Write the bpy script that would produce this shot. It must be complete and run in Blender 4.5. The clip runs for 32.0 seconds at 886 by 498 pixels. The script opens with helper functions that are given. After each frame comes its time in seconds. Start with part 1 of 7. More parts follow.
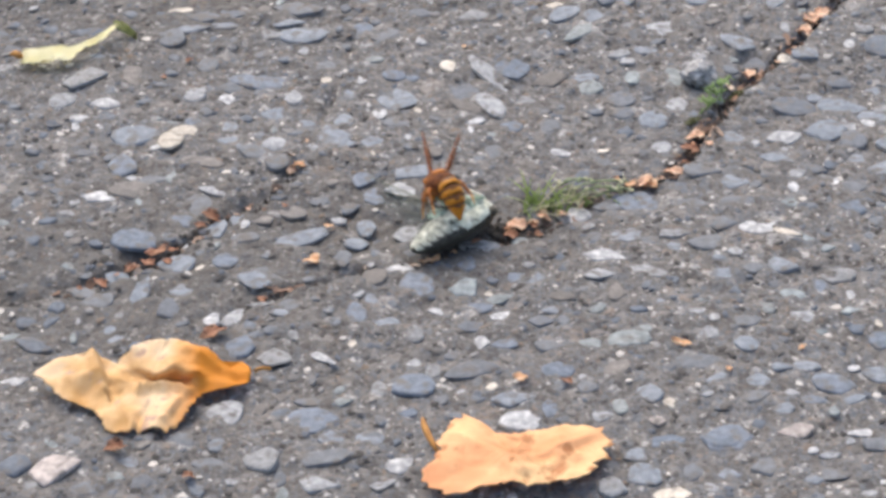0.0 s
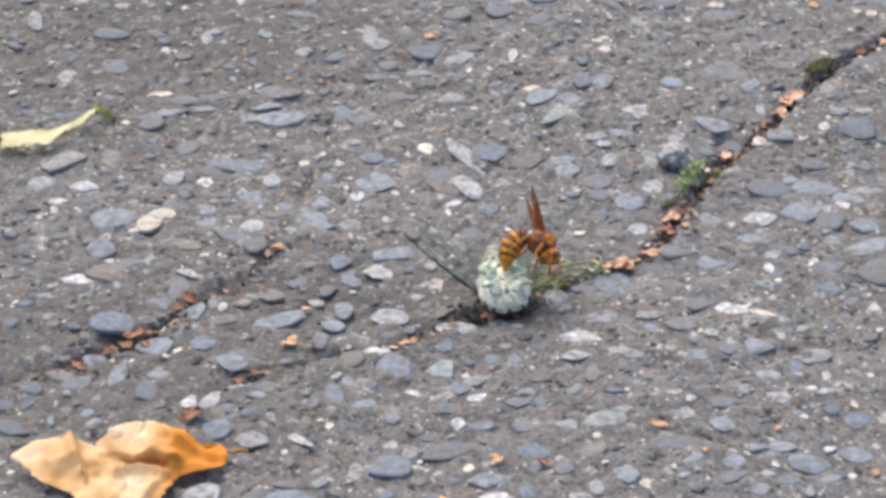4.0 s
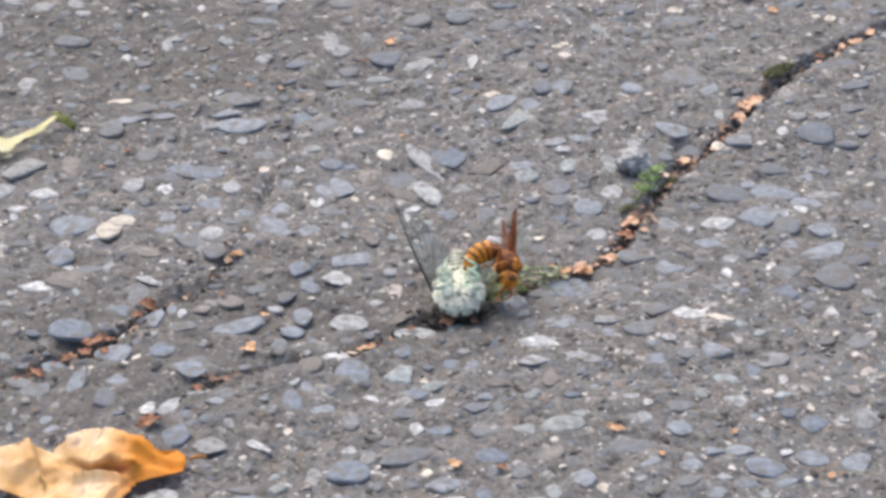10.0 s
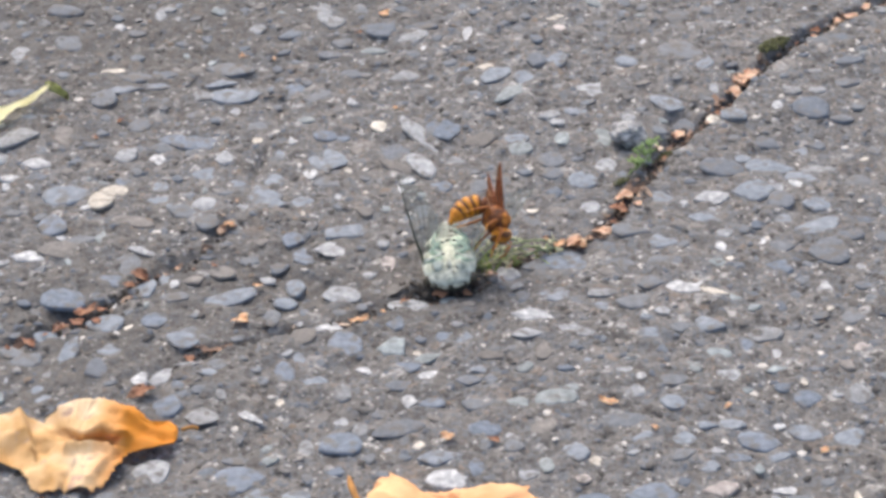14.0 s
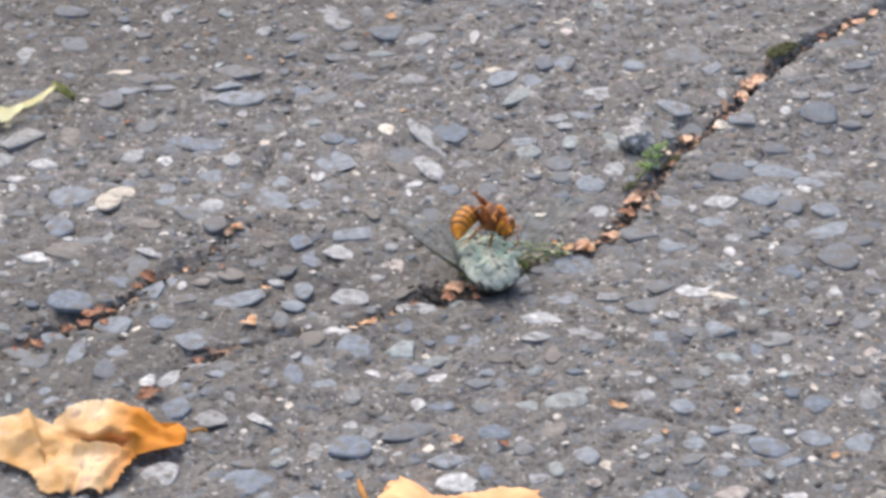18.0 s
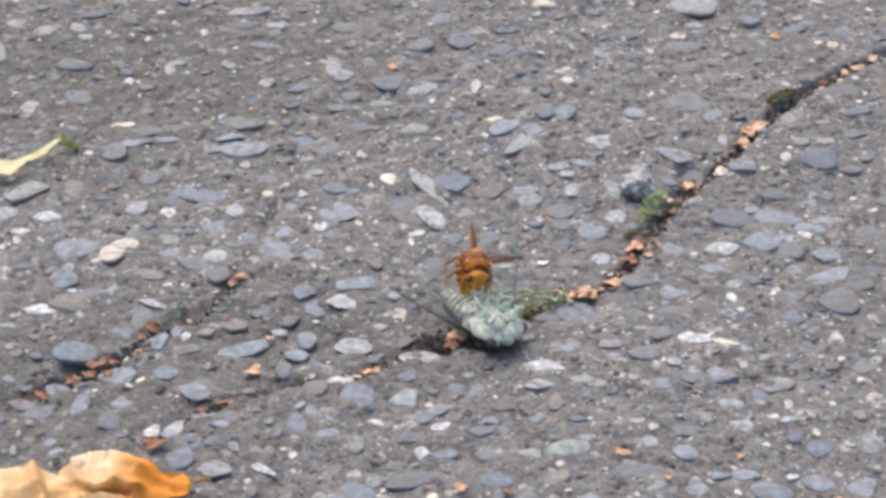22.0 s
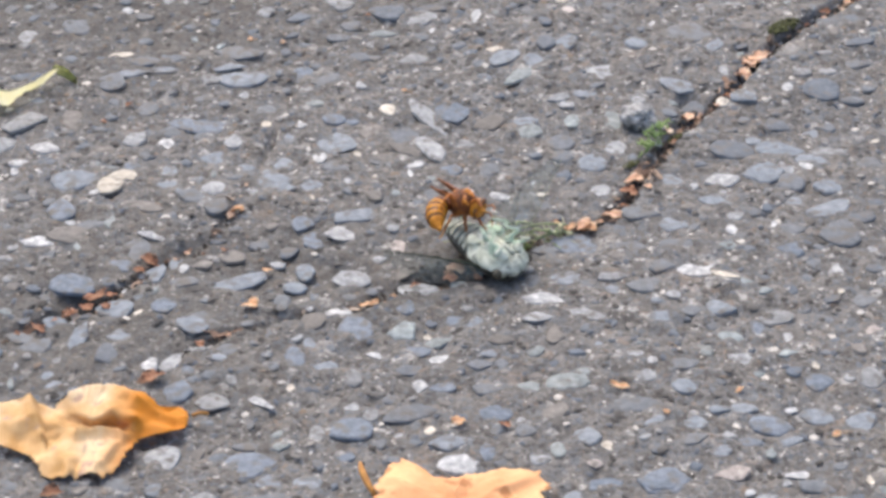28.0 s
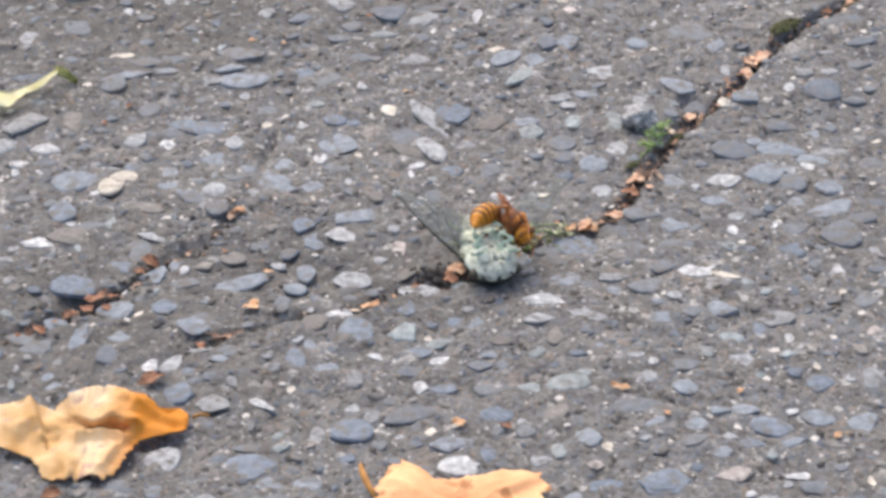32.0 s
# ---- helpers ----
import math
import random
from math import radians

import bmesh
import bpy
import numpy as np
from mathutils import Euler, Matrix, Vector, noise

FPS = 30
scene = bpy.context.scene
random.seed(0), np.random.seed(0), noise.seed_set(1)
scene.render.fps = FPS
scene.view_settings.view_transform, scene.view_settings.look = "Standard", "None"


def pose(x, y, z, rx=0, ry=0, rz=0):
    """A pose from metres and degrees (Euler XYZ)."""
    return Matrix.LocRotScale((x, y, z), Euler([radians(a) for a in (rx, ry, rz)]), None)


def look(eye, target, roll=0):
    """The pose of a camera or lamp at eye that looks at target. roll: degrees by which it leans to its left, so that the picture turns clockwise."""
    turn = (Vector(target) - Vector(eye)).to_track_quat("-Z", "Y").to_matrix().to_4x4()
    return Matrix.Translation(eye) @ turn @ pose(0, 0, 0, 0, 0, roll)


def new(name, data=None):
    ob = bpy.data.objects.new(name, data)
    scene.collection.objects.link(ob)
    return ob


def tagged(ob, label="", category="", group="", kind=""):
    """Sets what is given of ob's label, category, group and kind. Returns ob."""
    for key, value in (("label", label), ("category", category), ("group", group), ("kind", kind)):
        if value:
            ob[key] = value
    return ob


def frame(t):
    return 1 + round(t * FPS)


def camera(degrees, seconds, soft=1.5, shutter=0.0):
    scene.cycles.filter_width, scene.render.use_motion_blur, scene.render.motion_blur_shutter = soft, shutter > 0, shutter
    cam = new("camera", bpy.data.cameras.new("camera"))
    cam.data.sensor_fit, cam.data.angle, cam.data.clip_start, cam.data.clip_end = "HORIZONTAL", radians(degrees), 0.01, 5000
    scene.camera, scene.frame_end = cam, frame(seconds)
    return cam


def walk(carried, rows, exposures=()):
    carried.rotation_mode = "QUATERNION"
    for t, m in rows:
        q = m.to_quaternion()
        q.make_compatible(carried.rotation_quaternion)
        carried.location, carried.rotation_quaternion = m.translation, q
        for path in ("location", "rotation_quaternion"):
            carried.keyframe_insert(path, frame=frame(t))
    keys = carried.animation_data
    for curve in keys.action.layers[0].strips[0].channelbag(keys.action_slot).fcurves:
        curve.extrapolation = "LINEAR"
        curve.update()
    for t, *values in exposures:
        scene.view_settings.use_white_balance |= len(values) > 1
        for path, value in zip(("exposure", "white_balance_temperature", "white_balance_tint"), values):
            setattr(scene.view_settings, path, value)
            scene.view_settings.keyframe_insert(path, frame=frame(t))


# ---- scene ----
# Handheld camera, about a metre from an asphalt road, looking down at two insects.
cam = camera(20.0, 32.0, soft=3.5, shutter=0.5)
PATH = [
    (0, (0.0014, -0.8819, 0.5531), (-0.0231, -0.0242, -0.0345), -0.74),
    (0.5, (0.0031, -0.8832, 0.5554), (-0.0237, -0.0234, -0.0291), -0.94),
    (1, (0.0036, -0.8843, 0.5551), (-0.0216, -0.0184, -0.0204), -0.71),
    (1.5, (0.0013, -0.8826, 0.5534), (-0.0226, -0.0161, -0.0212), -0.57),
    (2, (0.0010, -0.8822, 0.5540), (-0.0270, -0.0195, -0.0261), -0.87),
    (2.5, (0.0035, -0.8854, 0.5570), (-0.0231, -0.0179, -0.0161), -1.00),
    (3, (0.0053, -0.8874, 0.5558), (-0.0182, -0.0121, -0.0053), -1.13),
    (3.5, (0.0037, -0.8850, 0.5544), (-0.0146, -0.0082, -0.0046), -0.58),
    (5.5, (0.0055, -0.8859, 0.5567), (-0.0097, -0.0087, -0.0016), -0.74),
    (6, (0.0046, -0.8883, 0.5571), (-0.0093, -0.0048, 0.0085), -0.34),
    (6.5, (0.0086, -0.8906, 0.5578), (-0.0029, -0.0032, 0.0156), -0.41),
    (7, (0.0124, -0.8895, 0.5559), (0.0031, -0.0027, 0.0127), -0.76),
    (7.5, (0.0087, -0.8874, 0.5562), (-0.0004, -0.0052, 0.0055), -0.52),
    (8, (0.0054, -0.8859, 0.5557), (-0.0050, -0.0084, -0.0024), -0.06),
    (8.5, (0.0062, -0.8872, 0.5560), (-0.0050, -0.0097, -0.0021), -0.04),
    (9, (0.0107, -0.8890, 0.5569), (0.0006, -0.0076, 0.0050), -0.29),
    (9.5, (0.0114, -0.8881, 0.5547), (0.0043, -0.0064, 0.0032), -0.45),
    (10, (0.0106, -0.8873, 0.5555), (0.0032, -0.0089, -0.0011), -0.48),
    (10.5, (0.0095, -0.8869, 0.5553), (0.0042, -0.0082, -0.0009), -0.11),
    (11, (0.0088, -0.8847, 0.5534), (0.0032, -0.0104, -0.0098), 0.08),
    (11.5, (0.0094, -0.8833, 0.5524), (0.0008, -0.0129, -0.0168), -0.18),
    (12, (0.0083, -0.8823, 0.5534), (-0.0028, -0.0141, -0.0191), -0.32),
    (12.5, (0.0069, -0.8810, 0.5528), (-0.0048, -0.0139, -0.0213), -0.35),
    (13, (0.0091, -0.8826, 0.5540), (-0.0016, -0.0156, -0.0203), -0.03),
    (13.5, (0.0093, -0.8845, 0.5535), (0.0019, -0.0147, -0.0165), 0.01),
    (14, (0.0097, -0.8853, 0.5533), (0.0059, -0.0126, -0.0124), -0.01),
    (14.5, (0.0116, -0.8870, 0.5545), (0.0126, -0.0108, -0.0058), -0.23),
    (16.5, (0.0055, -0.8842, 0.5490), (0.0068, -0.0093, -0.0133), 0.23),
    (17, (0.0030, -0.8856, 0.5516), (0.0019, -0.0112, -0.0116), 0.08),
    (17.5, (0.0022, -0.8841, 0.5500), (-0.0012, -0.0083, -0.0109), -0.02),
    (18, (0.0016, -0.8839, 0.5509), (0.0026, -0.0098, -0.0126), 0.50),
    (18.5, (0.0030, -0.8830, 0.5517), (0.0052, -0.0096, -0.0129), 0.64),
    (19, (0.0029, -0.8847, 0.5518), (0.0052, -0.0103, -0.0114), 0.46),
    (19.5, (0.0026, -0.8854, 0.5509), (0.0051, -0.0060, -0.0042), 0.28),
    (20, (0.0021, -0.8861, 0.5526), (0.0033, -0.0035, 0.0025), 0.38),
    (20.5, (0.0013, -0.8860, 0.5527), (0.0027, -0.0039, 0.0017), 0.64),
    (21, (0.0024, -0.8871, 0.5530), (-0.0010, -0.0033, 0.0049), 0.43),
    (21.5, (0.0040, -0.8886, 0.5525), (-0.0018, -0.0032, 0.0070), -0.00),
    (22, (0.0041, -0.8875, 0.5530), (0.0015, -0.0026, 0.0067), -0.12),
    (22.5, (0.0037, -0.8872, 0.5529), (0.0044, -0.0019, 0.0072), 0.21),
    (23, (0.0028, -0.8873, 0.5527), (0.0053, -0.0031, 0.0050), 0.58),
    (23.5, (0.0022, -0.8871, 0.5527), (0.0040, -0.0044, 0.0027), 0.51),
    (24, (0.0048, -0.8886, 0.5514), (0.0037, -0.0057, 0.0018), 0.20),
    (24.5, (0.0036, -0.8878, 0.5502), (0.0030, -0.0065, -0.0020), -0.09),
    (25, (0.0036, -0.8859, 0.5522), (0.0008, -0.0074, -0.0044), -0.14),
    (25.5, (0.0044, -0.8853, 0.5512), (0.0013, -0.0070, -0.0058), 0.06),
    (26, (0.0059, -0.8861, 0.5515), (0.0017, -0.0099, -0.0088), -0.10),
    (26.5, (0.0036, -0.8827, 0.5483), (-0.0012, -0.0110, -0.0188), -0.15),
    (28.5, (0.0105, -0.8819, 0.5551), (0.0035, -0.0143, -0.0184), -0.33),
    (29, (0.0128, -0.8840, 0.5551), (0.0043, -0.0126, -0.0125), -0.60),
    (29.5, (0.0121, -0.8836, 0.5532), (0.0055, -0.0086, -0.0089), -0.73),
    (30, (0.0119, -0.8838, 0.5549), (0.0065, -0.0082, -0.0064), -0.38),
    (30.5, (0.0087, -0.8808, 0.5526), (0.0049, -0.0083, -0.0133), -0.06),
    (31, (0.0111, -0.8800, 0.5519), (0.0053, -0.0109, -0.0192), -0.23),
    (31.5, (0.0111, -0.8807, 0.5528), (0.0041, -0.0137, -0.0215), -0.39),
    (32, (0.0094, -0.8807, 0.5540), (0.0014, -0.0132, -0.0196), -0.38),
]
walk(cam, [(t, look(eye, target, roll)) for t, eye, target, roll in PATH],
     exposures=[(0.0, 0.94, 6900, 10), (1.0, 0.89, 6900, 10), (2.0, 0.9, 6900, 10), (3.0, 0.95, 6900, 10), (6.0, 0.99, 6900, 10), (32.0, 0.99, 6900, 10)])

# ---- sky and soft overcast sun ----
world = bpy.data.worlds.new("overcast_sky")
scene.world = world
world.use_nodes = True
wn = world.node_tree.nodes
sky = wn.new("ShaderNodeTexSky")
sky.sky_type = "NISHITA"
sky.sun_disc = False
sky.sun_elevation = radians(58)
sky.sun_rotation = radians(-25)
sky.dust_density = 4.0
world.node_tree.links.new(sky.outputs["Color"], wn["Background"].inputs["Color"])
wn["Background"].inputs["Strength"].default_value = 0.14
sun = new("sun", bpy.data.lights.new("sun", "SUN"))
sun.data.energy, sun.data.angle, sun.data.color = 0.75, radians(55), (1.0, 0.96, 0.9)
sun.matrix_world = look((-0.42 * 3, 0.9 * 3, 1.6 * 3), (0, 0, 0))


# ---- materials ----
def material(name, colours, scale=400.0, rough=0.85, bump=0.0, bump_scale=1500.0, detail=5.0,
             vary=0.0, spots=None, coords="Object", shine=0.4, worn=0.0):
    """Noise between the colours at one scale, finer mottling and relief at another."""
    m = bpy.data.materials.new(name)
    m.use_nodes = True
    t = m.node_tree
    b = t.nodes["Principled BSDF"]
    b.inputs["Roughness"].default_value = rough
    b.inputs["Specular IOR Level"].default_value = shine
    tc = t.nodes.new("ShaderNodeTexCoord")
    mp = t.nodes.new("ShaderNodeMapping")
    if coords == "Position":
        tc = t.nodes.new("ShaderNodeNewGeometry")
    t.links.new(tc.outputs[coords], mp.inputs["Vector"])
    n1 = t.nodes.new("ShaderNodeTexNoise")
    n1.inputs["Scale"].default_value = scale
    n1.inputs["Detail"].default_value = detail
    t.links.new(mp.outputs["Vector"], n1.inputs["Vector"])
    ramp = t.nodes.new("ShaderNodeValToRGB")
    els = ramp.color_ramp.elements
    while len(els) < len(colours):
        els.new(0.5)
    for i, c in enumerate(colours):
        els[i].position = 0.28 + 0.44 * i / max(1, len(colours) - 1)
        els[i].color = (*c, 1)
    t.links.new(n1.outputs["Fac"], ramp.inputs["Fac"])
    last = ramp.outputs["Color"]
    if vary:
        info = t.nodes.new("ShaderNodeObjectInfo")
        hsv = t.nodes.new("ShaderNodeHueSaturation")
        mr = t.nodes.new("ShaderNodeMapRange")
        mr.inputs["To Min"].default_value, mr.inputs["To Max"].default_value = 1 - vary, 1 + vary
        t.links.new(info.outputs["Random"], mr.inputs["Value"])
        t.links.new(mr.outputs["Result"], hsv.inputs["Value"])
        t.links.new(last, hsv.inputs["Color"])
        last = hsv.outputs["Color"]
    if spots:
        n2 = t.nodes.new("ShaderNodeTexNoise")
        n2.inputs["Scale"].default_value = spots[1]
        n2.inputs["Detail"].default_value = 3
        t.links.new(mp.outputs["Vector"], n2.inputs["Vector"])
        step = t.nodes.new("ShaderNodeMapRange")
        step.inputs["From Min"].default_value, step.inputs["From Max"].default_value = spots[2], spots[2] + 0.08
        t.links.new(n2.outputs["Fac"], step.inputs["Value"])
        cover = step.outputs["Result"]
        if worn:
            # some stones lie under more of the binder than others
            step.inputs["From Min"].default_value, step.inputs["From Max"].default_value = spots[2] - 0.06, spots[2] + 0.14
            geo = t.nodes.new("ShaderNodeNewGeometry")
            own, film = t.nodes.new("ShaderNodeMath"), t.nodes.new("ShaderNodeMath")
            own.operation, film.operation, film.use_clamp = "ADD", "MULTIPLY_ADD", True
            t.links.new(info.outputs["Random"], own.inputs[0])
            t.links.new(geo.outputs["Random Per Island"], own.inputs[1])
            frac = t.nodes.new("ShaderNodeMath")
            frac.operation = "FRACT"
            t.links.new(own.outputs[0], frac.inputs[0])
            t.links.new(frac.outputs[0], film.inputs[0])
            film.inputs[1].default_value = worn
            t.links.new(cover, film.inputs[2])
            cover = film.outputs[0]
        mix = t.nodes.new("ShaderNodeMix")
        mix.data_type = "RGBA"
        mix.inputs["B"].default_value = (*spots[0], 1)
        t.links.new(cover, mix.inputs["Factor"])
        t.links.new(last, mix.inputs["A"])
        last = mix.outputs["Result"]
    t.links.new(last, b.inputs["Base Color"])
    if bump:
        n3 = t.nodes.new("ShaderNodeTexNoise")
        n3.inputs["Scale"].default_value = bump_scale
        n3.inputs["Detail"].default_value = 4
        t.links.new(mp.outputs["Vector"], n3.inputs["Vector"])
        bp = t.nodes.new("ShaderNodeBump")
        bp.inputs["Strength"].default_value = bump
        bp.inputs["Distance"].default_value = 0.0006
        t.links.new(n3.outputs["Fac"], bp.inputs["Height"])
        t.links.new(bp.outputs["Normal"], b.inputs["Normal"])
    return m


def add_ramp(t, fac, stops, constant=False):
    ramp = t.nodes.new("ShaderNodeValToRGB")
    els = ramp.color_ramp.elements
    while len(els) < len(stops):
        els.new(0.5)
    for e, (p, c) in zip(els, stops):
        e.position, e.color = p, (*c, 1)
    if constant:
        ramp.color_ramp.interpolation = "CONSTANT"
    t.links.new(fac, ramp.inputs["Fac"])
    return ramp.outputs["Color"]


def add_mix(t, a, b, fac, blend="MIX"):
    mix = t.nodes.new("ShaderNodeMix")
    mix.data_type, mix.blend_type = "RGBA", blend
    if isinstance(fac, float):
        mix.inputs["Factor"].default_value = fac
    else:
        t.links.new(fac, mix.inputs["Factor"])
    t.links.new(a, mix.inputs["A"])
    t.links.new(b, mix.inputs["B"])
    return mix.outputs["Result"]


def gravel_material():
    """Fine chippings: each island takes its own tone from slate over grey and buff to white."""
    m = material("fine_gravel", [(0.1, 0.1, 0.1), (0.2, 0.2, 0.2)], scale=900, rough=0.8, bump=0.4)
    t = m.node_tree
    geo = t.nodes.new("ShaderNodeNewGeometry")
    ramp = t.nodes.new("ShaderNodeValToRGB")
    tones = [(0.0, (0.07, 0.066, 0.062)), (0.12, (0.115, 0.107, 0.1)), (0.28, (0.14, 0.132, 0.125)), (0.44, (0.135, 0.155, 0.188)), (0.62, (0.168, 0.16, 0.153)),
             (0.76, (0.22, 0.213, 0.205)), (0.84, (0.23, 0.18, 0.14)), (0.875, (0.34, 0.335, 0.33)), (0.955, (0.62, 0.6, 0.57))]
    els = ramp.color_ramp.elements
    while len(els) < len(tones):
        els.new(0.5)
    for e, (p, c) in zip(els, tones):
        e.position, e.color = p, (*c, 1)
    ramp.color_ramp.interpolation = "CONSTANT"
    t.links.new(geo.outputs["Random Per Island"], ramp.inputs["Fac"])
    mul = t.nodes.new("ShaderNodeMix")
    mul.data_type, mul.blend_type = "RGBA", "OVERLAY"
    mul.inputs["Factor"].default_value = 0.35
    b = t.nodes["Principled BSDF"]
    old = b.inputs["Base Color"].links[0].from_socket
    t.links.new(ramp.outputs["Color"], mul.inputs["A"])
    t.links.new(old, mul.inputs["B"])
    t.links.new(mul.outputs["Result"], b.inputs["Base Color"])
    return m


def road_material():
    """Asphalt worn down to its sand and grit: grains of many tones in a grey brown binder."""
    m = material("worn_asphalt", [(0.102, 0.096, 0.091), (0.147, 0.139, 0.133), (0.2, 0.191, 0.183)], scale=160, rough=0.88, detail=9, shine=0.25)
    t = m.node_tree
    b = t.nodes["Principled BSDF"]
    base = b.inputs["Base Color"].links[0].from_socket
    tc = next(n for n in t.nodes if n.type == "TEX_COORD")
    warp = t.nodes.new("ShaderNodeTexNoise")
    warp.inputs["Scale"].default_value = 500
    off = t.nodes.new("ShaderNodeVectorMath")
    off.operation = "SCALE"
    off.inputs["Scale"].default_value = 0.0016
    add = t.nodes.new("ShaderNodeVectorMath")
    t.links.new(tc.outputs["Object"], warp.inputs["Vector"])
    t.links.new(warp.outputs["Color"], off.inputs[0])
    t.links.new(tc.outputs["Object"], add.inputs[0])
    t.links.new(off.outputs["Vector"], add.inputs[1])
    tones = [(0.0, (0.07, 0.065, 0.061)), (0.2, (0.116, 0.108, 0.101)), (0.34, (0.152, 0.149, 0.148)), (0.46, (0.148, 0.163, 0.182)),
             (0.7, (0.195, 0.182, 0.169)), (0.86, (0.27, 0.258, 0.246)), (0.93, (0.24, 0.185, 0.145)), (0.965, (0.56, 0.55, 0.53))]
    heights = []
    for scale, share in ((100, 0.5), (210, 0.62), (420, 0.6), (800, 0.5)):
        vor = t.nodes.new("ShaderNodeTexVoronoi")
        vor.inputs["Scale"].default_value = scale
        t.links.new(add.outputs["Vector"], vor.inputs["Vector"])
        sep = t.nodes.new("ShaderNodeSeparateColor")
        t.links.new(vor.outputs["Color"], sep.inputs["Color"])
        grain = add_ramp(t, sep.outputs["Red"], tones, True)
        keep = t.nodes.new("ShaderNodeMapRange")
        keep.inputs["From Min"].default_value, keep.inputs["From Max"].default_value = 0.62, 0.4
        keep.inputs["To Min"].default_value, keep.inputs["To Max"].default_value = 0.0, share
        t.links.new(vor.outputs["Distance"], keep.inputs["Value"])
        base = add_mix(t, base, grain, keep.outputs["Result"])
        heights.append(vor.outputs["Distance"])
    # three broad patches of darker brown with ragged edges
    ragged = t.nodes.new("ShaderNodeTexNoise")
    ragged.inputs["Scale"].default_value, ragged.inputs["Detail"].default_value = 26, 6
    t.links.new(tc.outputs["Object"], ragged.inputs["Vector"])
    dark_patch = None
    for x, y, wide, deep in ((-0.05, -0.06, 0.075, 0.04), (-0.15, 0.17, 0.13, 0.1), (-0.13, -0.09, 0.09, 0.07)):
        place = t.nodes.new("ShaderNodeMapping")
        place.vector_type = "TEXTURE"
        place.inputs["Location"].default_value, place.inputs["Scale"].default_value = (x, y, 0), (wide, deep, 1)
        size = t.nodes.new("ShaderNodeVectorMath")
        size.operation = "LENGTH"
        t.links.new(tc.outputs["Object"], place.inputs["Vector"])
        t.links.new(place.outputs["Vector"], size.inputs[0])
        off = t.nodes.new("ShaderNodeMath")
        off.operation = "MULTIPLY_ADD"
        off.inputs[1].default_value = 1.6
        t.links.new(ragged.outputs["Fac"], off.inputs[0])
        t.links.new(size.outputs["Value"], off.inputs[2])
        fade = t.nodes.new("ShaderNodeMapRange")
        fade.inputs["From Min"].default_value, fade.inputs["From Max"].default_value, fade.inputs["To Min"].default_value, fade.inputs["To Max"].default_value = 1.2, 2.1, 0.42, 0.0
        t.links.new(off.outputs[0], fade.inputs["Value"])
        if dark_patch:
            both = t.nodes.new("ShaderNodeMath")
            both.operation = "MAXIMUM"
            t.links.new(dark_patch, both.inputs[0])
            t.links.new(fade.outputs["Result"], both.inputs[1])
            dark_patch = both.outputs[0]
        else:
            dark_patch = fade.outputs["Result"]
    brown = t.nodes.new("ShaderNodeRGB")
    brown.outputs[0].default_value = (0.082, 0.075, 0.068, 1)
    base = add_mix(t, base, brown.outputs[0], dark_patch)
    t.links.new(base, b.inputs["Base Color"])
    last = None
    for h, power, dist in zip(heights, (0.35, 0.45, 0.5, 0.55), (0.0012, 0.001, 0.0008, 0.0004)):
        bp = t.nodes.new("ShaderNodeBump")
        bp.invert = True
        bp.inputs["Strength"].default_value = power
        bp.inputs["Distance"].default_value = dist
        t.links.new(h, bp.inputs["Height"])
        if last:
            t.links.new(last, bp.inputs["Normal"])
        last = bp.outputs["Normal"]
    t.links.new(last, b.inputs["Normal"])
    return m


M_ROAD = road_material()
M_GRAVEL = gravel_material()
BINDER = (0.144, 0.135, 0.127)
STONE = dict(bump=0.7, detail=7, coords="Position")
M_STONE = {
    "slate": material("slate_stone", [(0.094, 0.118, 0.152), (0.14, 0.173, 0.22), (0.196, 0.235, 0.288)], 330, 0.68, bump_scale=900, vary=0.25, spots=(BINDER, 200, 0.58), worn=0.42, **STONE),
    "grey": material("blue_grey_stone", [(0.138, 0.163, 0.194), (0.196, 0.227, 0.266), (0.268, 0.303, 0.342)], 330, 0.7, bump_scale=900, vary=0.25, spots=(BINDER, 200, 0.57), worn=0.48, **STONE),
    "light": material("pale_grey_stone", [(0.19, 0.202, 0.215), (0.29, 0.303, 0.317), (0.41, 0.423, 0.437)], 360, 0.75, bump_scale=1000, vary=0.2, spots=(BINDER, 260, 0.58), worn=0.2, **STONE),
    "white": material("white_quartz_stone", [(0.23, 0.24, 0.255), (0.38, 0.392, 0.405), (0.66, 0.665, 0.665)], 330, 0.6, bump_scale=900, vary=0.12, spots=((0.21, 0.208, 0.208), 280, 0.6), worn=0.1, **STONE),
    "cream": material("cream_stone", [(0.35, 0.315, 0.27), (0.53, 0.485, 0.415), (0.74, 0.695, 0.615)], 340, 0.75, bump_scale=1000, vary=0.18, spots=(BINDER, 210, 0.6), worn=0.12, **STONE),
    "teal": material("green_grey_stone", [(0.16, 0.19, 0.2), (0.25, 0.288, 0.3), (0.38, 0.42, 0.43)], 330, 0.66, bump_scale=900, vary=0.2, spots=(BINDER, 190, 0.64), worn=0.2, **STONE),
    "brown": material("buff_brown_stone", [(0.15, 0.14, 0.13), (0.2, 0.187, 0.175), (0.28, 0.26, 0.24)], 320, 0.8, bump_scale=1000, vary=0.2, spots=(BINDER, 170, 0.6), worn=0.5, **STONE),
    "pink": material("pinkish_stone", [(0.3, 0.268, 0.255), (0.45, 0.4, 0.378), (0.62, 0.56, 0.53)], 320, 0.75, bump_scale=1000, vary=0.15, spots=(BINDER, 190, 0.6), worn=0.3, **STONE),
}
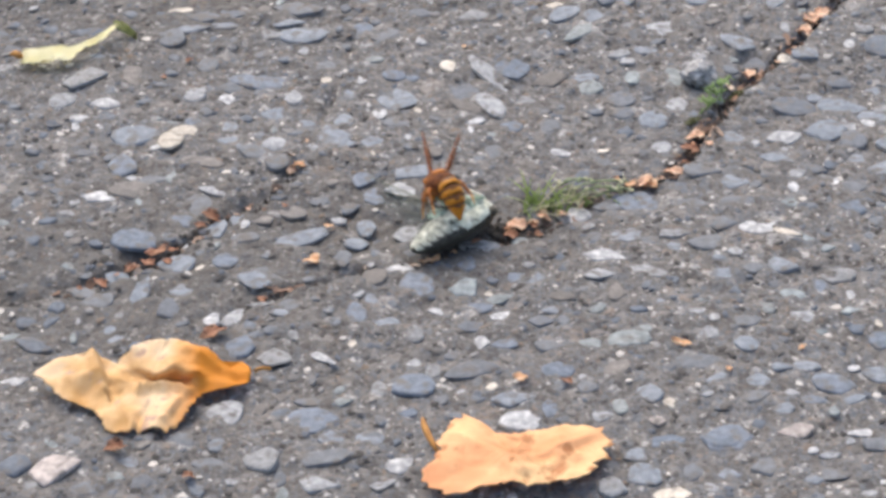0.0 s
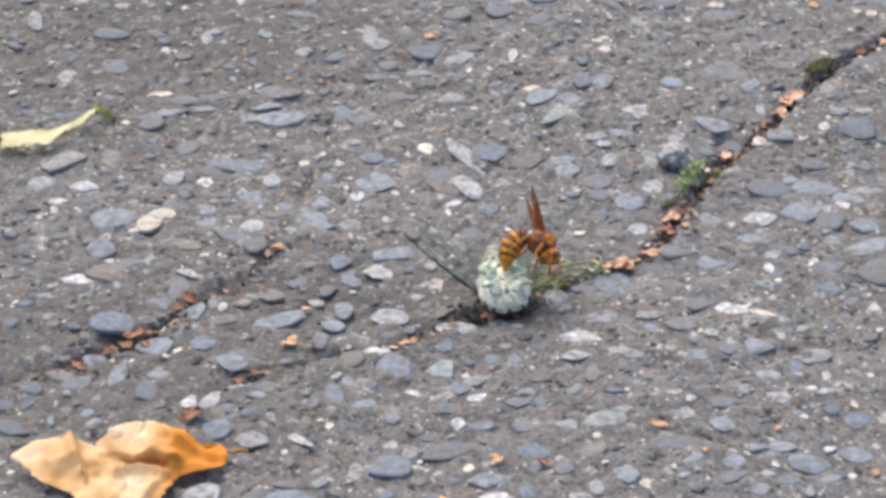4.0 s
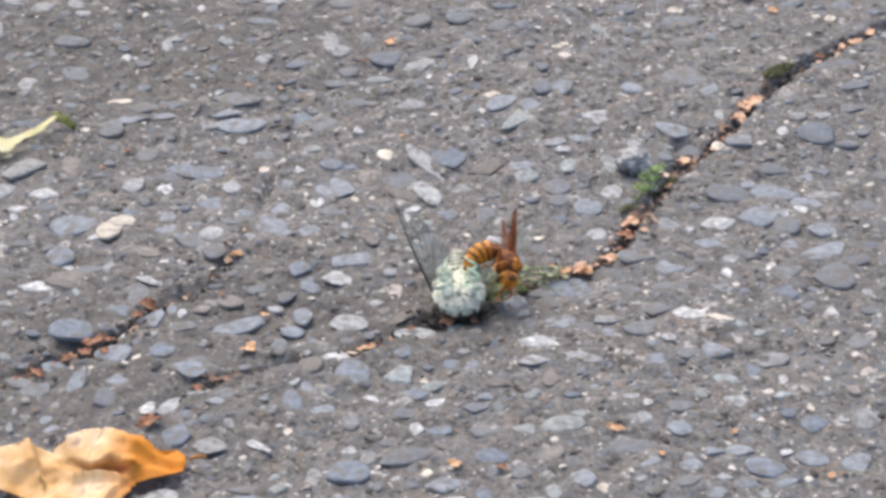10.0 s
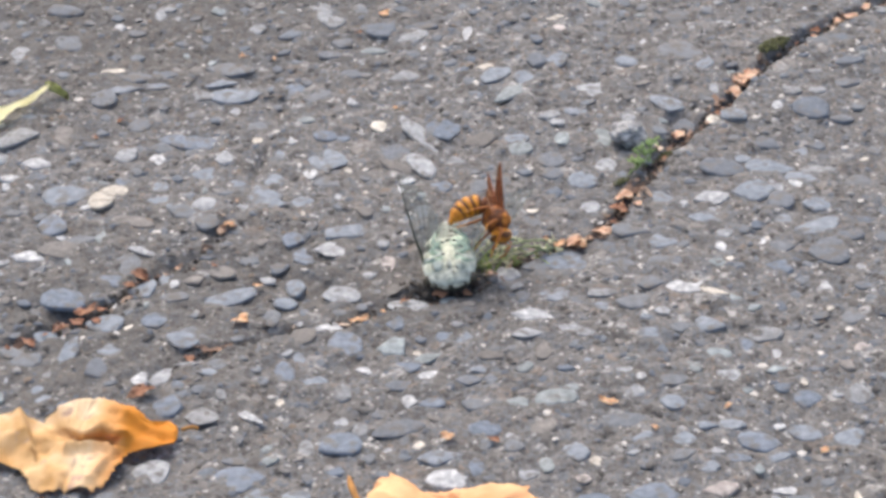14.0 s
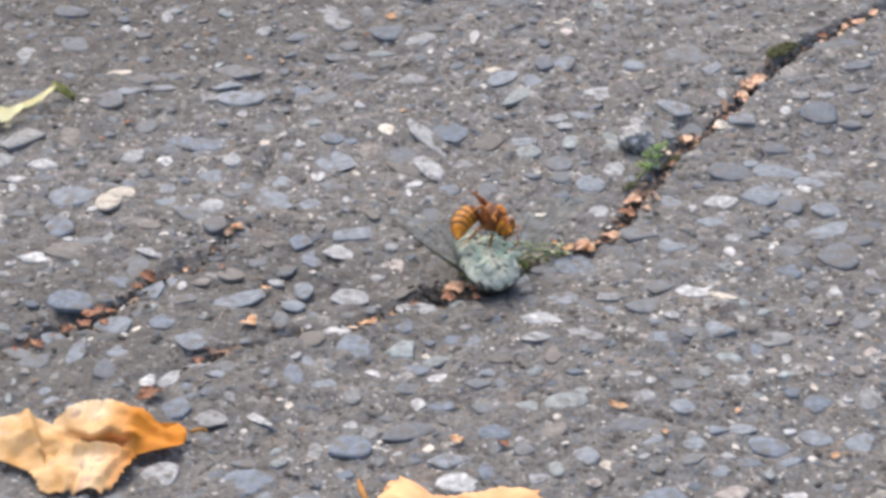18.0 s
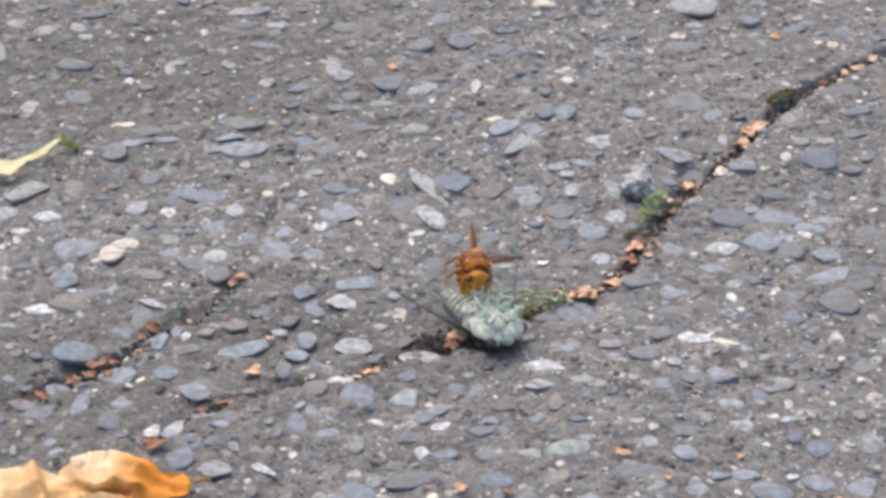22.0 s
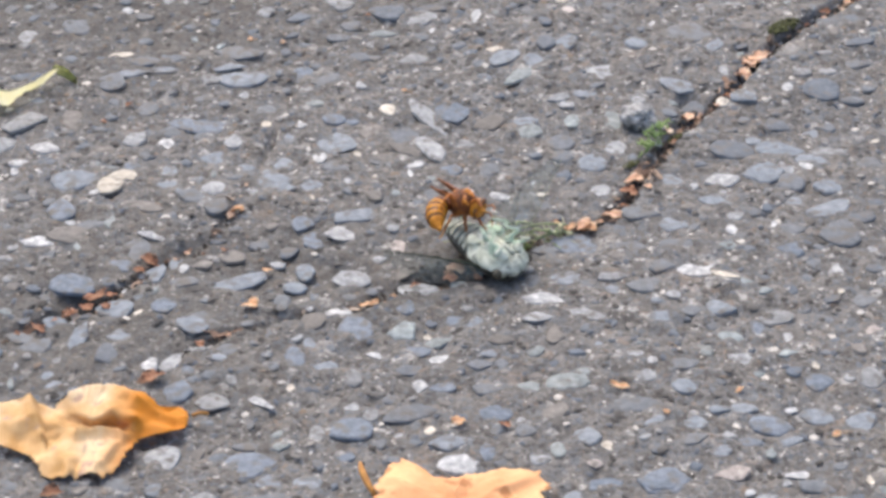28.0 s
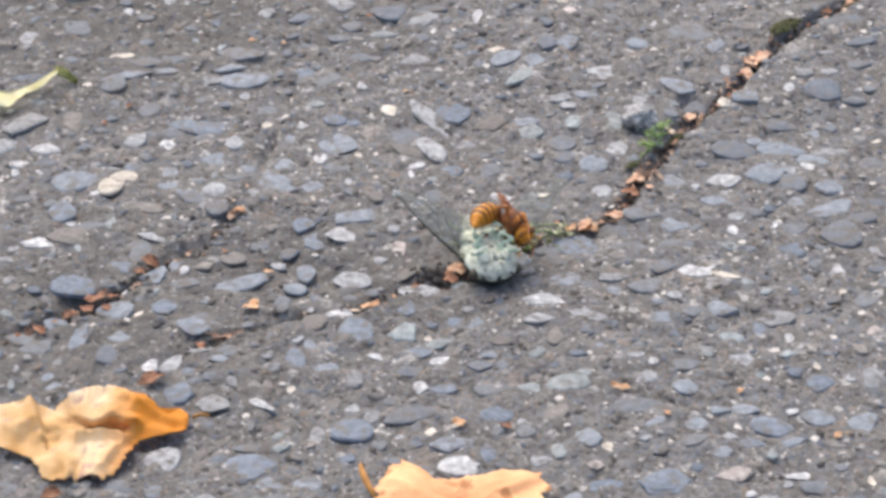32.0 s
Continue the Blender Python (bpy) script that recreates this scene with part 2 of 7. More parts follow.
M_ROCK = material("black_porous_rock", [(0.17, 0.167, 0.165), (0.33, 0.327, 0.325), (0.54, 0.536, 0.532)], 330, 0.95, 0.7, 900)


def leaf_material(name, colours, spots, scale=60.0, blush=None):
    m = material(name, colours, scale, 0.62, 0.5, 500, detail=6, spots=spots, shine=0.3)
    t = m.node_tree
    b = t.nodes["Principled BSDF"]
    if blush:
        # a deeper orange that sets in along one lobe
        sep = t.nodes.new("ShaderNodeSeparateXYZ")
        t.links.new(next(n for n in t.nodes if n.type == "TEX_COORD").outputs["Object"], sep.inputs["Vector"])
        mr = t.nodes.new("ShaderNodeMapRange")
        mr.inputs["From Min"].default_value, mr.inputs["From Max"].default_value, mr.inputs["To Max"].default_value = blush[1], blush[2], 0.95
        t.links.new(sep.outputs["X"], mr.inputs["Value"])
        col = t.nodes.new("ShaderNodeRGB")
        col.outputs[0].default_value = (*blush[0], 1)
        t.links.new(add_mix(t, b.inputs["Base Color"].links[0].from_socket, col.outputs[0], mr.outputs["Result"]), b.inputs["Base Color"])
    tr = t.nodes.new("ShaderNodeBsdfTranslucent")
    t.links.new(b.inputs["Base Color"].links[0].from_socket, tr.inputs["Color"])
    mix = t.nodes.new("ShaderNodeMixShader")
    mix.inputs["Fac"].default_value = 0.22
    t.links.new(b.outputs["BSDF"], mix.inputs[1])
    t.links.new(tr.outputs["BSDF"], mix.inputs[2])
    t.links.new(mix.outputs["Shader"], t.nodes["Material Output"].inputs["Surface"])
    return m


M_LEAF = leaf_material("dry_yellow_leaf", [(0.6, 0.32, 0.1), (0.8, 0.54, 0.28), (0.89, 0.75, 0.54)], ((0.6, 0.4, 0.3), 140, 0.6), 60, ((0.74, 0.27, 0.02), 0.007, 0.02))
M_LEAF_FLAT = leaf_material("dry_orange_leaf", [(0.74, 0.33, 0.15), (0.84, 0.47, 0.24), (0.92, 0.7, 0.38)], ((0.58, 0.27, 0.12), 95, 0.6), 45)
M_LEAF_PALE = leaf_material("pale_green_leaf", [(0.88, 0.83, 0.5), (0.93, 0.9, 0.64), (0.95, 0.93, 0.74)], ((0.55, 0.5, 0.22), 160, 0.66), 90)
M_LEAF_GREEN = leaf_material("olive_leaf", [(0.28, 0.3, 0.12), (0.46, 0.49, 0.22), (0.66, 0.68, 0.4)], ((0.1, 0.09, 0.03), 200, 0.6), 150)
M_STEM = material("leaf_stem", [(0.3, 0.13, 0.03), (0.52, 0.25, 0.06)], 300, 0.6)
M_FRAG = {
    "tan": leaf_material("tan_leaf_bit", [(0.62, 0.36, 0.23), (0.82, 0.53, 0.36), (0.93, 0.72, 0.54)], ((0.26, 0.13, 0.08), 3, 0.7), 2),
    "orange": leaf_material("orange_leaf_bit", [(0.66, 0.34, 0.16), (0.84, 0.52, 0.3), (0.92, 0.68, 0.46)], ((0.3, 0.13, 0.06), 3, 0.72), 2),
    "russet": leaf_material("russet_leaf_bit", [(0.27, 0.13, 0.08), (0.46, 0.23, 0.14), (0.64, 0.38, 0.24)], ((0.08, 0.04, 0.03), 3, 0.6), 2),
}
M_MOSS = material("dark_moss", [(0.038, 0.039, 0.017), (0.082, 0.086, 0.036), (0.15, 0.155, 0.07)], 700, 0.95, 0.6, 1500)
M_GRASS = material("grass_blade", [(0.11, 0.19, 0.03), (0.21, 0.31, 0.07), (0.36, 0.4, 0.15)], 120, 0.6)
M_STRAW = material("dead_grass", [(0.3, 0.29, 0.16), (0.42, 0.42, 0.28), (0.55, 0.53, 0.4)], 150, 0.75)
M_HERB = material("green_herb", [(0.1, 0.17, 0.05), (0.18, 0.28, 0.09), (0.29, 0.39, 0.16)], 300, 0.6)
M_CREEPER = material("pale_green_creeper", [(0.13, 0.17, 0.08), (0.22, 0.27, 0.14), (0.36, 0.4, 0.25)], 300, 0.6)
M_SOIL_SHADE = material("soil_and_shade", [(0.035, 0.03, 0.026), (0.07, 0.06, 0.052), (0.12, 0.1, 0.085)], 500, 0.95, 1.0, 900)


# ---- mesh helpers ----
def part(name, bm, mat, parent=None, label="", smooth=True):
    me = bpy.data.meshes.new(name)
    bm.to_mesh(me)
    bm.free()
    me.materials.append(mat)
    if smooth:
        me.polygons.foreach_set("use_smooth", [True] * len(me.polygons))
    ob = new(name, me)
    ob.parent = parent
    return tagged(ob, label)


def mesh_from(name, verts, faces, mat, smooth=True):
    me = bpy.data.meshes.new(name)
    me.from_pydata(verts, [], faces)
    me.materials.append(mat)
    if smooth:
        me.polygons.foreach_set("use_smooth", [True] * len(me.polygons))
    return me


LATTICE = np.random.RandomState(7).rand(256, 256)


def soft_noise(x, y, size, shift=0):
    """Smooth value noise, 0 to 1, with bumps of the given size in metres."""
    u, v = np.asarray(x) / size + 91.3 + shift * 17.7, np.asarray(y) / size + 43.1 + shift * 9.1
    i, j = np.floor(u).astype(int), np.floor(v).astype(int)
    a, b = u - i, v - j
    a, b = a * a * (3 - 2 * a), b * b * (3 - 2 * b)
    g = lambda p, q: LATTICE[p % 256, q % 256]
    return (g(i, j) * (1 - a) + g(i + 1, j) * a) * (1 - b) + (g(i, j + 1) * (1 - a) + g(i + 1, j + 1) * a) * b


# ---- the road: one sheet, rough near the insects, cracked, and plain to the horizon ----
CRACK = [(2528, 2210), (2107, 1820), (1904, 1664), (1768, 1534), (1571, 1296), (1422, 1099), (1296, 841), (1157, 666), (1022, 519),
         (920, 259), (824, 54), (706, -188), (504, -303), (318, -442), (181, -585), (2, -650), (-176, -714), (-305, -823), (-479, -882),
         (-649, -958), (-817, -1034), (-920, -1090), (-1073, -1273)]
SIDE_CRACK = [(-1927, -1130), (-1687, -1018), (-1565, -961), (-1444, -884), (-1336, -787), (-1203, -688), (-1126, -568), (-1002, -445),
              (-901, -298), (-823, -104), (-779, 96), (-735, 326), (-682, 663), (-627, 1018)]

HOLES = [(0.109, 0.0725, 0.0062, 0.0055, 0.005), (0.1375, 0.1185, 0.0055, 0.006, 0.004), (-0.1405, -0.078, 0.0095, 0.006, 0.0045), (-0.005, -0.0625, 0.009, 0.0048, 0.003),
         (-0.057, -0.0905, 0.009, 0.0045, 0.003), (0.0965, 0.038, 0.006, 0.006, 0.003), (0.062, -0.013, 0.013, 0.006, 0.0012), (-0.088, -0.105, 0.009, 0.005, 0.002)]


def line_distance(x, y, line):
    """Distance to a line of points in tenths of a millimetre, and how far along it (0 to 1)."""
    best, along = np.full(np.shape(x), 9.0), np.zeros(np.shape(x))
    for k, ((ax, ay), (bx, by)) in enumerate(zip(line, line[1:])):
        ax, ay, bx, by = ax * 1e-4, ay * 1e-4, bx * 1e-4, by * 1e-4
        dx, dy = bx - ax, by - ay
        s = np.clip(((x - ax) * dx + (y - ay) * dy) / (dx * dx + dy * dy), 0, 1)
        d = np.hypot(x - ax - s * dx, y - ay - s * dy)
        along = np.where(d < best, (k + s) / (len(line) - 1), along)
        best = np.minimum(best, d)
    return best, along


def height(x, y):
    x, y = np.asarray(x, float), np.asarray(y, float)
    near = np.clip((0.75 - np.hypot(x, y)) / 0.2, 0, 1)
    h = (soft_noise(x, y, 0.05) - 0.5) * 0.0035 + (soft_noise(x, y, 0.014, 1) - 0.5) * 0.0022
    h += (soft_noise(x, y, 0.006, 2) - 0.5) * 0.0022 + (soft_noise(x, y, 0.0028, 3) - 0.5) * 0.0011
    wob = (soft_noise(x, y, 0.012, 5) - 0.5) * 0.006
    d, s = line_distance(x, y, CRACK)
    wide = np.where(s < 0.52, 0.0026, np.where(s < 0.75, 0.003, 0.0026))
    deep = np.where(s < 0.3, 0.0046, np.where(s < 0.5, 0.0032, np.where(s < 0.64, 0.0012, np.where(s < 0.72, 0.003, 0.0022))))
    h -= deep * np.clip(1.4 - np.abs(d + wob * 0.5) / wide, 0, 1)
    d, s = line_distance(x, y, SIDE_CRACK)
    h -= np.where(s < 0.5, 0.0038, 0.0026) * (0.45 + 1.1 * soft_noise(x, y, 0.02, 6)) * np.clip(1.5 - np.abs(d + wob * 0.9) / np.where(s < 0.5, 0.0034, 0.002), 0, 1)
    # holes where pieces have broken out of the crack's edge
    for hx, hy, rx, ry, fall in HOLES:
        h -= fall * np.exp(-((((x - hx) / rx) ** 2 + ((y - hy) / ry) ** 2) ** 2))
    # a worn hollow between the two cracks
    h -= 0.003 * np.exp(-(((x + 0.055) / 0.05) ** 2 + ((y + 0.055) / 0.022) ** 2))
    return h * near


def build_road():
    def axis(lo, hi, step):
        core = np.arange(lo, hi + step / 2, step)
        out = np.cumsum(step * 1.45 ** np.arange(1, 34))
        return np.concatenate([(lo - out)[::-1], core, hi + out])

    xs, ys = axis(-0.27, 0.27, 0.0015), axis(-0.26, 0.36, 0.0017)
    gx, gy = np.meshgrid(xs, ys)
    gz = height(gx, gy)
    nx, ny = len(xs), len(ys)
    verts = np.stack([gx.ravel(), gy.ravel(), gz.ravel()], 1)
    k = (np.arange(ny - 1)[:, None] * nx + np.arange(nx - 1)[None]).ravel()
    quads = np.stack([k, k + 1, k + nx + 1, k + nx], 1)
    me = bpy.data.meshes.new("road")
    me.vertices.add(len(verts))
    me.vertices.foreach_set("co", verts.ravel())
    me.loops.add(quads.size)
    me.loops.foreach_set("vertex_index", quads.ravel())
    me.polygons.add(len(quads))
    me.polygons.foreach_set("loop_start", np.arange(0, quads.size, 4))
    me.polygons.foreach_set("use_smooth", np.ones(len(quads), bool))
    me.update()
    me.validate()
    me.materials.append(M_ROAD)
    return tagged(new("road", me), "worn grey asphalt road with exposed stone chippings and a crack", "road", kind="structure")


road = build_road()


# ---- fallen leaves ----
def disc_leaf(edge, lift, seed, wrinkle=0.0016, tooth=0.035, rings=30, spokes=168, thick=0.00035, centre=0.002, fold=None, ridges=()):
    """A dry leaf round its centre. edge, lift: rows of an angle in degrees and the radius or the height of the rim in millimetres."""
    th = np.linspace(0, 2 * math.pi, spokes, endpoint=False)
    deg = np.degrees(th)
    e, l = np.array(edge, float), np.array(lift, float)
    r = np.interp(deg, e[:, 0], e[:, 1], period=360) * 1e-3
    z = np.interp(deg, l[:, 0], l[:, 1], period=360) * 1e-3
    kern = np.array([1, 2, 3, 2, 1]) / 9
    z = np.convolve(np.concatenate([z[-2:], z, z[:2]]), kern, "valid")
    rr = np.random.RandomState(seed)
    r = r * (1 + tooth * np.repeat(rr.uniform(-1, 1, spokes // 2), 2) + tooth * 0.5 * rr.uniform(-1, 1, spokes))
    bm = bmesh.new()
    layers = []
    for drop in (0, -thick):
        layer = []
        for k in range(1, rings + 1):
            q = k / rings
            x, y = q * r * np.cos(th), q * r * np.sin(th)
            h = centre + (z - centre) * q ** 1.7
            h = h + wrinkle * (soft_noise(x, y, 0.011, seed) - 0.5) + 1.3 * wrinkle * (0.5 - np.abs(2 * soft_noise(x, y, 0.016, seed + 1) - 1)) + 0.55 * wrinkle * (soft_noise(x, y, 0.0032, seed + 2) - 0.5)
            # creases: a tent or a valley along a line
            for ax, ay, bx, by, rise, wide, other in ridges:
                s = np.clip(((x - ax) * (bx - ax) + (y - ay) * (by - ay)) / ((bx - ax) ** 2 + (by - ay) ** 2), 0, 1)
                d = np.hypot(x - ax - s * (bx - ax), y - ay - s * (by - ay))
                left = (bx - ax) * (y - ay) - (by - ay) * (x - ax) > 0
                h = h + rise * np.clip(1 - d / np.where(left, wide, other), 0, 1) ** 1.2
            # the far half folded forward over a hollow
            if fold:
                fx, fy, half, rise, lean = fold
                line = y - fy + 0.12 * (x - fx) + 0.0012 * np.sin(x * 420)
                over = np.exp(-(((x - fx) / half) ** 4)) * (0.5 + 0.5 * np.tanh(line / 0.0009))
                h = h + rise * over * np.exp(-((line / 0.009) ** 2)) - 0.003 * np.exp(-(((x - fx) / (0.8 * half)) ** 2) - ((line + 0.0025) / 0.0024) ** 2)
                y = y - lean * over * np.exp(-((line / 0.006) ** 2))
            # veins stand a little proud
            h = h + 0.0004 * np.cos(th * 5) ** 8 * (1 - q)
            layer.append([bm.verts.new((a, b, c + drop)) for a, b, c in zip(x, y, h)])
        layers.append(layer)
    for layer, flip in zip(layers, (False, True)):
        for a, b in zip(layer, layer[1:]):
            for i in range(spokes):
                j = (i + 1) % spokes
                f = (a[i], b[i], b[j], a[j])
                bm.faces.new(f[::-1] if flip else f)
        bm.faces.new(layer[0][::-1] if flip else layer[0])
    for i in range(spokes):
        j = (i + 1) % spokes
        bm.faces.new((layers[0][-1][i], layers[1][-1][i], layers[1][-1][j], layers[0][-1][j]))
    return bm


def tube(path, radii, sides=8, caps=True):
    """A round tube along a path of points, radius by radius."""
    bm = bmesh.new()
    add_tube(bm, path, radii, sides, caps)
    return bm


def add_tube(bm, path, radii, sides=8, caps=True):
    pts = [Vector(p) for p in path]
    rings = []
    for i, p in enumerate(pts):
        d = (pts[min(i + 1, len(pts) - 1)] - pts[max(i - 1, 0)]).normalized()
        u = d.cross(Vector((0.31, 0.17, 0.93))).normalized()
        v = d.cross(u)
        rings.append([bm.verts.new(p + radii[i] * (math.cos(a) * u + math.sin(a) * v)) for a in (2 * math.pi * k / sides for k in range(sides))])
    for a, b in zip(rings, rings[1:]):
        for i in range(sides):
            j = (i + 1) % sides
            bm.faces.new((a[i], a[j], b[j], b[i]))
    if caps:
        bm.faces.new(rings[0][::-1])
        bm.faces.new(rings[-1])


def arc(a, b, rise, n=7):
    """Points from a to b that bulge by the vector rise."""
    a, b, rise = Vector(a), Vector(b), Vector(rise)
    return [a.lerp(b, k / (n - 1)) + rise * 4 * (k / (n - 1)) * (1 - k / (n - 1)) for k in range(n)]


def thing(name, m, label, category, group="", kind=""):
    ob = new(name)
    ob.matrix_basis = m
    ob.empty_display_size = 0.005
    return tagged(ob, label, category, group, kind)


def build_leaves():
    leaf = thing("fallen_leaf", pose(-0.1265, -0.1685, 0.0012), "curled yellow and orange dry leaf lying on asphalt", "leaf", "fallen leaves")
    part("blade", disc_leaf([(2, 34), (10, 38.5), (23, 35), (27, 30), (35, 28.5), (49, 22.5), (73, 18.5), (95, 17), (119, 15.5), (136, 15.5), (141, 18.5), (147, 24), (153, 26), (163, 33), (170, 39), (175, 40.5), (184, 35), (197, 29.5), (207, 24), (222, 22), (232, 23.5), (249, 26.5), (269, 23.5), (288, 27), (303, 25), (317, 22.6), (334, 21.7), (350, 20.6), (356, 25), (359, 30)],
                            [(10, 1.5), (23, 3), (30, 6), (49, 9), (73, 10), (95, 9.5), (119, 7), (136, 4.5), (147, 6), (153, 7.5), (168, 8.5), (175, 7.5), (184, 5), (197, 4), (207, 3.5), (232, 2.5), (249, 1.5), (288, 1.2), (317, 2.2), (334, 3), (352, 4)],
                            3, wrinkle=0.0028, tooth=0.05, centre=0.0042, fold=(0.0085, 0.0045, 0.0118, 0.0046, 0.0046),
                            ridges=((-0.0195, 0.0125, -0.0135, -0.0045, 0.0042, 0.0016, 0.009), (-0.0235, 0.0115, -0.0215, 0.003, -0.0018, 0.003, 0.003), (0.0195, 0.002, 0.009, -0.02, 0.0026, 0.002, 0.005),
                                    (-0.012, -0.004, -0.002, -0.022, 0.0016, 0.003, 0.003), (-0.001, -0.0035, 0.0135, -0.004, 0.0032, 0.0028, 0.0035), (0.002, -0.012, 0.0, -0.024, -0.0018, 0.002, 0.002),
                                    (0.018, 0.011, 0.036, 0.007, 0.0028, 0.006, 0.003))), M_LEAF, leaf)
    part("stem", tube(arc((0.0385, 0.0095, 0.003), (0.044, 0.012, 0.002), (0, 0, 0.0008)), [0.0007] * 7), M_STEM, leaf, "short brown stalk")
    flat = thing("fallen_leaf", pose(0.0062, -0.2075, 0.0012), "flat orange dry leaf with ragged edges on asphalt", "leaf", "fallen leaves")
    part("blade", disc_leaf([(5, 28), (10, 33), (15, 35), (22, 34), (28, 35), (40, 26), (53, 20), (80, 15.5), (100, 14.5), (116, 17), (122, 25), (128, 31), (137, 32), (146, 28), (163, 28), (180, 27), (192, 30), (206, 35), (221, 31), (240, 21), (265, 16.5), (295, 17), (318, 22), (330, 25), (342, 28), (350, 28), (356, 33)],
                            [(0, 3.5), (25, 2.8), (90, 1.2), (138, 1.8), (180, 3.2), (209, 4), (240, 6), (270, 7), (300, 6.5), (330, 4.5)],
                            8, wrinkle=0.0022, tooth=0.045, centre=0.0042,
                            ridges=((-0.024, 0.012, 0.0, -0.006, 0.0018, 0.004, 0.007), (0.002, -0.004, 0.03, 0.012, 0.0018, 0.006, 0.003), (-0.008, 0.012, 0.004, -0.016, -0.0014, 0.005, 0.003))), M_LEAF_FLAT, flat)
    part("stem", tube(arc((-0.027, 0.003, 0.003), (-0.0325, 0.0175, 0.006), (-0.001, 0, 0.001)), [0.0008, 0.001, 0.0011, 0.0012, 0.0012, 0.001, 0.0006]), M_STEM, flat, "bent orange brown stalk")
    strip = thing("fallen_leaf", pose(-0.2095, 0.0625, 0.0008), "pale yellow green curled leaf with toothed edge", "leaf", "fallen leaves")
    bm = bmesh.new()
    n, rows = 44, []
    rr = np.random.RandomState(5)
    for i in range(n):
        u = i / (n - 1)
        x = 0.0405 * u
        y = 0.002 * u + 0.055 * max(0, u - 0.5) ** 1.1
        wide = 0.0044 + 0.0052 * min(1, max(0, (0.72 - u) / 0.3)) * (0.85 + 0.15 * min(1, u * 6))
        low = 0.0024 * abs(math.sin(13 * u + 0.4)) + 0.0011 * rr.uniform(-1, 1)
        high = 0.0004 * rr.uniform(-1, 1)
        row = []
        for k in range(6):
            v = k / 5
            row.append(bm.verts.new((x + 0.0005 * math.sin(7 * v), y + 0.0006 + (1.15 * wide + high) * v - low * (1 - v), 0.0024 + 0.0028 * u + 0.14 * wide * v ** 1.2 + 0.0006 * math.sin(21 * u) * (1 - v))))
        rows.append(row)
    for a, b in zip(rows, rows[1:]):
        for k in range(5):
            bm.faces.new((a[k], b[k], b[k + 1], a[k + 1]))
    bmesh.ops.solidify(bm, geom=bm.faces[:], thickness=0.0003)
    part("blade", bm, M_LEAF_PALE, strip)
    bm = bmesh.new()
    rows = []
    for i in range(13):
        u = i / 12
        top = 0.0078 - 0.0042 * u ** 2.5 + 0.0006 * rr.uniform(-1, 1)
        low = 0.0042 * (1 - u) ** 1.5 + 0.0002
        rows.append([bm.verts.new((0.0378 + 0.0108 * u, 0.0292 - 0.0045 * u * u + 0.0016 * math.sin(math.pi * k / 5), low + (top - low) * k / 5)) for k in range(6)])
    for a, b in zip(rows, rows[1:]):
        for k in range(5):
            bm.faces.new((a[k], b[k], b[k + 1], a[k + 1]))
    bmesh.ops.solidify(bm, geom=bm.faces[:], thickness=0.00025)
    part("curled_tip", bm, M_LEAF_GREEN, strip, "olive green curled tip")
    part("stem", tube(arc((0.001, 0.003, 0.004), (-0.0045, 0.006, 0.0035), (0, 0, 0.001)), [0.0012, 0.0016, 0.0017, 0.0016, 0.0014, 0.001, 0.0005]), M_STEM, strip, "brown withered end")


build_leaves()


def fragment_mesh(seed):
    """A torn, cupped scrap of dry leaf, about one unit across."""
    rr = np.random.RandomState(seed)
    n = 13
    bm = bmesh.new()
    th = np.linspace(0, 2 * math.pi, n, endpoint=False)
    r = 0.5 * rr.uniform(0.62, 1.15, n)
    sx, bend = rr.uniform(0.8, 1.0), rr.uniform(0.3, 0.9)
    layers = []
    for drop in (0, -0.05):
        mid = bm.verts.new((0, 0, drop))
        rings = []
        for q in (0.55, 1.0):
            rings.append([bm.verts.new((sx * q * a * math.cos(t), q * a * math.sin(t), bend * (q * a * math.sin(t)) ** 2 + 0.2 * math.sin(2 * t + seed) * q * q + 0.12 * math.sin(5 * t + 2 * seed) * q + drop)) for t, a in zip(th, r)])
        layers.append((mid, rings))
    for (mid, (a, b)), flip in zip(layers, (False, True)):
        for i in range(n):
            j = (i + 1) % n
            for f in ((mid, a[i], a[j]), (a[i], b[i], b[j], a[j])):
                bm.faces.new(f[::-1] if flip else f)
    for i in range(n):
        j = (i + 1) % n
        bm.faces.new((layers[0][1][1][i], layers[1][1][1][i], layers[1][1][1][j], layers[0][1][1][j]))
    return bm


FRAGMENTS = {}
FRAG_WORDS = {"tan": "small tan scrap of dry leaf caught in asphalt crack", "orange": "small orange scrap of dry leaf on asphalt",
              "russet": "small dark russet scrap of rotting leaf on asphalt"}
frag_rng = np.random.RandomState(77)


def scatter_fragments(kind, rows):
    """Rows of x, y and size in tenths of a millimetre."""
    for x, y, size in rows:
        n = int(frag_rng.randint(12))
        if (kind, n) not in FRAGMENTS:
            ob = part("leaf_scrap", fragment_mesh(n), M_FRAG[kind], smooth=False)
            FRAGMENTS[kind, n] = ob.data
        else:
            ob = new("leaf_scrap", FRAGMENTS[kind, n])
        s = size * 1.0e-4
        z = max(float(height(x * 1e-4, y * 1e-4)), -0.0016)
        ob.matrix_basis = pose(x * 1e-4, y * 1e-4, z + 0.0011 + 0.12 * s, frag_rng.uniform(-16, 16), frag_rng.uniform(-14, 14), frag_rng.uniform(-50, 50)) @ Matrix.Diagonal((s, s * frag_rng.uniform(0.45, 0.85), s * 0.45, 1))
        tagged(ob, FRAG_WORDS[kind], "leaf scrap", "scraps of dry leaf on the road")


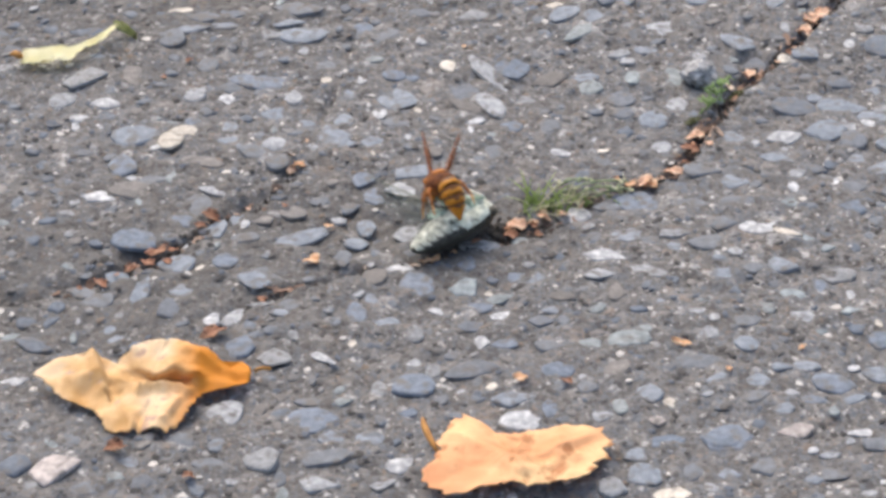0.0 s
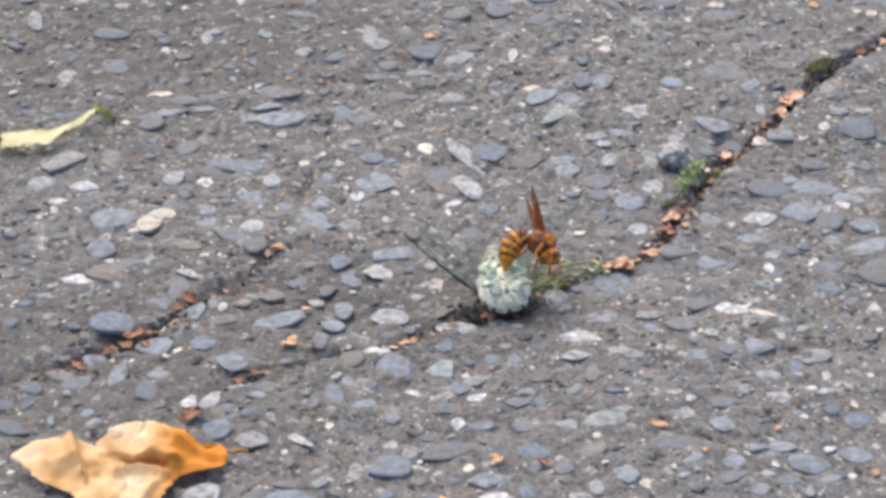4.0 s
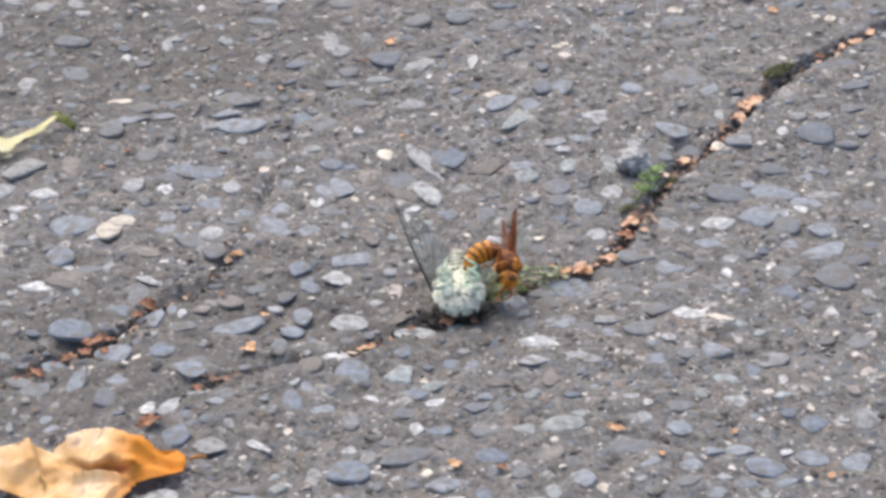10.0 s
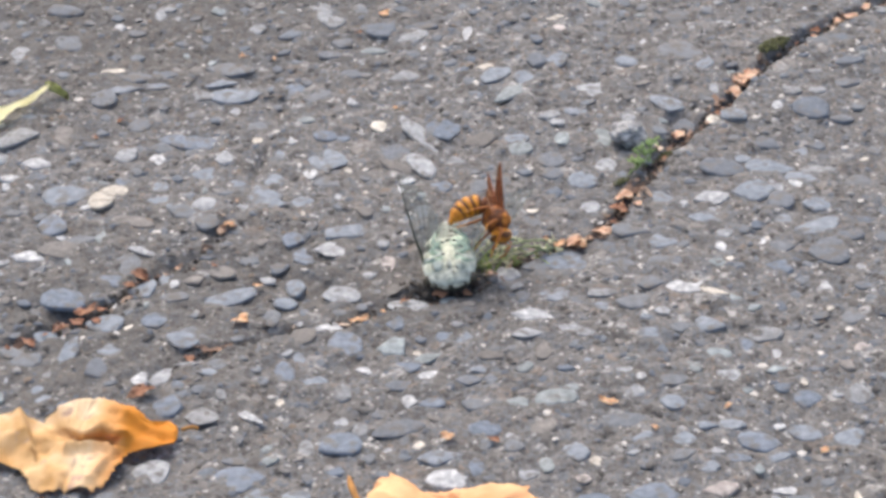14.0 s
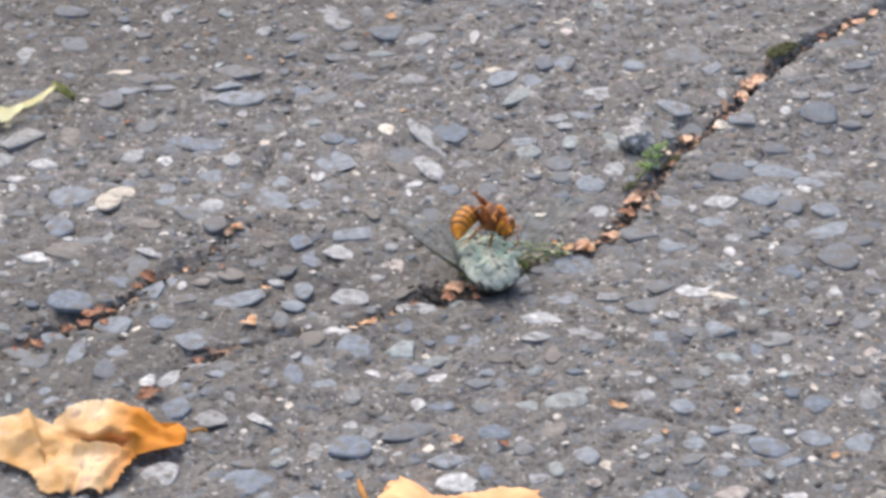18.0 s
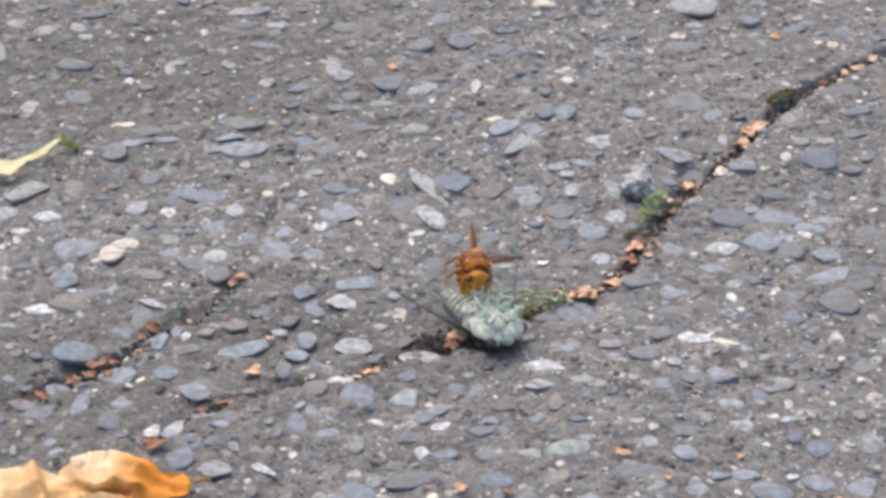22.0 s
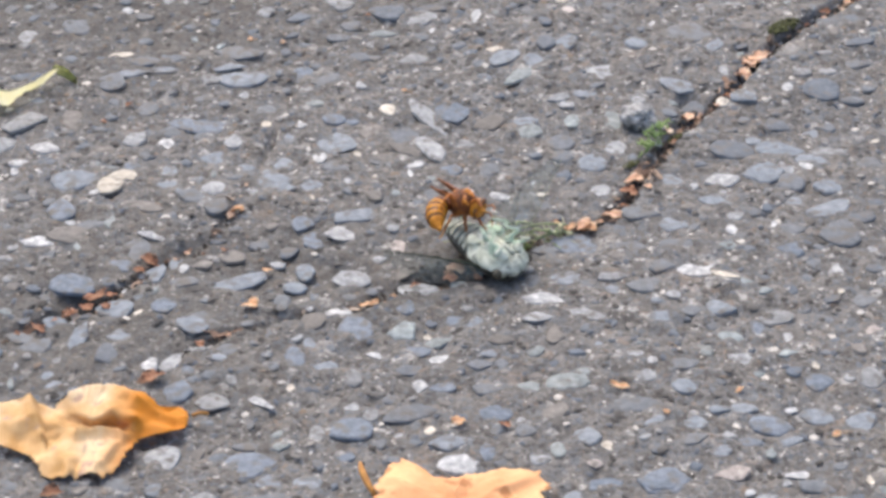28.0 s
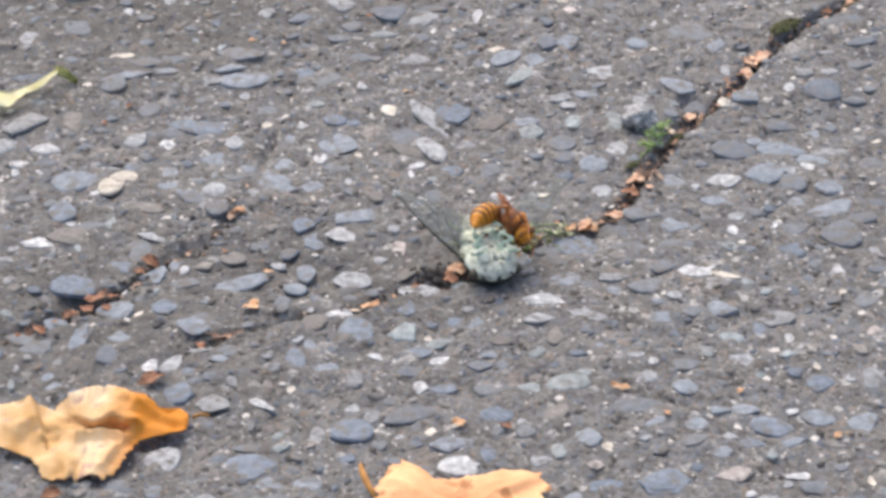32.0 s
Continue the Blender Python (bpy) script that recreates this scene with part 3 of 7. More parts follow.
scatter_fragments('tan', [(1400,1085, 130),(1452,1150, 110),(1975,1700, 90),(600,-262, 110),(1075,600, 80),(176,-519, 90),(252,-500, 75),(135,-560, 60),(2055, 1801, 71),(1915, 1656, 80),(1428, 1118, 156),(1352, 961, 118),(1390, 1044, 71),(1064, 589, 52),(813, 83, 104),(712,-195, 80),(869, 29, 38),(664,-234, 42),(1784, 1515, 42),(1295, 838, 42),(-795,-1029, 33),(-1411,-879, 57),(72,-578, 94),(-1000,-460, 33),(1210, 713, 38)])
scatter_fragments('orange', [(608,-293, 90),(533,-276, 85),(483,-251, 38),(-283,-826, 62),(-244,-812, 50),(-718,-847, 80),(-228, 1712, 66),(83,-1585, 71),(669,-1370, 85),(835,-1542, 42),(-158, 826, 33),(1620, 2019, 57),(-868, 1281, 33),(-720, 1287, 28),(1117,-1386, 38),(-820,-142, 80),(-674,-582, 42),(1440,-1651, 47),(-174,-767, 33)])
scatter_fragments('russet', [(1791, 1571, 61),(1266, 788, 61),(1481, 1187, 47),(1002, 407, 38),(785,-7, 94),(763,-104, 42),(472,-225, 33),(46,-648, 80),(158,-640, 61),(-87,-688, 52),(-899,-1086, 61),(-1057,-1322, 109),(-1330,-770, 132),(-1361,-841, 80),(-1284,-840, 66),(-1421,-887, 71),(-1471,-925, 38),(-1529,-979, 94),(-1272,-755, 57),(-1139,-546, 109),(-1178,-603, 47),(-854,-439, 38),(-342, 1508, 42),(-1455, 566, 33),(-1359, 704, 42),(247,-1595, 66),(-1331,-2019, 99),(-1059,-2164, 57),(139,-573, 47),(38,-598, 42),(1365, 1044, 38),(1683, 1376, 33),(-1600,-1013, 38)])


CRUMB = ((1, 0, 0), (-1, 0, 0), (0, 1, 0), (0, -1, 0), (0, 0, 0.8), (0, 0, -0.8))
CRUMB_FACES = ((0, 2, 4), (2, 1, 4), (1, 3, 4), (3, 0, 4), (2, 0, 5), (1, 2, 5), (3, 1, 5), (0, 3, 5))


def litter():
    """Crumbs of rotted leaf that fill the cracks, too many to count."""
    r = np.random.RandomState(41)
    verts, faces = [], []
    spots = []
    for line, n, lo, hi in ((CRACK, 150, 0.0, 0.5), (CRACK, 80, 0.22, 0.56), (CRACK, 40, 0.5, 0.66), (CRACK, 22, 0.66, 0.95), (SIDE_CRACK, 45, 0.08, 0.5), (SIDE_CRACK, 14, 0.5, 0.75)):
        for _ in range(n):
            q = r.uniform(lo, hi) * (len(line) - 1)
            i = int(q)
            (ax, ay), (bx, by) = line[i], line[i + 1]
            spots.append(((ax + (bx - ax) * (q - i)) * 1e-4 + r.normal(0, 0.0022), (ay + (by - ay) * (q - i)) * 1e-4 + r.normal(0, 0.0016)))
    for x, y in spots:
        s = 0.001 + 0.003 * r.uniform() ** 2.5
        m = pose(x, y, float(height(x, y)) + 0.0006, r.uniform(-35, 35), r.uniform(-35, 35), r.uniform(0, 360))
        base = len(verts)
        rim = [(s * r.uniform(0.6, 1.1) * math.cos(a), 0.6 * s * r.uniform(0.6, 1.1) * math.sin(a)) for a in (k * math.pi / 3 for k in range(6))]
        for z in (0.0002, -0.0002):
            verts.extend((m @ Vector((a, b, z + 60 * a * a)))[:] for a, b in rim)
        faces.append(tuple(range(base, base + 6)))
        faces.append(tuple(range(base + 11, base + 5, -1)))
        faces.extend((base + k, base + 6 + k, base + 6 + (k + 1) % 6, base + (k + 1) % 6) for k in range(6))
    mat = material("leaf_litter", [(0.1, 0.05, 0.03), (0.2, 0.1, 0.06)], 300, 0.8)
    t = mat.node_tree
    geo = t.nodes.new("ShaderNodeNewGeometry")
    col = add_ramp(t, geo.outputs["Random Per Island"], [(0, (0.1, 0.07, 0.055)), (0.35, (0.2, 0.125, 0.09)), (0.6, (0.31, 0.2, 0.14)), (0.8, (0.46, 0.32, 0.23)), (0.92, (0.62, 0.49, 0.38))], True)
    t.links.new(col, t.nodes["Principled BSDF"].inputs["Base Color"])
    ob = new("leaf_litter", mesh_from("leaf_litter", verts, faces, mat, False))
    tagged(ob, "brown crumbs of rotted leaves filling the crack", "leaf litter", kind="stuff")
    # soil between them, and a bed of dark crumbs for the cicada's contact shadow
    verts, faces = [], []
    for line, n, lo, hi in ((CRACK, 260, 0.0, 0.52), (CRACK, 40, 0.65, 0.74), (CRACK, 30, 0.74, 1.0), (SIDE_CRACK, 70, 0.2, 0.48), (SIDE_CRACK, 14, 0.52, 0.7)):
        for _ in range(n):
            q = r.uniform(lo, hi) * (len(line) - 1)
            i = min(int(q), len(line) - 2)
            (ax, ay), (bx, by) = line[i], line[i + 1]
            x, y = (ax + (bx - ax) * (q - i)) * 1e-4 + r.normal(0, 0.0016), (ay + (by - ay) * (q - i)) * 1e-4 + r.normal(0, 0.0013)
            s = 0.0008 + 0.0013 * r.uniform()
            m = pose(x, y, float(height(x, y)) + 0.0002, r.uniform(0, 90), r.uniform(0, 90), r.uniform(0, 360))
            base = len(verts)
            verts.extend((m @ (Vector(v) * s * r.uniform(0.7, 1.1)))[:] for v in CRUMB)
            faces.extend(tuple(base + k for k in f) for f in CRUMB_FACES)
    # dark crumbs under the cicada: part soil, part stand-in for its contact shadow
    for _ in range(230):
        x, y = 0.005 + r.normal(0, 0.0065), -0.0585 + r.normal(0, 0.0026)
        s = 0.0006 + 0.001 * r.uniform()
        m = pose(x, y, float(height(x, y)) + 0.0002, r.uniform(0, 90), r.uniform(0, 90), r.uniform(0, 360))
        base = len(verts)
        verts.extend((m @ (Vector(v) * s * r.uniform(0.7, 1.1)))[:] for v in CRUMB)
        faces.extend(tuple(base + k for k in f) for f in CRUMB_FACES)
    ob = new("soil", mesh_from("soil", verts, faces, M_SOIL_SHADE, False))
    tagged(ob, "dark crumbly soil in the crack, part of it standing in for shadow", "soil", kind="stuff")


litter()


# ---- plants in the crack, and a loose rock ----
def blade_mesh(length, lean, wide, seed):
    bm = bmesh.new()
    rr = np.random.RandomState(seed)
    twist = rr.uniform(-0.6, 0.6)
    rows = []
    for i in range(7):
        u = i / 6
        w = wide * (1 - u ** 1.6) + 0.00008
        x, z = lean * length * u ** 1.4, length * (u - 0.35 * lean * u * u)
        c, s = math.cos(twist * u), math.sin(twist * u)
        rows.append([bm.verts.new((x, -w * c, z - w * s)), bm.verts.new((x - 0.25 * w, 0, z)), bm.verts.new((x, w * c, z + w * s))])
    for a, b in zip(rows, rows[1:]):
        bm.faces.new((a[0], a[1], b[1], b[0]))
        bm.faces.new((a[1], a[2], b[2], b[1]))
    bmesh.ops.solidify(bm, geom=bm.faces[:], thickness=0.00012)
    return bm


def build_plants():
    rr = np.random.RandomState(31)
    for x, y, n, reach, green, label in ((0.0185, -0.0445, 40, 0.0105, 0.8, "low tuft of bright green grass in the crack"),
                                         (0.044, -0.0335, 16, 0.006, 0.2, "sparse tuft of pale dead grass in the crack"),
                                         (0.03, -0.04, 22, 0.0065, 0.4, "thin tuft of faded grass in the crack")):
        tuft = thing("grass_tuft", pose(x, y, float(height(x, y)) + 0.0005), label, "grass", "grass in the crack")
        for k in range(n):
            ob = part("blade", blade_mesh(reach * rr.uniform(0.5, 1.25), rr.uniform(0.9, 2.0), rr.uniform(0.0003, 0.0006), k), M_GRASS if rr.uniform() < green else M_STRAW, tuft)
            ob.matrix_local = pose(rr.uniform(-0.009, 0.009), rr.uniform(-0.0035, 0.0035), 0, 0, 0, rr.uniform(0, 360))
    creeper = thing("creeper", pose(0.025, -0.035, float(height(0.025, -0.035)) + 0.001), "low creeping weed with thin pale green stems", "weed")
    for k, (a, b, rise) in enumerate((((0, 0, 0), (0.027, 0.006, 0.002), 0.003), ((0.006, -0.002, 0), (0.024, -0.001, 0.001), 0.004), ((-0.004, 0.002, 0), (0.013, 0.005, 0.003), 0.003), ((0.012, -0.004, 0), (0.029, 0.002, 0.001), 0.002))):
        stem = part("stem", tube(arc(a, b, (0, 0, rise)), [0.00045] * 7, 6), M_CREEPER, creeper)
        for q in range(4):
            u = (q + 1) / 4.5
            bm = bmesh.new()
            bmesh.ops.create_icosphere(bm, subdivisions=1, radius=1)
            for v in bm.verts:
                v.co = Vector((v.co.x * 0.0019, v.co.y * 0.0011, v.co.z * 0.0002 + 0.0005 * v.co.x ** 2))
            leaf = part("leaf", bm, M_CREEPER if q % 3 else M_STRAW, stem)
            p = Vector(a).lerp(Vector(b), u)
            leaf.matrix_local = pose(p.x + rr.uniform(-0.001, 0.001), p.y + rr.uniform(-0.0015, 0.0015), p.z + rise * math.sin(math.pi * u), rr.uniform(-30, 30), rr.uniform(-30, 30), rr.uniform(0, 360))
    weed = thing("weed", pose(0.0925, 0.0375, float(height(0.0925, 0.0375)) + 0.002), "small bright green weed growing in the crack", "weed")
    part("stem", tube(arc((0, 0, -0.003), (0.002, 0.004, 0.006), (0.0008, 0, 0)), [0.0004] * 7, 6), M_HERB, weed)
    for k in range(34):
        u = k / 33
        bm = bmesh.new()
        bmesh.ops.create_icosphere(bm, subdivisions=1, radius=1)
        for v in bm.verts:
            v.co = Vector((v.co.x * 0.0027, v.co.y * 0.0008, v.co.z * 0.00018 + 0.0007 * v.co.x ** 2))
        ob = part("leaf", bm, M_HERB, weed)
        ob.matrix_local = pose(0.011 * (u - 0.6) + rr.uniform(-0.003, 0.003), 0.024 * (u - 0.55) + rr.uniform(-0.002, 0.002), 0.001 + 0.006 * rr.uniform(0, 1), rr.uniform(-35, 35), rr.uniform(-40, 20), rr.uniform(0, 360))
    for x, y, s in ((0.1575, 0.1385, 0.0095), (0.1015, 0.0465, 0.006), (0.081, 0.018, 0.0045)):
        bm = bmesh.new()
        for k in range(130):
            a, q = rr.uniform(0, 2 * math.pi), math.sqrt(rr.uniform(0, 1))
            p = Vector((q * s * math.cos(a), 0.46 * q * s * math.sin(a), 0.0011 * (1 - q * q) * s / 0.011))
            bmesh.ops.create_icosphere(bm, subdivisions=1, radius=s * rr.uniform(0.04, 0.11), matrix=Matrix.Translation(p))
        for v in bm.verts:
            v.co += Vector((noise.noise(v.co * 900), noise.noise(v.co * 900 + Vector((5, 0, 0))), noise.noise(v.co * 900 + Vector((0, 7, 0))))) * 0.0005
        ob = part("moss_clump", bm, M_MOSS)
        ob.matrix_basis = pose(x, y, float(height(x, y)) + 0.001, 0, 0, 42)
        tagged(ob, "cushion of dark olive moss growing in the crack", "moss", "moss in the crack")
    bm = bmesh.new()
    bmesh.ops.create_icosphere(bm, subdivisions=4, radius=1)
    for v in bm.verts:
        d = 1 + 0.42 * noise.noise(v.co * 1.4) + 0.25 * noise.noise(v.co * 3.5) + 0.14 * noise.noise(v.co * 8)
        v.co = Vector((v.co.x * 0.0078 * d, v.co.y * 0.0068 * d, v.co.z * 0.0055 * d))
    rock = part("rock", bm, M_ROCK, smooth=False)
    rock.matrix_basis = pose(0.0868, 0.0545, 0.0035, 0, 0, 20)
    tagged(rock, "dark porous rock lodged beside the crack", "rock")


build_plants()


# ---- insects ----
MM = 0.001
M_DARK = material("insect_black", [(0.012, 0.011, 0.01), (0.03, 0.03, 0.026), (0.06, 0.065, 0.05)], 700, 0.4, 0.4, 1500)
M_POWDER = material("cicada_powdery_white", [(0.35, 0.37, 0.29), (0.65, 0.675, 0.56), (0.86, 0.87, 0.76)], 300, 0.85, 0.6, 1300, spots=((0.17, 0.185, 0.14), 260, 0.62))
M_RINGED = material("cicada_ringed_belly", [(0.22, 0.23, 0.19), (0.47, 0.49, 0.41), (0.74, 0.74, 0.65)], 380, 0.75, 0.6, 1300, spots=((0.1, 0.11, 0.09), 300, 0.62))
M_RING = material("cicada_ring_edge", [(0.2, 0.21, 0.17), (0.42, 0.43, 0.36), (0.66, 0.66, 0.57)], 380, 0.8, 0.5, 1300, spots=((0.1, 0.11, 0.09), 260, 0.55))
M_GREEN = material("cicada_pale_green", [(0.3, 0.43, 0.31), (0.48, 0.6, 0.47), (0.68, 0.75, 0.62)], 500, 0.6, 0.4, 1300, spots=((0.14, 0.22, 0.15), 600, 0.64))
M_EYE = material("cicada_eye", [(0.04, 0.035, 0.025), (0.1, 0.085, 0.06)], 500, 0.3)
M_ORANGE = material("hornet_orange", [(0.34, 0.09, 0.01), (0.46, 0.145, 0.014), (0.58, 0.22, 0.025)], 500, 0.45, 0.4, 1800)
M_AMBER = material("hornet_yellow_orange", [(0.42, 0.13, 0.01), (0.55, 0.21, 0.014), (0.66, 0.3, 0.025)], 450, 0.42, 0.3, 1800)
M_BAND = material("hornet_dark_band", [(0.06, 0.022, 0.007), (0.13, 0.048, 0.012), (0.24, 0.085, 0.016)], 500, 0.45, 0.4, 1800)
M_CHEST = material("hornet_thorax", [(0.06, 0.02, 0.008), (0.17, 0.05, 0.012), (0.36, 0.12, 0.02)], 330, 0.6, 0.7, 2200)
M_LEG = material("hornet_leg", [(0.26, 0.075, 0.012), (0.44, 0.15, 0.025)], 400, 0.5)
M_HORNET_EYE = material("hornet_eye", [(0.07, 0.025, 0.01), (0.18, 0.07, 0.02)], 400, 0.3)


def membrane_material(name, tint, body, clear, rough=0.25):
    """Thin insect wing: partly see-through, the rest glossy film."""
    m = bpy.data.materials.new(name)
    m.use_nodes = True
    t = m.node_tree
    b = t.nodes["Principled BSDF"]
    b.inputs["Base Color"].default_value = (*body, 1)
    b.inputs["Roughness"].default_value = rough
    tr = t.nodes.new("ShaderNodeBsdfTransparent")
    tr.inputs["Color"].default_value = (*tint, 1)
    tc = t.nodes.new("ShaderNodeTexCoord")
    n = t.nodes.new("ShaderNodeTexNoise")
    n.inputs["Scale"].default_value = 350
    mr = t.nodes.new("ShaderNodeMapRange")
    mr.inputs["To Min"].default_value, mr.inputs["To Max"].default_value = clear - 0.1, clear + 0.1
    mix = t.nodes.new("ShaderNodeMixShader")
    t.links.new(tc.outputs["Object"], n.inputs["Vector"])
    t.links.new(n.outputs["Fac"], mr.inputs["Value"])
    t.links.new(mr.outputs["Result"], mix.inputs["Fac"])
    t.links.new(b.outputs["BSDF"], mix.inputs[1])
    t.links.new(tr.outputs["BSDF"], mix.inputs[2])
    t.links.new(mix.outputs["Shader"], t.nodes["Material Output"].inputs["Surface"])
    return m


M_GLASSY = membrane_material("cicada_clear_wing", (0.93, 0.95, 0.93), (0.5, 0.52, 0.5), 0.86)
M_SMOKY = membrane_material("hornet_amber_wing", (0.78, 0.48, 0.28), (0.2, 0.06, 0.02), 0.55, 0.35)
M_VEIN = material("wing_vein", [(0.02, 0.025, 0.015), (0.05, 0.06, 0.035)], 300, 0.5)
M_VEIN_PALE = material("pale_wing_vein", [(0.14, 0.15, 0.11), (0.26, 0.27, 0.22)], 300, 0.5)
M_VEIN_BROWN = material("hornet_wing_vein", [(0.12, 0.035, 0.012), (0.26, 0.08, 0.02)], 300, 0.5)


def blob(c, r, u=20, v=14, rough=0.0, seed=0):
    """An ellipsoid round c with half axes r in millimetres, roughened a little."""
    bm = bmesh.new()
    bmesh.ops.create_uvsphere(bm, u_segments=u, v_segments=v, radius=1)
    for p in bm.verts:
        k = 1 + rough * noise.noise(p.co * 2.3 + Vector((seed, 0, 0)))
        p.co = Vector((c[0] + p.co.x * r[0] * k, c[1] + p.co.y * r[1] * k, c[2] + p.co.z * r[2] * k)) * MM
    return bm


def barrel(rows, flat_top=1.0, flat_low=1.0, u0=0.0, u1=2 * math.pi, sides=26):
    """A skin lofted along x. Rows of x, radius and centre height in millimetres; u0, u1: the stretch of the round that it covers."""
    bm = bmesh.new()
    rings = []
    for x, r, z in rows:
        ring = []
        for k in range(sides + 1):
            a = u0 + (u1 - u0) * k / sides
            h = math.sin(a)
            ring.append(bm.verts.new((x * MM, r * math.cos(a) * MM, (z + r * h * (flat_top if h > 0 else flat_low)) * MM)))
        rings.append(ring)
    for a, b in zip(rings, rings[1:]):
        for k in range(sides):
            bm.faces.new((a[k], a[k + 1], b[k + 1], b[k]))
    bmesh.ops.remove_doubles(bm, verts=bm.verts[:], dist=1e-6)
    bmesh.ops.recalc_face_normals(bm, faces=bm.faces[:])
    return bm


def limb(points, radii, mat, name, parent):
    pts = [Vector(p) * MM for p in points]
    path, rads = [], []
    for i in range(len(pts) - 1):
        for k in range(4):
            path.append(pts[i].lerp(pts[i + 1], k / 4))
            rads.append((radii[i] + (radii[i + 1] - radii[i]) * k / 4) * MM)
    path.append(pts[-1])
    rads.append(radii[-1] * MM)
    return part(name, tube(path, rads, 7), mat, parent)


def wing(name, length, breadth, film, vein, parent, label, lead=0.35, veins=5):
    """A wing from its hinge along +x, its trailing side towards -y, in millimetres."""
    bm = bmesh.new()
    n, rows = 22, []

    def front(u):
        return 0.06 * breadth * math.sin(math.pi * u)

    def back(u):
        return -breadth * (math.sin(math.pi * min(1, 0.06 + 0.94 * u) ** 0.8) ** 0.7 * (0.55 + 0.45 * u) if u < 0.995 else 0.0)

    for i in range(n + 1):
        u = i / n
        rows.append([bm.verts.new((length * u * MM, (front(u) + (back(u) - front(u)) * k / 6) * MM, 0.25 * math.sin(4 * u + k) * MM)) for k in range(7)])
    for a, b in zip(rows, rows[1:]):
        for k in range(6):
            bm.faces.new((a[k], b[k], b[k + 1], a[k + 1]))
    ob = part(name, bm, film, parent, label)
    costa = [(length * u * MM, front(u) * MM, 0.1 * MM) for u in (k / 12 for k in range(13))]
    part("costa", tube(costa, [lead * (1.15 - 0.75 * k / 12) * MM for k in range(13)], 6), vein, ob)
    for j in range(veins):
        share = (j + 0.7) / (veins + 0.2)
        reach = 0.97 - 0.28 * share
        path = [(length * u * MM, (front(u) + (back(u) - front(u)) * share * min(1, 0.25 + 1.1 * u)) * MM, 0.15 * MM) for u in (reach * k / 9 for k in range(10))]
        part("vein", tube(path, [0.2 * lead * MM] * 10, 5), vein, ob)
    return ob


def build_cicada():
    """A cicada on its back: +x towards the head, +z the belly."""
    body = thing("cicada", pose(0.012, -0.052, 0.007), "cicada on its back with powdery white green belly", "cicada")
    # back and sides, dark
    part("back", barrel([(-19, 0.6, 0), (-16, 2.9, 0), (-11, 5.0, 0), (-4, 6.4, 0), (3, 7.2, 0), (8, 7.0, 0), (12, 6.2, 0), (14.4, 4.2, 0), (15.4, 1.2, 0)], 0.45, 0.82), M_DARK, body, "dark shell of the back")
    edges = [-18.6, -16.2, -13.6, -11.0, -8.4, -5.8, -3.0]
    for i, (a, b) in enumerate(zip(edges, edges[1:])):
        ra, rb = 0.9 + 5.2 * ((a + 19.2) / 17) ** 0.62, 0.9 + 5.2 * ((b + 19.2) / 17) ** 0.62
        part("abdomen_segment", barrel([(a, 0.93 * ra, 0.1), (a + 0.35, ra * 1.04, 0.15), (0.5 * (a + b), 0.5 * (ra + rb) * 1.06, 0.2), (b - 0.5, rb * 1.03, 0.15), (b - 0.25, rb * 0.9, 0.0)], 0.72, 0.5, -0.35, math.pi + 0.35), M_RINGED, body)
        part("pale_ring", barrel([(b - 0.95, rb * 1.045, 0.18), (b - 0.7, rb * 1.06, 0.2), (b - 0.42, rb * 1.03, 0.16)], 0.73, 0.5, -0.25, math.pi + 0.25), M_RING, body, "powdery white edge of a belly ring")
    part("thorax", barrel([(-3.2, 5.8, 0.2), (-1, 6.9, 0.3), (3, 7.4, 0.4), (7, 7.2, 0.4), (10, 6.6, 0.2), (11.6, 5.6, 0)], 0.62, 0.4, -0.3, math.pi + 0.3), M_POWDER, body, "powdery white underside of the thorax")
    for s in (-1, 1):
        part("operculum", blob((-1.8, 3.2 * s, 4.2), (3.3, 2.9, 1.1), 18, 12, 0.15, s), M_GREEN if s > 0 else M_POWDER, body, "rounded pale sound plate")
        part("eye", blob((11.9, 6.0 * s, -0.1), (1.6, 1.5, 1.6)), M_EYE, body, "bulging brown eye")
        part("antenna", tube([Vector(p) * MM for p in ((14.6, 3.4 * s, 0.4), (16, 4.0 * s, 0.7), (17.6, 4.3 * s, 0.4))], [0.22 * MM, 0.14 * MM, 0.07 * MM], 6), M_DARK, body)
        for k, x in enumerate((8.6, 5.4, 2.2)):
            part("coxa", blob((x + 0.9, 3.0 * s, 3.7), (2.6, 1.75, 2.0), 16, 10, 0.25, k + 3 * s), M_POWDER if k != 1 else M_GREEN, body, "swollen pale leg base")
    part("head", barrel([(10.8, 6.0, 0.0), (12.2, 6.3, 0.1), (13.8, 5.0, 0.1), (15.2, 2.8, 0.0), (15.9, 0.8, -0.2)], 0.6, 0.6), M_RINGED, body, "broad green and black head")
    face = part("face", blob((12.2, 0, 1.0), (3.4, 2.0, 2.2), 20, 14, 0.15), M_POWDER, body, "swollen pale ridged face")
    for k in range(5):
        part("face_ridge", tube([Vector((11.2 + 0.9 * k, 2.05 * math.cos(a) * (1 - 0.08 * k), 1.1 + 2.15 * math.sin(a) * (1 - 0.09 * k))) * MM for a in (0.4 + (math.pi - 0.8) * q / 8 for q in range(9))], [0.2 * MM] * 9, 5), M_RINGED, face)
    part("beak", tube([Vector(p) * MM for p in ((11.6, 0, 4.3), (8, 0, 5.0), (3.5, 0, 5.1))], [0.7 * MM, 0.5 * MM, 0.25 * MM], 8), M_RINGED, body, "dark mottled sucking beak")
    rr = np.random.RandomState(9)
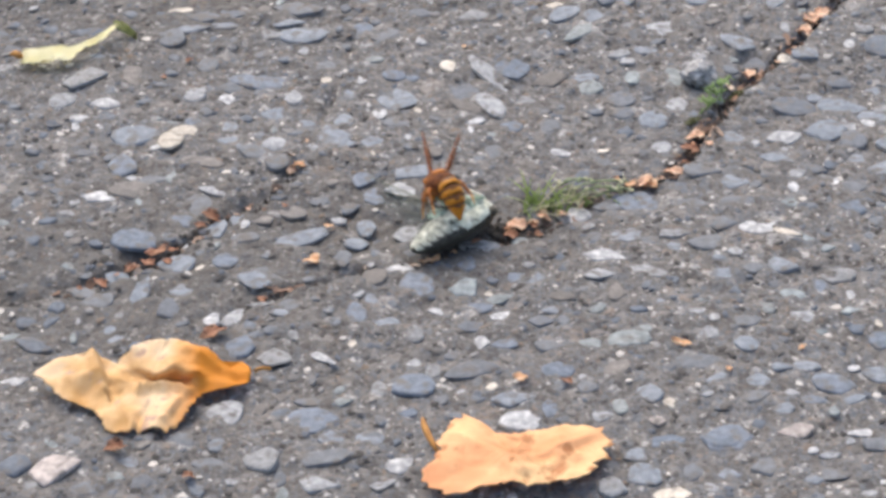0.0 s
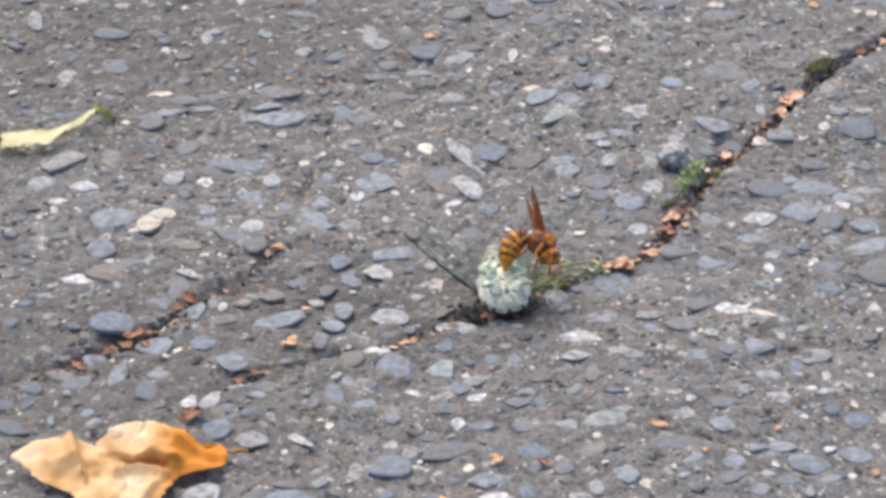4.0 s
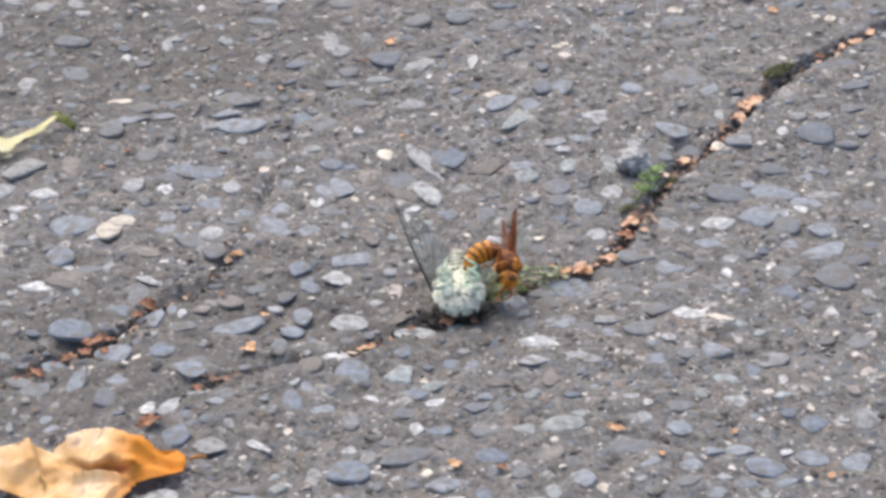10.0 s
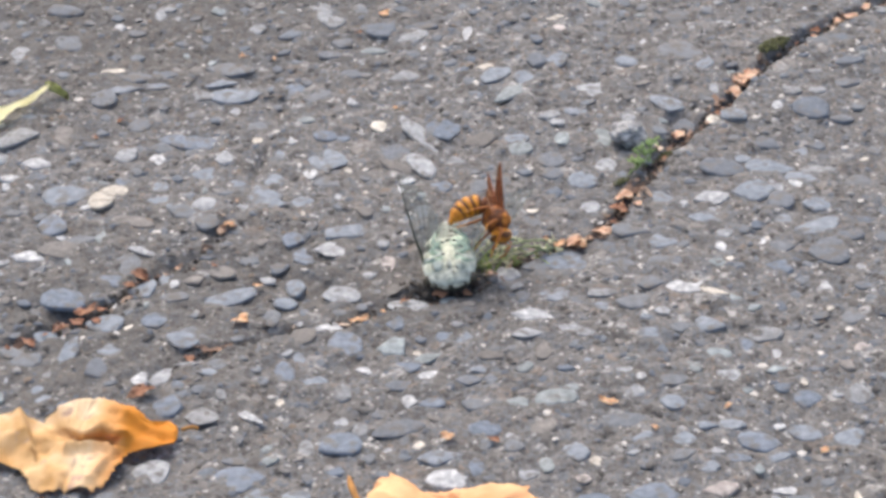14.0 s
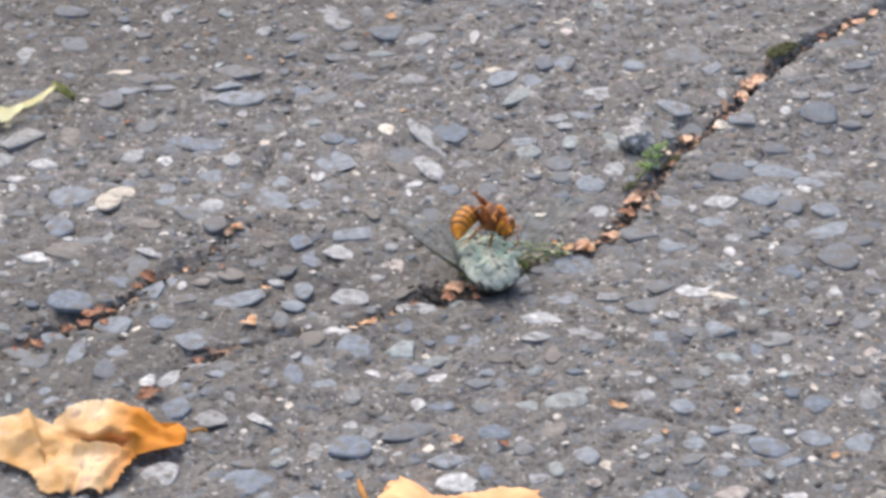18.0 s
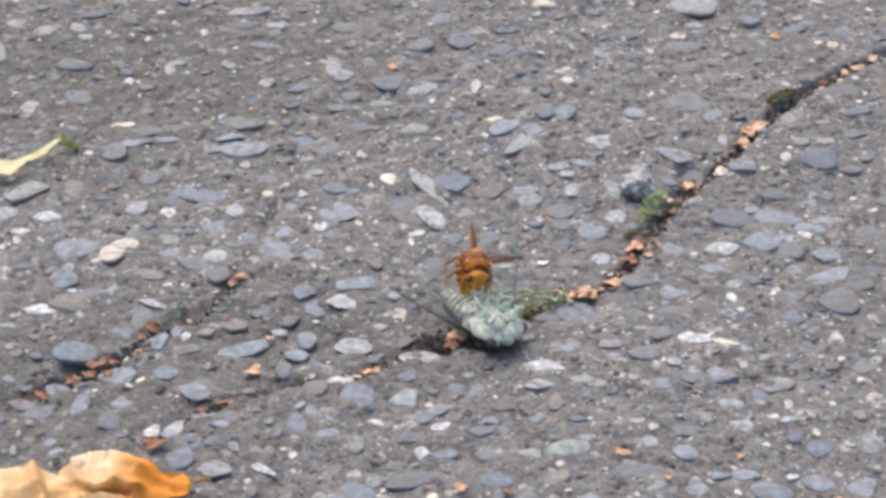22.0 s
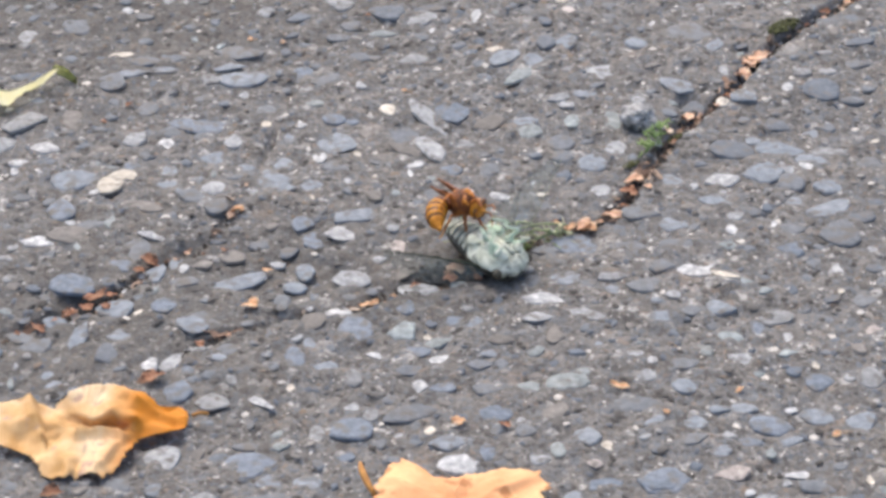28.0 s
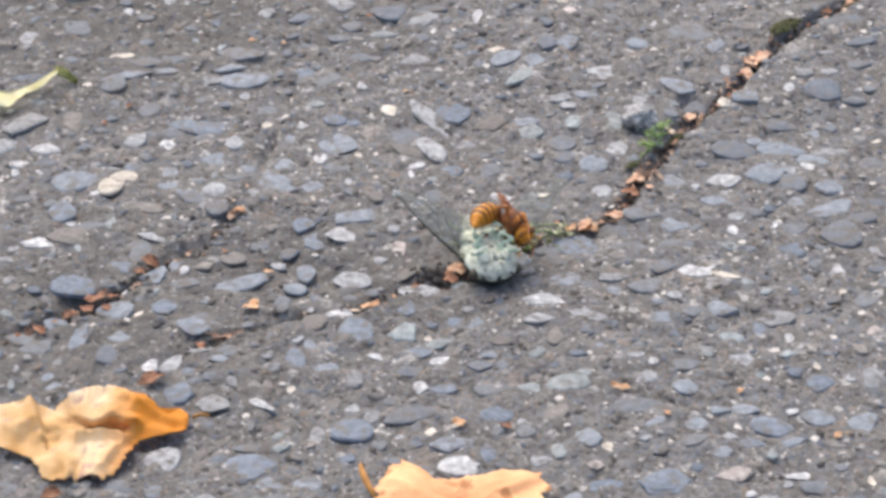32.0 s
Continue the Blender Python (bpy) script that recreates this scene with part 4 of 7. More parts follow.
    for s in (-1, 1):
        for k, (x, reach) in enumerate(((8.8, 2.6), (5.6, 3.0), (2.4, 3.6))):
            j = lambda q: rr.uniform(-q, q)
            hip = (x, 2.2 * s, 5.0)
            knee = (x + 1.6 - 1.2 * k + j(0.8), ((6.6, 5.4, 4.8)[k] + j(0.7)) * s, (5.8, 7.0, 7.8)[k] + j(0.6))
            ankle = (x + 1.0 - 2.2 * k + j(1), (2.2 + j(0.8)) * s, 6.6 + reach * 0.6 + j(0.8))
            toe = (ankle[0] + 1.6, ankle[1] - 0.9 * s, ankle[2] + 0.6)
            leg = limb([hip, knee], [0.95, 0.6], M_GREEN, "leg", body)
            limb([knee, ankle], [0.5, 0.38], M_GREEN if k else M_POWDER, "shin", leg)
            limb([ankle, toe], [0.34, 0.14], M_DARK, "foot", leg)
    wings = {}
    for side, s in (("near", -1), ("far", 1)):
        wings[side] = wing("forewing", 41, 13, M_GLASSY, M_VEIN if s < 0 else M_VEIN_PALE, body, "clear wing with dark green black veins" if s < 0 else "clear wing with faint veins", 0.55 if s < 0 else 0.3, 4)
        wings[side + "_hind"] = wing("hindwing", 23, 10, M_GLASSY, M_VEIN, body, "short clear wing with dark veins", 0.22, 3)
    # a large, broad insect: the whole shell is stretched, the wings keep their size
    grown = Matrix.Diagonal((1.17, 1.46, 1.32, 1))
    for ob in body.children_recursive:
        if ob.name.split(".")[0] not in ("forewing", "hindwing", "costa", "vein"):
            ob.data.transform(grown)
    return body, wings


def build_hornet():
    """A hornet: +x towards the head, +z its back, origin in the thorax. Sizes in millimetres."""
    body = thing("hornet", pose(0.01, -0.045, 0.02), "orange and brown hornet clinging to the cicada", "hornet")
    k = 1.33
    part("thorax", barrel([(-4.6 * k, 0.5, 0.2), (-4.3 * k, 2.0 * k, 0.2), (-2.8 * k, 3.6 * k, 0.2), (-0.6 * k, 4.2 * k, 0.3), (1.6 * k, 3.9 * k, 0.2), (3.2 * k, 2.8 * k, 0.0), (4.0 * k, 1.2 * k, -0.2)], 1.0, 0.95), M_CHEST, body, "furry dark brown thorax")
    part("collar", barrel([(1.5 * k, 4.08 * k, 0.2), (2.2 * k, 3.85 * k, 0.2), (3.2 * k, 3.05 * k, 0.0)], 1.0, 0.6, -0.2, math.pi + 0.2), M_ORANGE, body, "orange collar")
    part("scutellum", blob((-2.3 * k, 0, 3.2 * k), (1.3 * k, 2.2 * k, 0.9 * k)), M_ORANGE, body, "orange plate on the thorax")
    for s in (-1, 1):
        part("shoulder_plate", blob((1.0 * k, 3.5 * k * s, 1.7 * k), (1.1 * k, 0.7 * k, 0.9 * k)), M_ORANGE, body)
    # head, hinged at the front of the thorax
    head = part("head", blob((2.0 * k, 0, -0.5 * k), (2.1 * k, 3.4 * k, 3.1 * k), 22, 16), M_AMBER, body, "broad yellow orange head")
    for s in (-1, 1):
        part("eye", blob((2.7 * k, 2.7 * k * s, 0.1 * k), (1.2 * k, 0.8 * k, 1.7 * k), 16, 12), M_HORNET_EYE, head, "dark kidney shaped eye")
        part("mandible", tube([Vector(p) * k * MM for p in ((2.4, 1.5 * s, -2.2), (3.3, 1.3 * s, -3.3), (3.4, 0.3 * s, -4.0))], [0.9 * MM, 0.75 * MM, 0.2 * MM], 8), M_BAND, head, "dark jaw")
        part("antenna", tube([Vector(p) * k * MM for p in ((3.6, 0.9 * s, 0.4), (4.8, 1.6 * s, 1.7), (5.6, 2.2 * s, 1.9), (6.9, 3.0 * s, 1.0), (8.0, 3.5 * s, -0.6))], [0.34 * MM, 0.28 * MM, 0.3 * MM, 0.28 * MM, 0.2 * MM], 7), M_LEG, head, "orange brown antenna")
    part("clypeus", blob((3.6 * k, 0, -1.6 * k), (0.8 * k, 1.5 * k, 1.3 * k), 14, 10), M_AMBER, head, "yellow face plate")
    # abdomen, hinged behind the waist and curled under
    k = 1.22
    abdomen = part("abdomen", blob((-0.8 * k, 0, 0.0), (1.0 * k, 1.0 * k, 1.0 * k), 14, 10), M_BAND, body, "banded abdomen curled under")
    sizes = [2.6, 4.1, 4.5, 4.4, 3.9, 2.9, 1.3]
    x, z, turn = -1.2, 0.0, 0.0
    for i in range(6):
        step = (2.1, 2.5, 2.5, 2.4, 2.2, 2.0)[i]
        turn -= radians((24, 32, 22, 12, 8, 6)[i])
        a, b = sizes[i] * 0.8 * k, sizes[i + 1] * 0.8 * k
        place = Matrix.Translation(Vector((x * k, 0, z * k)) * MM) @ Matrix.Rotation(turn, 4, "Y")
        L = step * k
        seg = part("segment", barrel([(0, a * 0.97, 0), (-0.25 * L, a * 0.7 + b * 0.31, 0), (-0.6 * L, a * 0.38 + b * 0.65, 0), (-L, b * 1.03, 0), (-L - 0.25, b * 0.9, 0)], 0.96, 0.92), M_AMBER if i else M_CHEST, abdomen)
        seg.matrix_local = place
        if i in (1, 2, 3, 4):
            band = part("band", barrel([(-0.02 * L, a * 1.02, 0), (-0.1 * L, a * 0.92 + b * 0.12, 0), (-0.4 * L, a * 0.58 + b * 0.445, 0)], 0.97, 0.93), M_BAND, abdomen)
            band.matrix_local = place
            notch = part("notch", blob((-0.45 * L, 0, 0.93 * (a * 0.52 + b * 0.48)), (0.36 * L, 1.3, 0.24), 12, 8), M_BAND, abdomen)
            notch.matrix_local = place
        x -= step * math.cos(turn)
        z += step * math.sin(turn)
    tip = part("sting_tip", blob((0, 0, 0), (1.4 * k, 1.0 * k, 1.0 * k), 14, 10), M_AMBER, abdomen)
    tip.matrix_local = Matrix.Translation(Vector((x * k, 0, z * k)) * MM) @ Matrix.Rotation(turn, 4, "Y")
    k = 1.2
    rr = np.random.RandomState(4)
    for s in (-1, 1):
        for hip, knee, ankle, toe in (((1.8, 1.8, -2.6), (4.4, 4.2, -2.2), (6.0, 4.4, -6.2), (7.8, 3.9, -8.2)),
                                      ((0.2, 2.0, -2.8), (0.6, 5.6, -1.6), (0.8, 7.6, -6.4), (1.8, 8.0, -9.4)),
                                      ((-1.6, 1.9, -2.7), (-4.2, 5.2, -0.8), (-6.4, 6.8, -6.0), (-7.8, 7.0, -9.6))):
            f = lambda p: tuple(k * (q + rr.uniform(-0.4, 0.4)) * (s if n == 1 else 1) for n, q in enumerate(p))
            hip, knee, ankle, toe = f(hip), f(knee), f(ankle), f(toe)
            leg = limb([hip, knee], [1.1, 0.8], M_LEG, "leg", body)
            limb([knee, ankle], [0.6, 0.5], M_LEG, "shin", leg)
            limb([ankle, toe], [0.38, 0.2], M_AMBER, "foot", leg)
    wings = {}
    for side, s in (("left", 1), ("right", -1)):
        wings[side] = wing("forewing", 22, 3.0, M_SMOKY, M_VEIN_BROWN, body, "narrow folded amber brown wing", 0.65, 3)
        wings[side + "_hind"] = wing("hindwing", 14, 3.0, M_SMOKY, M_VEIN_BROWN, body, "short amber brown wing", 0.3, 2)
    return body, head, abdomen, wings


cicada, cicada_wings = build_cicada()
hornet, hornet_head, hornet_abdomen, hornet_wings = build_hornet()


def motions():
    """Both insects struggle: rows of seconds, place in tenths of a millimetre and turn in degrees."""
    walk(cicada, [(t, pose(x * 1e-4, y * 1e-4, z * 1e-4, rx, ry, rz)) for t, x, y, z, rx, ry, rz in (
        (0, -177, -688, 74, -20, -4, 46), (0.5, -151, -594, 74, -18, 4, -18), (1, -164, -611, 76, -24, 4, -22), (1.5, -137, -636, 76, -24, 4, -18), (2, -16, -570, 80, -40, 4, -44), (2.4, 37, -465, 70, -18, 4, -40),
        (2.7, 61, -525, 66, -2, 4, -62), (3, 61, -508, 66, 0, 4, -75), (3.5, 99, -479, 66, 2, 4, -78), (4, 101, -488, 63, 1, 5, -80), (4.5, 107, -493, 67, -1, 3, -78), (5, 111, -500, 66, -1, 6, -79),
        (5.5, 113, -506, 66, 1, 4, -76), (6, 124, -499, 66, 2, 4, -76), (6.5, 137, -490, 68, -3, 2, -75), (7, 143, -478, 66, -3, 4, -78), (7.5, 136, -498, 69, 1, 6, -82), (8, 137, -513, 66, 2, 4, -82),
        (8.5, 134, -491, 65, -1, 4, -78), (9, 131, -472, 66, 0, 4, -80), (9.5, 115, -473, 68, 1, 6, -87), (10, 95, -481, 66, 1, 4, -88), (10.5, 89, -466, 64, -1, 6, -90), (11, 84, -458, 66, 0, 4, -88),
        (11.5, 100, -494, 64, -3, 2, -91), (12, 113, -526, 66, -3, 4, -88), (12.5, 92, -508, 68, -4, 1, -87), (13, 75, -492, 66, -5, 4, -88), (13.5, 80, -490, 66, -2, 4, -87), (14, 85, -481, 66, 5, 4, -88),
        (14.5, 91, -502, 66, 3, 4, -84), (15, 108, -501, 63, 5, 4, -76), (15.5, 120, -502, 65, 1, 6, -74), (16, 140, -505, 65, 5, 5, -65), (16.5, 155, -509, 66, 4, 4, -62), (17, 168, -506, 66, -1, 4, -62),
        (17.5, 180, -488, 67, 0, 6, -62), (18, 186, -473, 66, 4, 4, -62), (18.5, 148, -498, 64, 2, 7, -55), (19, 109, -523, 66, 5, 4, -48), (19.5, 129, -522, 66, 3, 5, -52), (20, 146, -519, 66, -3, 4, -50),
        (20.5, 157, -520, 69, -1, 3, -44), (21, 167, -513, 66, -4, 4, -42), (21.5, 166, -528, 68, -2, 7, -46), (22, 171, -550, 66, -2, 4, -45), (22.5, 178, -545, 63, -4, 6, -42), (23, 179, -544, 66, -2, 4, -42),
        (23.5, 177, -541, 66, -4, 1, -43), (24, 179, -544, 66, 0, 4, -38), (24.5, 188, -542, 70, -2, 6, -42), (25, 200, -540, 66, -4, 4, -42), (25.5, 181, -535, 65, -1, 1, -40), (26, 166, -535, 66, 1, 4, -42),
        (26.5, 184, -573, 66, 0, 4, -40), (27, 185, -564, 63, 2, 5, -41), (27.5, 193, -547, 62, -3, 2, -44), (28, 193, -536, 68, -2, 7, -43), (28.5, 202, -523, 66, -1, 4, -42), (29, 203, -508, 66, 1, 4, -46),
        (29.5, 192, -511, 66, -1, 6, -53), (30, 188, -507, 66, -4, 4, -56), (30.5, 168, -502, 65, -3, 4, -53), (31, 141, -498, 66, -4, 4, -48), (31.5, 159, -521, 65, -3, 5, -59), (32, 181, -537, 66, -3, 4, -72),
    )])
    walk(hornet, [(t, pose(x * 1e-4, y * 1e-4, z * 1e-4, rx, ry, rz)) for t, x, y, z, rx, ry, rz in (
        (0, -230, -644, 237, -3, 36, 114), (0.5, -8, -550, 230, -3, 34, 65), (1, 19, -567, 219, -3, 34, 65), (1.5, -99, -590, 205, 25, 31, 118), (2, 19, -524, 276, 26, 31, 122), (2.2, 104, -481, 253, -16, 64, 58),
        (2.4, 189, -437, 215, -80, 42, -29), (2.7, 187, -501, 199, -66, 30, -31), (3, 191, -480, 202, -59, 20, -26), (3.5, 263, -450, 221, -58, 20, -27), (4, 262, -457, 217, -57, 17, -22), (4.5, 259, -462, 218, -62, 18, -30),
        (5, 265, -466, 216, -63, 16, -29), (5.5, 261, -477, 215, -58, 20, -27), (6, 279, -477, 179, -78, 34, -41), (6.5, 301, -467, 171, -68, 29, -36), (7, 334, -454, 172, -71, 27, -43), (7.5, 308, -476, 173, -78, 27, -45),
        (8, 291, -491, 177, -74, 33, -43), (8.5, 291, -472, 142, -76, 35, -43), (9, 291, -453, 111, -83, 36, -53), (9.5, 293, -451, 127, -80, 29, -55), (10, 291, -460, 144, -81, 29, -53), (10.5, 282, -447, 147, -71, 25, -45),
        (11, 276, -432, 143, -72, 21, -42), (11.5, 291, -470, 146, -79, 26, -53), (12, 316, -505, 141, -82, 28, -53), (12.5, 277, -478, 172, -72, 20, -39), (13, 248, -464, 192, -64, 21, -36), (13.5, 255, -464, 208, -63, 30, -37),
        (14, 271, -459, 224, -70, 32, -39), (14.5, 225, -473, 278, -54, 17, -22), (15, 202, -470, 271, -57, 12, -10), (15.5, 183, -469, 263, -62, 7, -10), (16, 152, -463, 263, -60, -2, -5), (16.5, 118, -444, 259, -67, -8, -2),
        (17, 113, -429, 256, -73, -7, 2), (17.5, 179, -434, 246, -74, -1, -5), (18, 226, -429, 233, -77, 8, -13), (18.5, 157, -431, 236, -78, 5, 0), (19, 81, -423, 244, -77, -2, 1), (19.5, 81, -435, 225, -72, 0, -3),
        (20, 69, -448, 215, -70, 8, 0), (20.5, 51, -443, 230, -72, 1, 1), (21, 30, -431, 215, -83, -14, 6), (21.5, 87, -446, 242, -50, 4, -37), (22, 146, -461, 260, -16, 10, -80), (22.5, 113, -486, 253, -28, 6, -48),
        (23, 81, -517, 236, -40, -10, -15), (23.5, 35, -508, 214, -22, -7, -37), (24, 2, -502, 200, -8, -6, -58), (24.5, 11, -494, 206, -10, -4, -50), (25, 36, -503, 225, -24, 16, -34), (25.5, 42, -504, 222, -26, -1, -40),
        (26, 64, -520, 253, -27, 2, -39), (26.5, 68, -525, 227, -86, -8, -5), (27, 88, -490, 232, -88, -8, -1), (27.5, 92, -468, 222, -88, -5, 2), (28, 102, -453, 227, -77, -1, -1), (28.5, 106, -436, 214, -83, -7, 6),
        (29, 105, -411, 215, -75, -3, 3), (29.5, 157, -417, 214, -87, -1, -2), (30, 213, -434, 214, -87, -3, -9), (30.5, 173, -433, 216, -77, 2, -2), (31, 120, -428, 225, -70, 4, 0), (31.5, 208, -474, 192, -82, 15, -9),
        (32, 296, -508, 167, -94, 22, -23),
    )])
    walk(hornet_head, [(t, pose(x * 1e-4, y * 1e-4, z * 1e-4, rx, ry, rz)) for t, x, y, z, rx, ry, rz in (
        (0, 41, 0, -2, 0, 23, 0), (0.5, 41, 0, -2, 0, 20, 0), (1, 41, 0, -2, 0, 20, 0), (1.5, 41, 0, -2, 0, 26, 0), (2, 41, 0, -2, 0, 23, 0), (2.4, 41, 0, -2, 0, 25, 0),
        (2.7, 41, 0, -2, 0, 34, 0), (3, 41, 0, -2, 0, 46, 0), (3.5, 41, 0, -2, 0, 50, 0), (4, 41, 0, -2, -3, 52, -4), (4.5, 41, 0, -2, -10, 46, -8), (5, 41, 0, -2, 4, 47, 3),
        (5.5, 41, 0, -2, 0, 50, 0), (6, 41, 0, -2, 0, 33, 0), (6.5, 41, 0, -2, -5, 40, -3), (7, 41, 0, -2, 0, 50, 0), (7.5, 41, 0, -2, -2, 49, -4), (8, 41, 0, -2, 0, 42, 0),
        (8.5, 41, 0, -2, 10, 44, 7), (9, 41, 0, -2, 0, 43, 0), (9.5, 41, 0, -2, 0, 47, -2), (10, 41, 0, -2, 0, 50, 0), (10.5, 41, 0, -2, -3, 47, -1), (11, 41, 0, -2, 0, 50, 0),
        (11.5, 41, 0, -2, -7, 49, -5), (12, 41, 0, -2, 0, 50, 0), (12.5, 41, 0, -2, 3, 48, 4), (13, 41, 0, -2, 0, 50, 0), (13.5, 41, 0, -2, -4, 47, -3), (14, 41, 0, -2, 0, 39, 0),
        (14.5, 41, 0, -2, 0, 47, 0), (15, 41, 0, -2, 1, 45, 8), (15.5, 41, 0, -2, 4, 48, 2), (16, 41, 0, -2, -8, 44, -6), (16.5, 41, 0, -2, 0, 50, 0), (17, 41, 0, -2, 0, 47, 0),
        (17.5, 41, 0, -2, 5, 47, 4), (18, 41, 0, -2, 0, 45, 0), (18.5, 41, 0, -2, 7, 45, 6), (19, 41, 0, -2, 0, 46, 0), (19.5, 41, 0, -2, 2, 46, 1), (20, 41, 0, -2, 0, 50, 0),
        (20.5, 41, 0, -2, 9, 55, 8), (21, 41, 0, -2, 0, 50, 0), (21.5, 41, 0, -2, 5, 35, 0), (22, 41, 0, -2, 0, 12, 0), (22.5, 41, 0, -2, -4, 25, 2), (23, 41, 0, -2, 0, 27, 0),
        (23.5, 41, 0, -2, -3, 24, 2), (24, 41, 0, -2, 0, 15, 0), (24.5, 41, 0, -2, 4, 17, -5), (25, 41, 0, -2, 0, 19, 0), (25.5, 41, 0, -2, -1, 21, -4), (26, 41, 0, -2, 0, 14, 0),
        (26.5, 41, 0, -2, 0, 32, 0), (27, 41, 0, -2, 1, 30, 5), (27.5, 41, 0, -2, 5, 42, 4), (28, 41, 0, -2, 2, 41, 6), (28.5, 41, 0, -2, 2, 43, -5), (29, 41, 0, -2, 0, 48, 0),
        (29.5, 41, 0, -2, 0, 44, -4), (30, 41, 0, -2, 0, 41, 0), (30.5, 41, 0, -2, 1, 49, 6), (31, 41, 0, -2, 0, 50, 0), (31.5, 41, 0, -2, 4, 38, 5), (32, 41, 0, -2, 0, 36, 0),
    )])
    walk(hornet_abdomen, [(t, pose(x * 1e-4, y * 1e-4, z * 1e-4, rx, ry, rz)) for t, x, y, z, rx, ry, rz in (
        (0, -51, 0, 0, 0, 5, 0), (0.5, -51, 0, 0, 0, 5, 0), (1, -51, 0, 0, 0, 5, 0), (1.5, -51, 0, 0, 0, 5, 0), (2, -51, 0, 0, 0, 5, 0), (2.4, -51, 0, 0, 0, 5, 0),
        (2.7, -51, 0, 0, 0, 5, 0), (3, -51, 0, 0, 0, -4, 0), (3.5, -51, 0, 0, 0, -9, 0), (4, -51, 0, 0, 5, -8, 6), (4.5, -51, 0, 0, 6, -14, -3), (5, -51, 0, 0, 5, -2, -4),
        (5.5, -51, 0, 0, 0, -8, 0), (6, -51, 0, 0, 0, 5, 0), (6.5, -51, 0, 0, -5, 3, -1), (7, -51, 0, 0, 0, -9, 0), (7.5, -51, 0, 0, -4, -10, 1), (8, -51, 0, 0, 0, 0, 0),
        (8.5, -51, 0, 0, 0, 5, 0), (9, -51, 0, 0, 0, -1, 0), (9.5, -51, 0, 0, 0, -4, -1), (10, -51, 0, 0, 0, -12, 0), (10.5, -51, 0, 0, 4, -15, -2), (11, -51, 0, 0, 0, -11, 0),
        (11.5, -51, 0, 0, 0, -10, 5), (12, -51, 0, 0, 0, -12, 0), (12.5, -51, 0, 0, -1, -17, 5), (13, -51, 0, 0, 0, -15, 0), (13.5, -51, 0, 0, 5, -7, -2), (14, -51, 0, 0, 0, 3, 0),
        (14.5, -51, 0, 0, 0, -5, 0), (15, -51, 0, 0, 1, -8, 1), (15.5, -51, 0, 0, 1, -5, -5), (16, -51, 0, 0, 0, -7, -6), (16.5, -51, 0, 0, 0, -13, 0), (17, -51, 0, 0, 0, 1, 0),
        (17.5, -51, 0, 0, 1, 6, 0), (18, -51, 0, 0, 0, 3, 0), (18.5, -51, 0, 0, 2, -2, -2), (19, -51, 0, 0, 0, 2, 0), (19.5, -51, 0, 0, -1, -3, 1), (20, -51, 0, 0, 0, -6, 0),
        (20.5, -51, 0, 0, -2, -4, 6), (21, -51, 0, 0, 0, -12, 0), (21.5, -51, 0, 0, 2, -40, -2), (22, -51, 0, 0, 0, -40, 0), (22.5, -51, 0, 0, 3, -40, -1), (23, -51, 0, 0, 0, -19, 0),
        (23.5, -51, 0, 0, 0, -16, 3), (24, -51, 0, 0, 0, -33, 0), (24.5, -51, 0, 0, -6, -33, -6), (25, -51, 0, 0, 0, -41, 0), (25.5, -51, 0, 0, 0, -36, 5), (26, -51, 0, 0, 0, -33, 0),
        (26.5, -51, 0, 0, 0, 7, 0), (27, -51, 0, 0, 2, 2, -1), (27.5, -51, 0, 0, 3, 3, -4), (28, -51, 0, 0, -5, -4, 3), (28.5, -51, 0, 0, 4, 0, -2), (29, -51, 0, 0, 0, -4, 0),
        (29.5, -51, 0, 0, -2, -3, 5), (30, -51, 0, 0, 0, 3, 0), (30.5, -51, 0, 0, -5, -8, 1), (31, -51, 0, 0, 0, -9, 0), (31.5, -51, 0, 0, 6, -5, -4), (32, -51, 0, 0, 0, 7, 0),
    )])
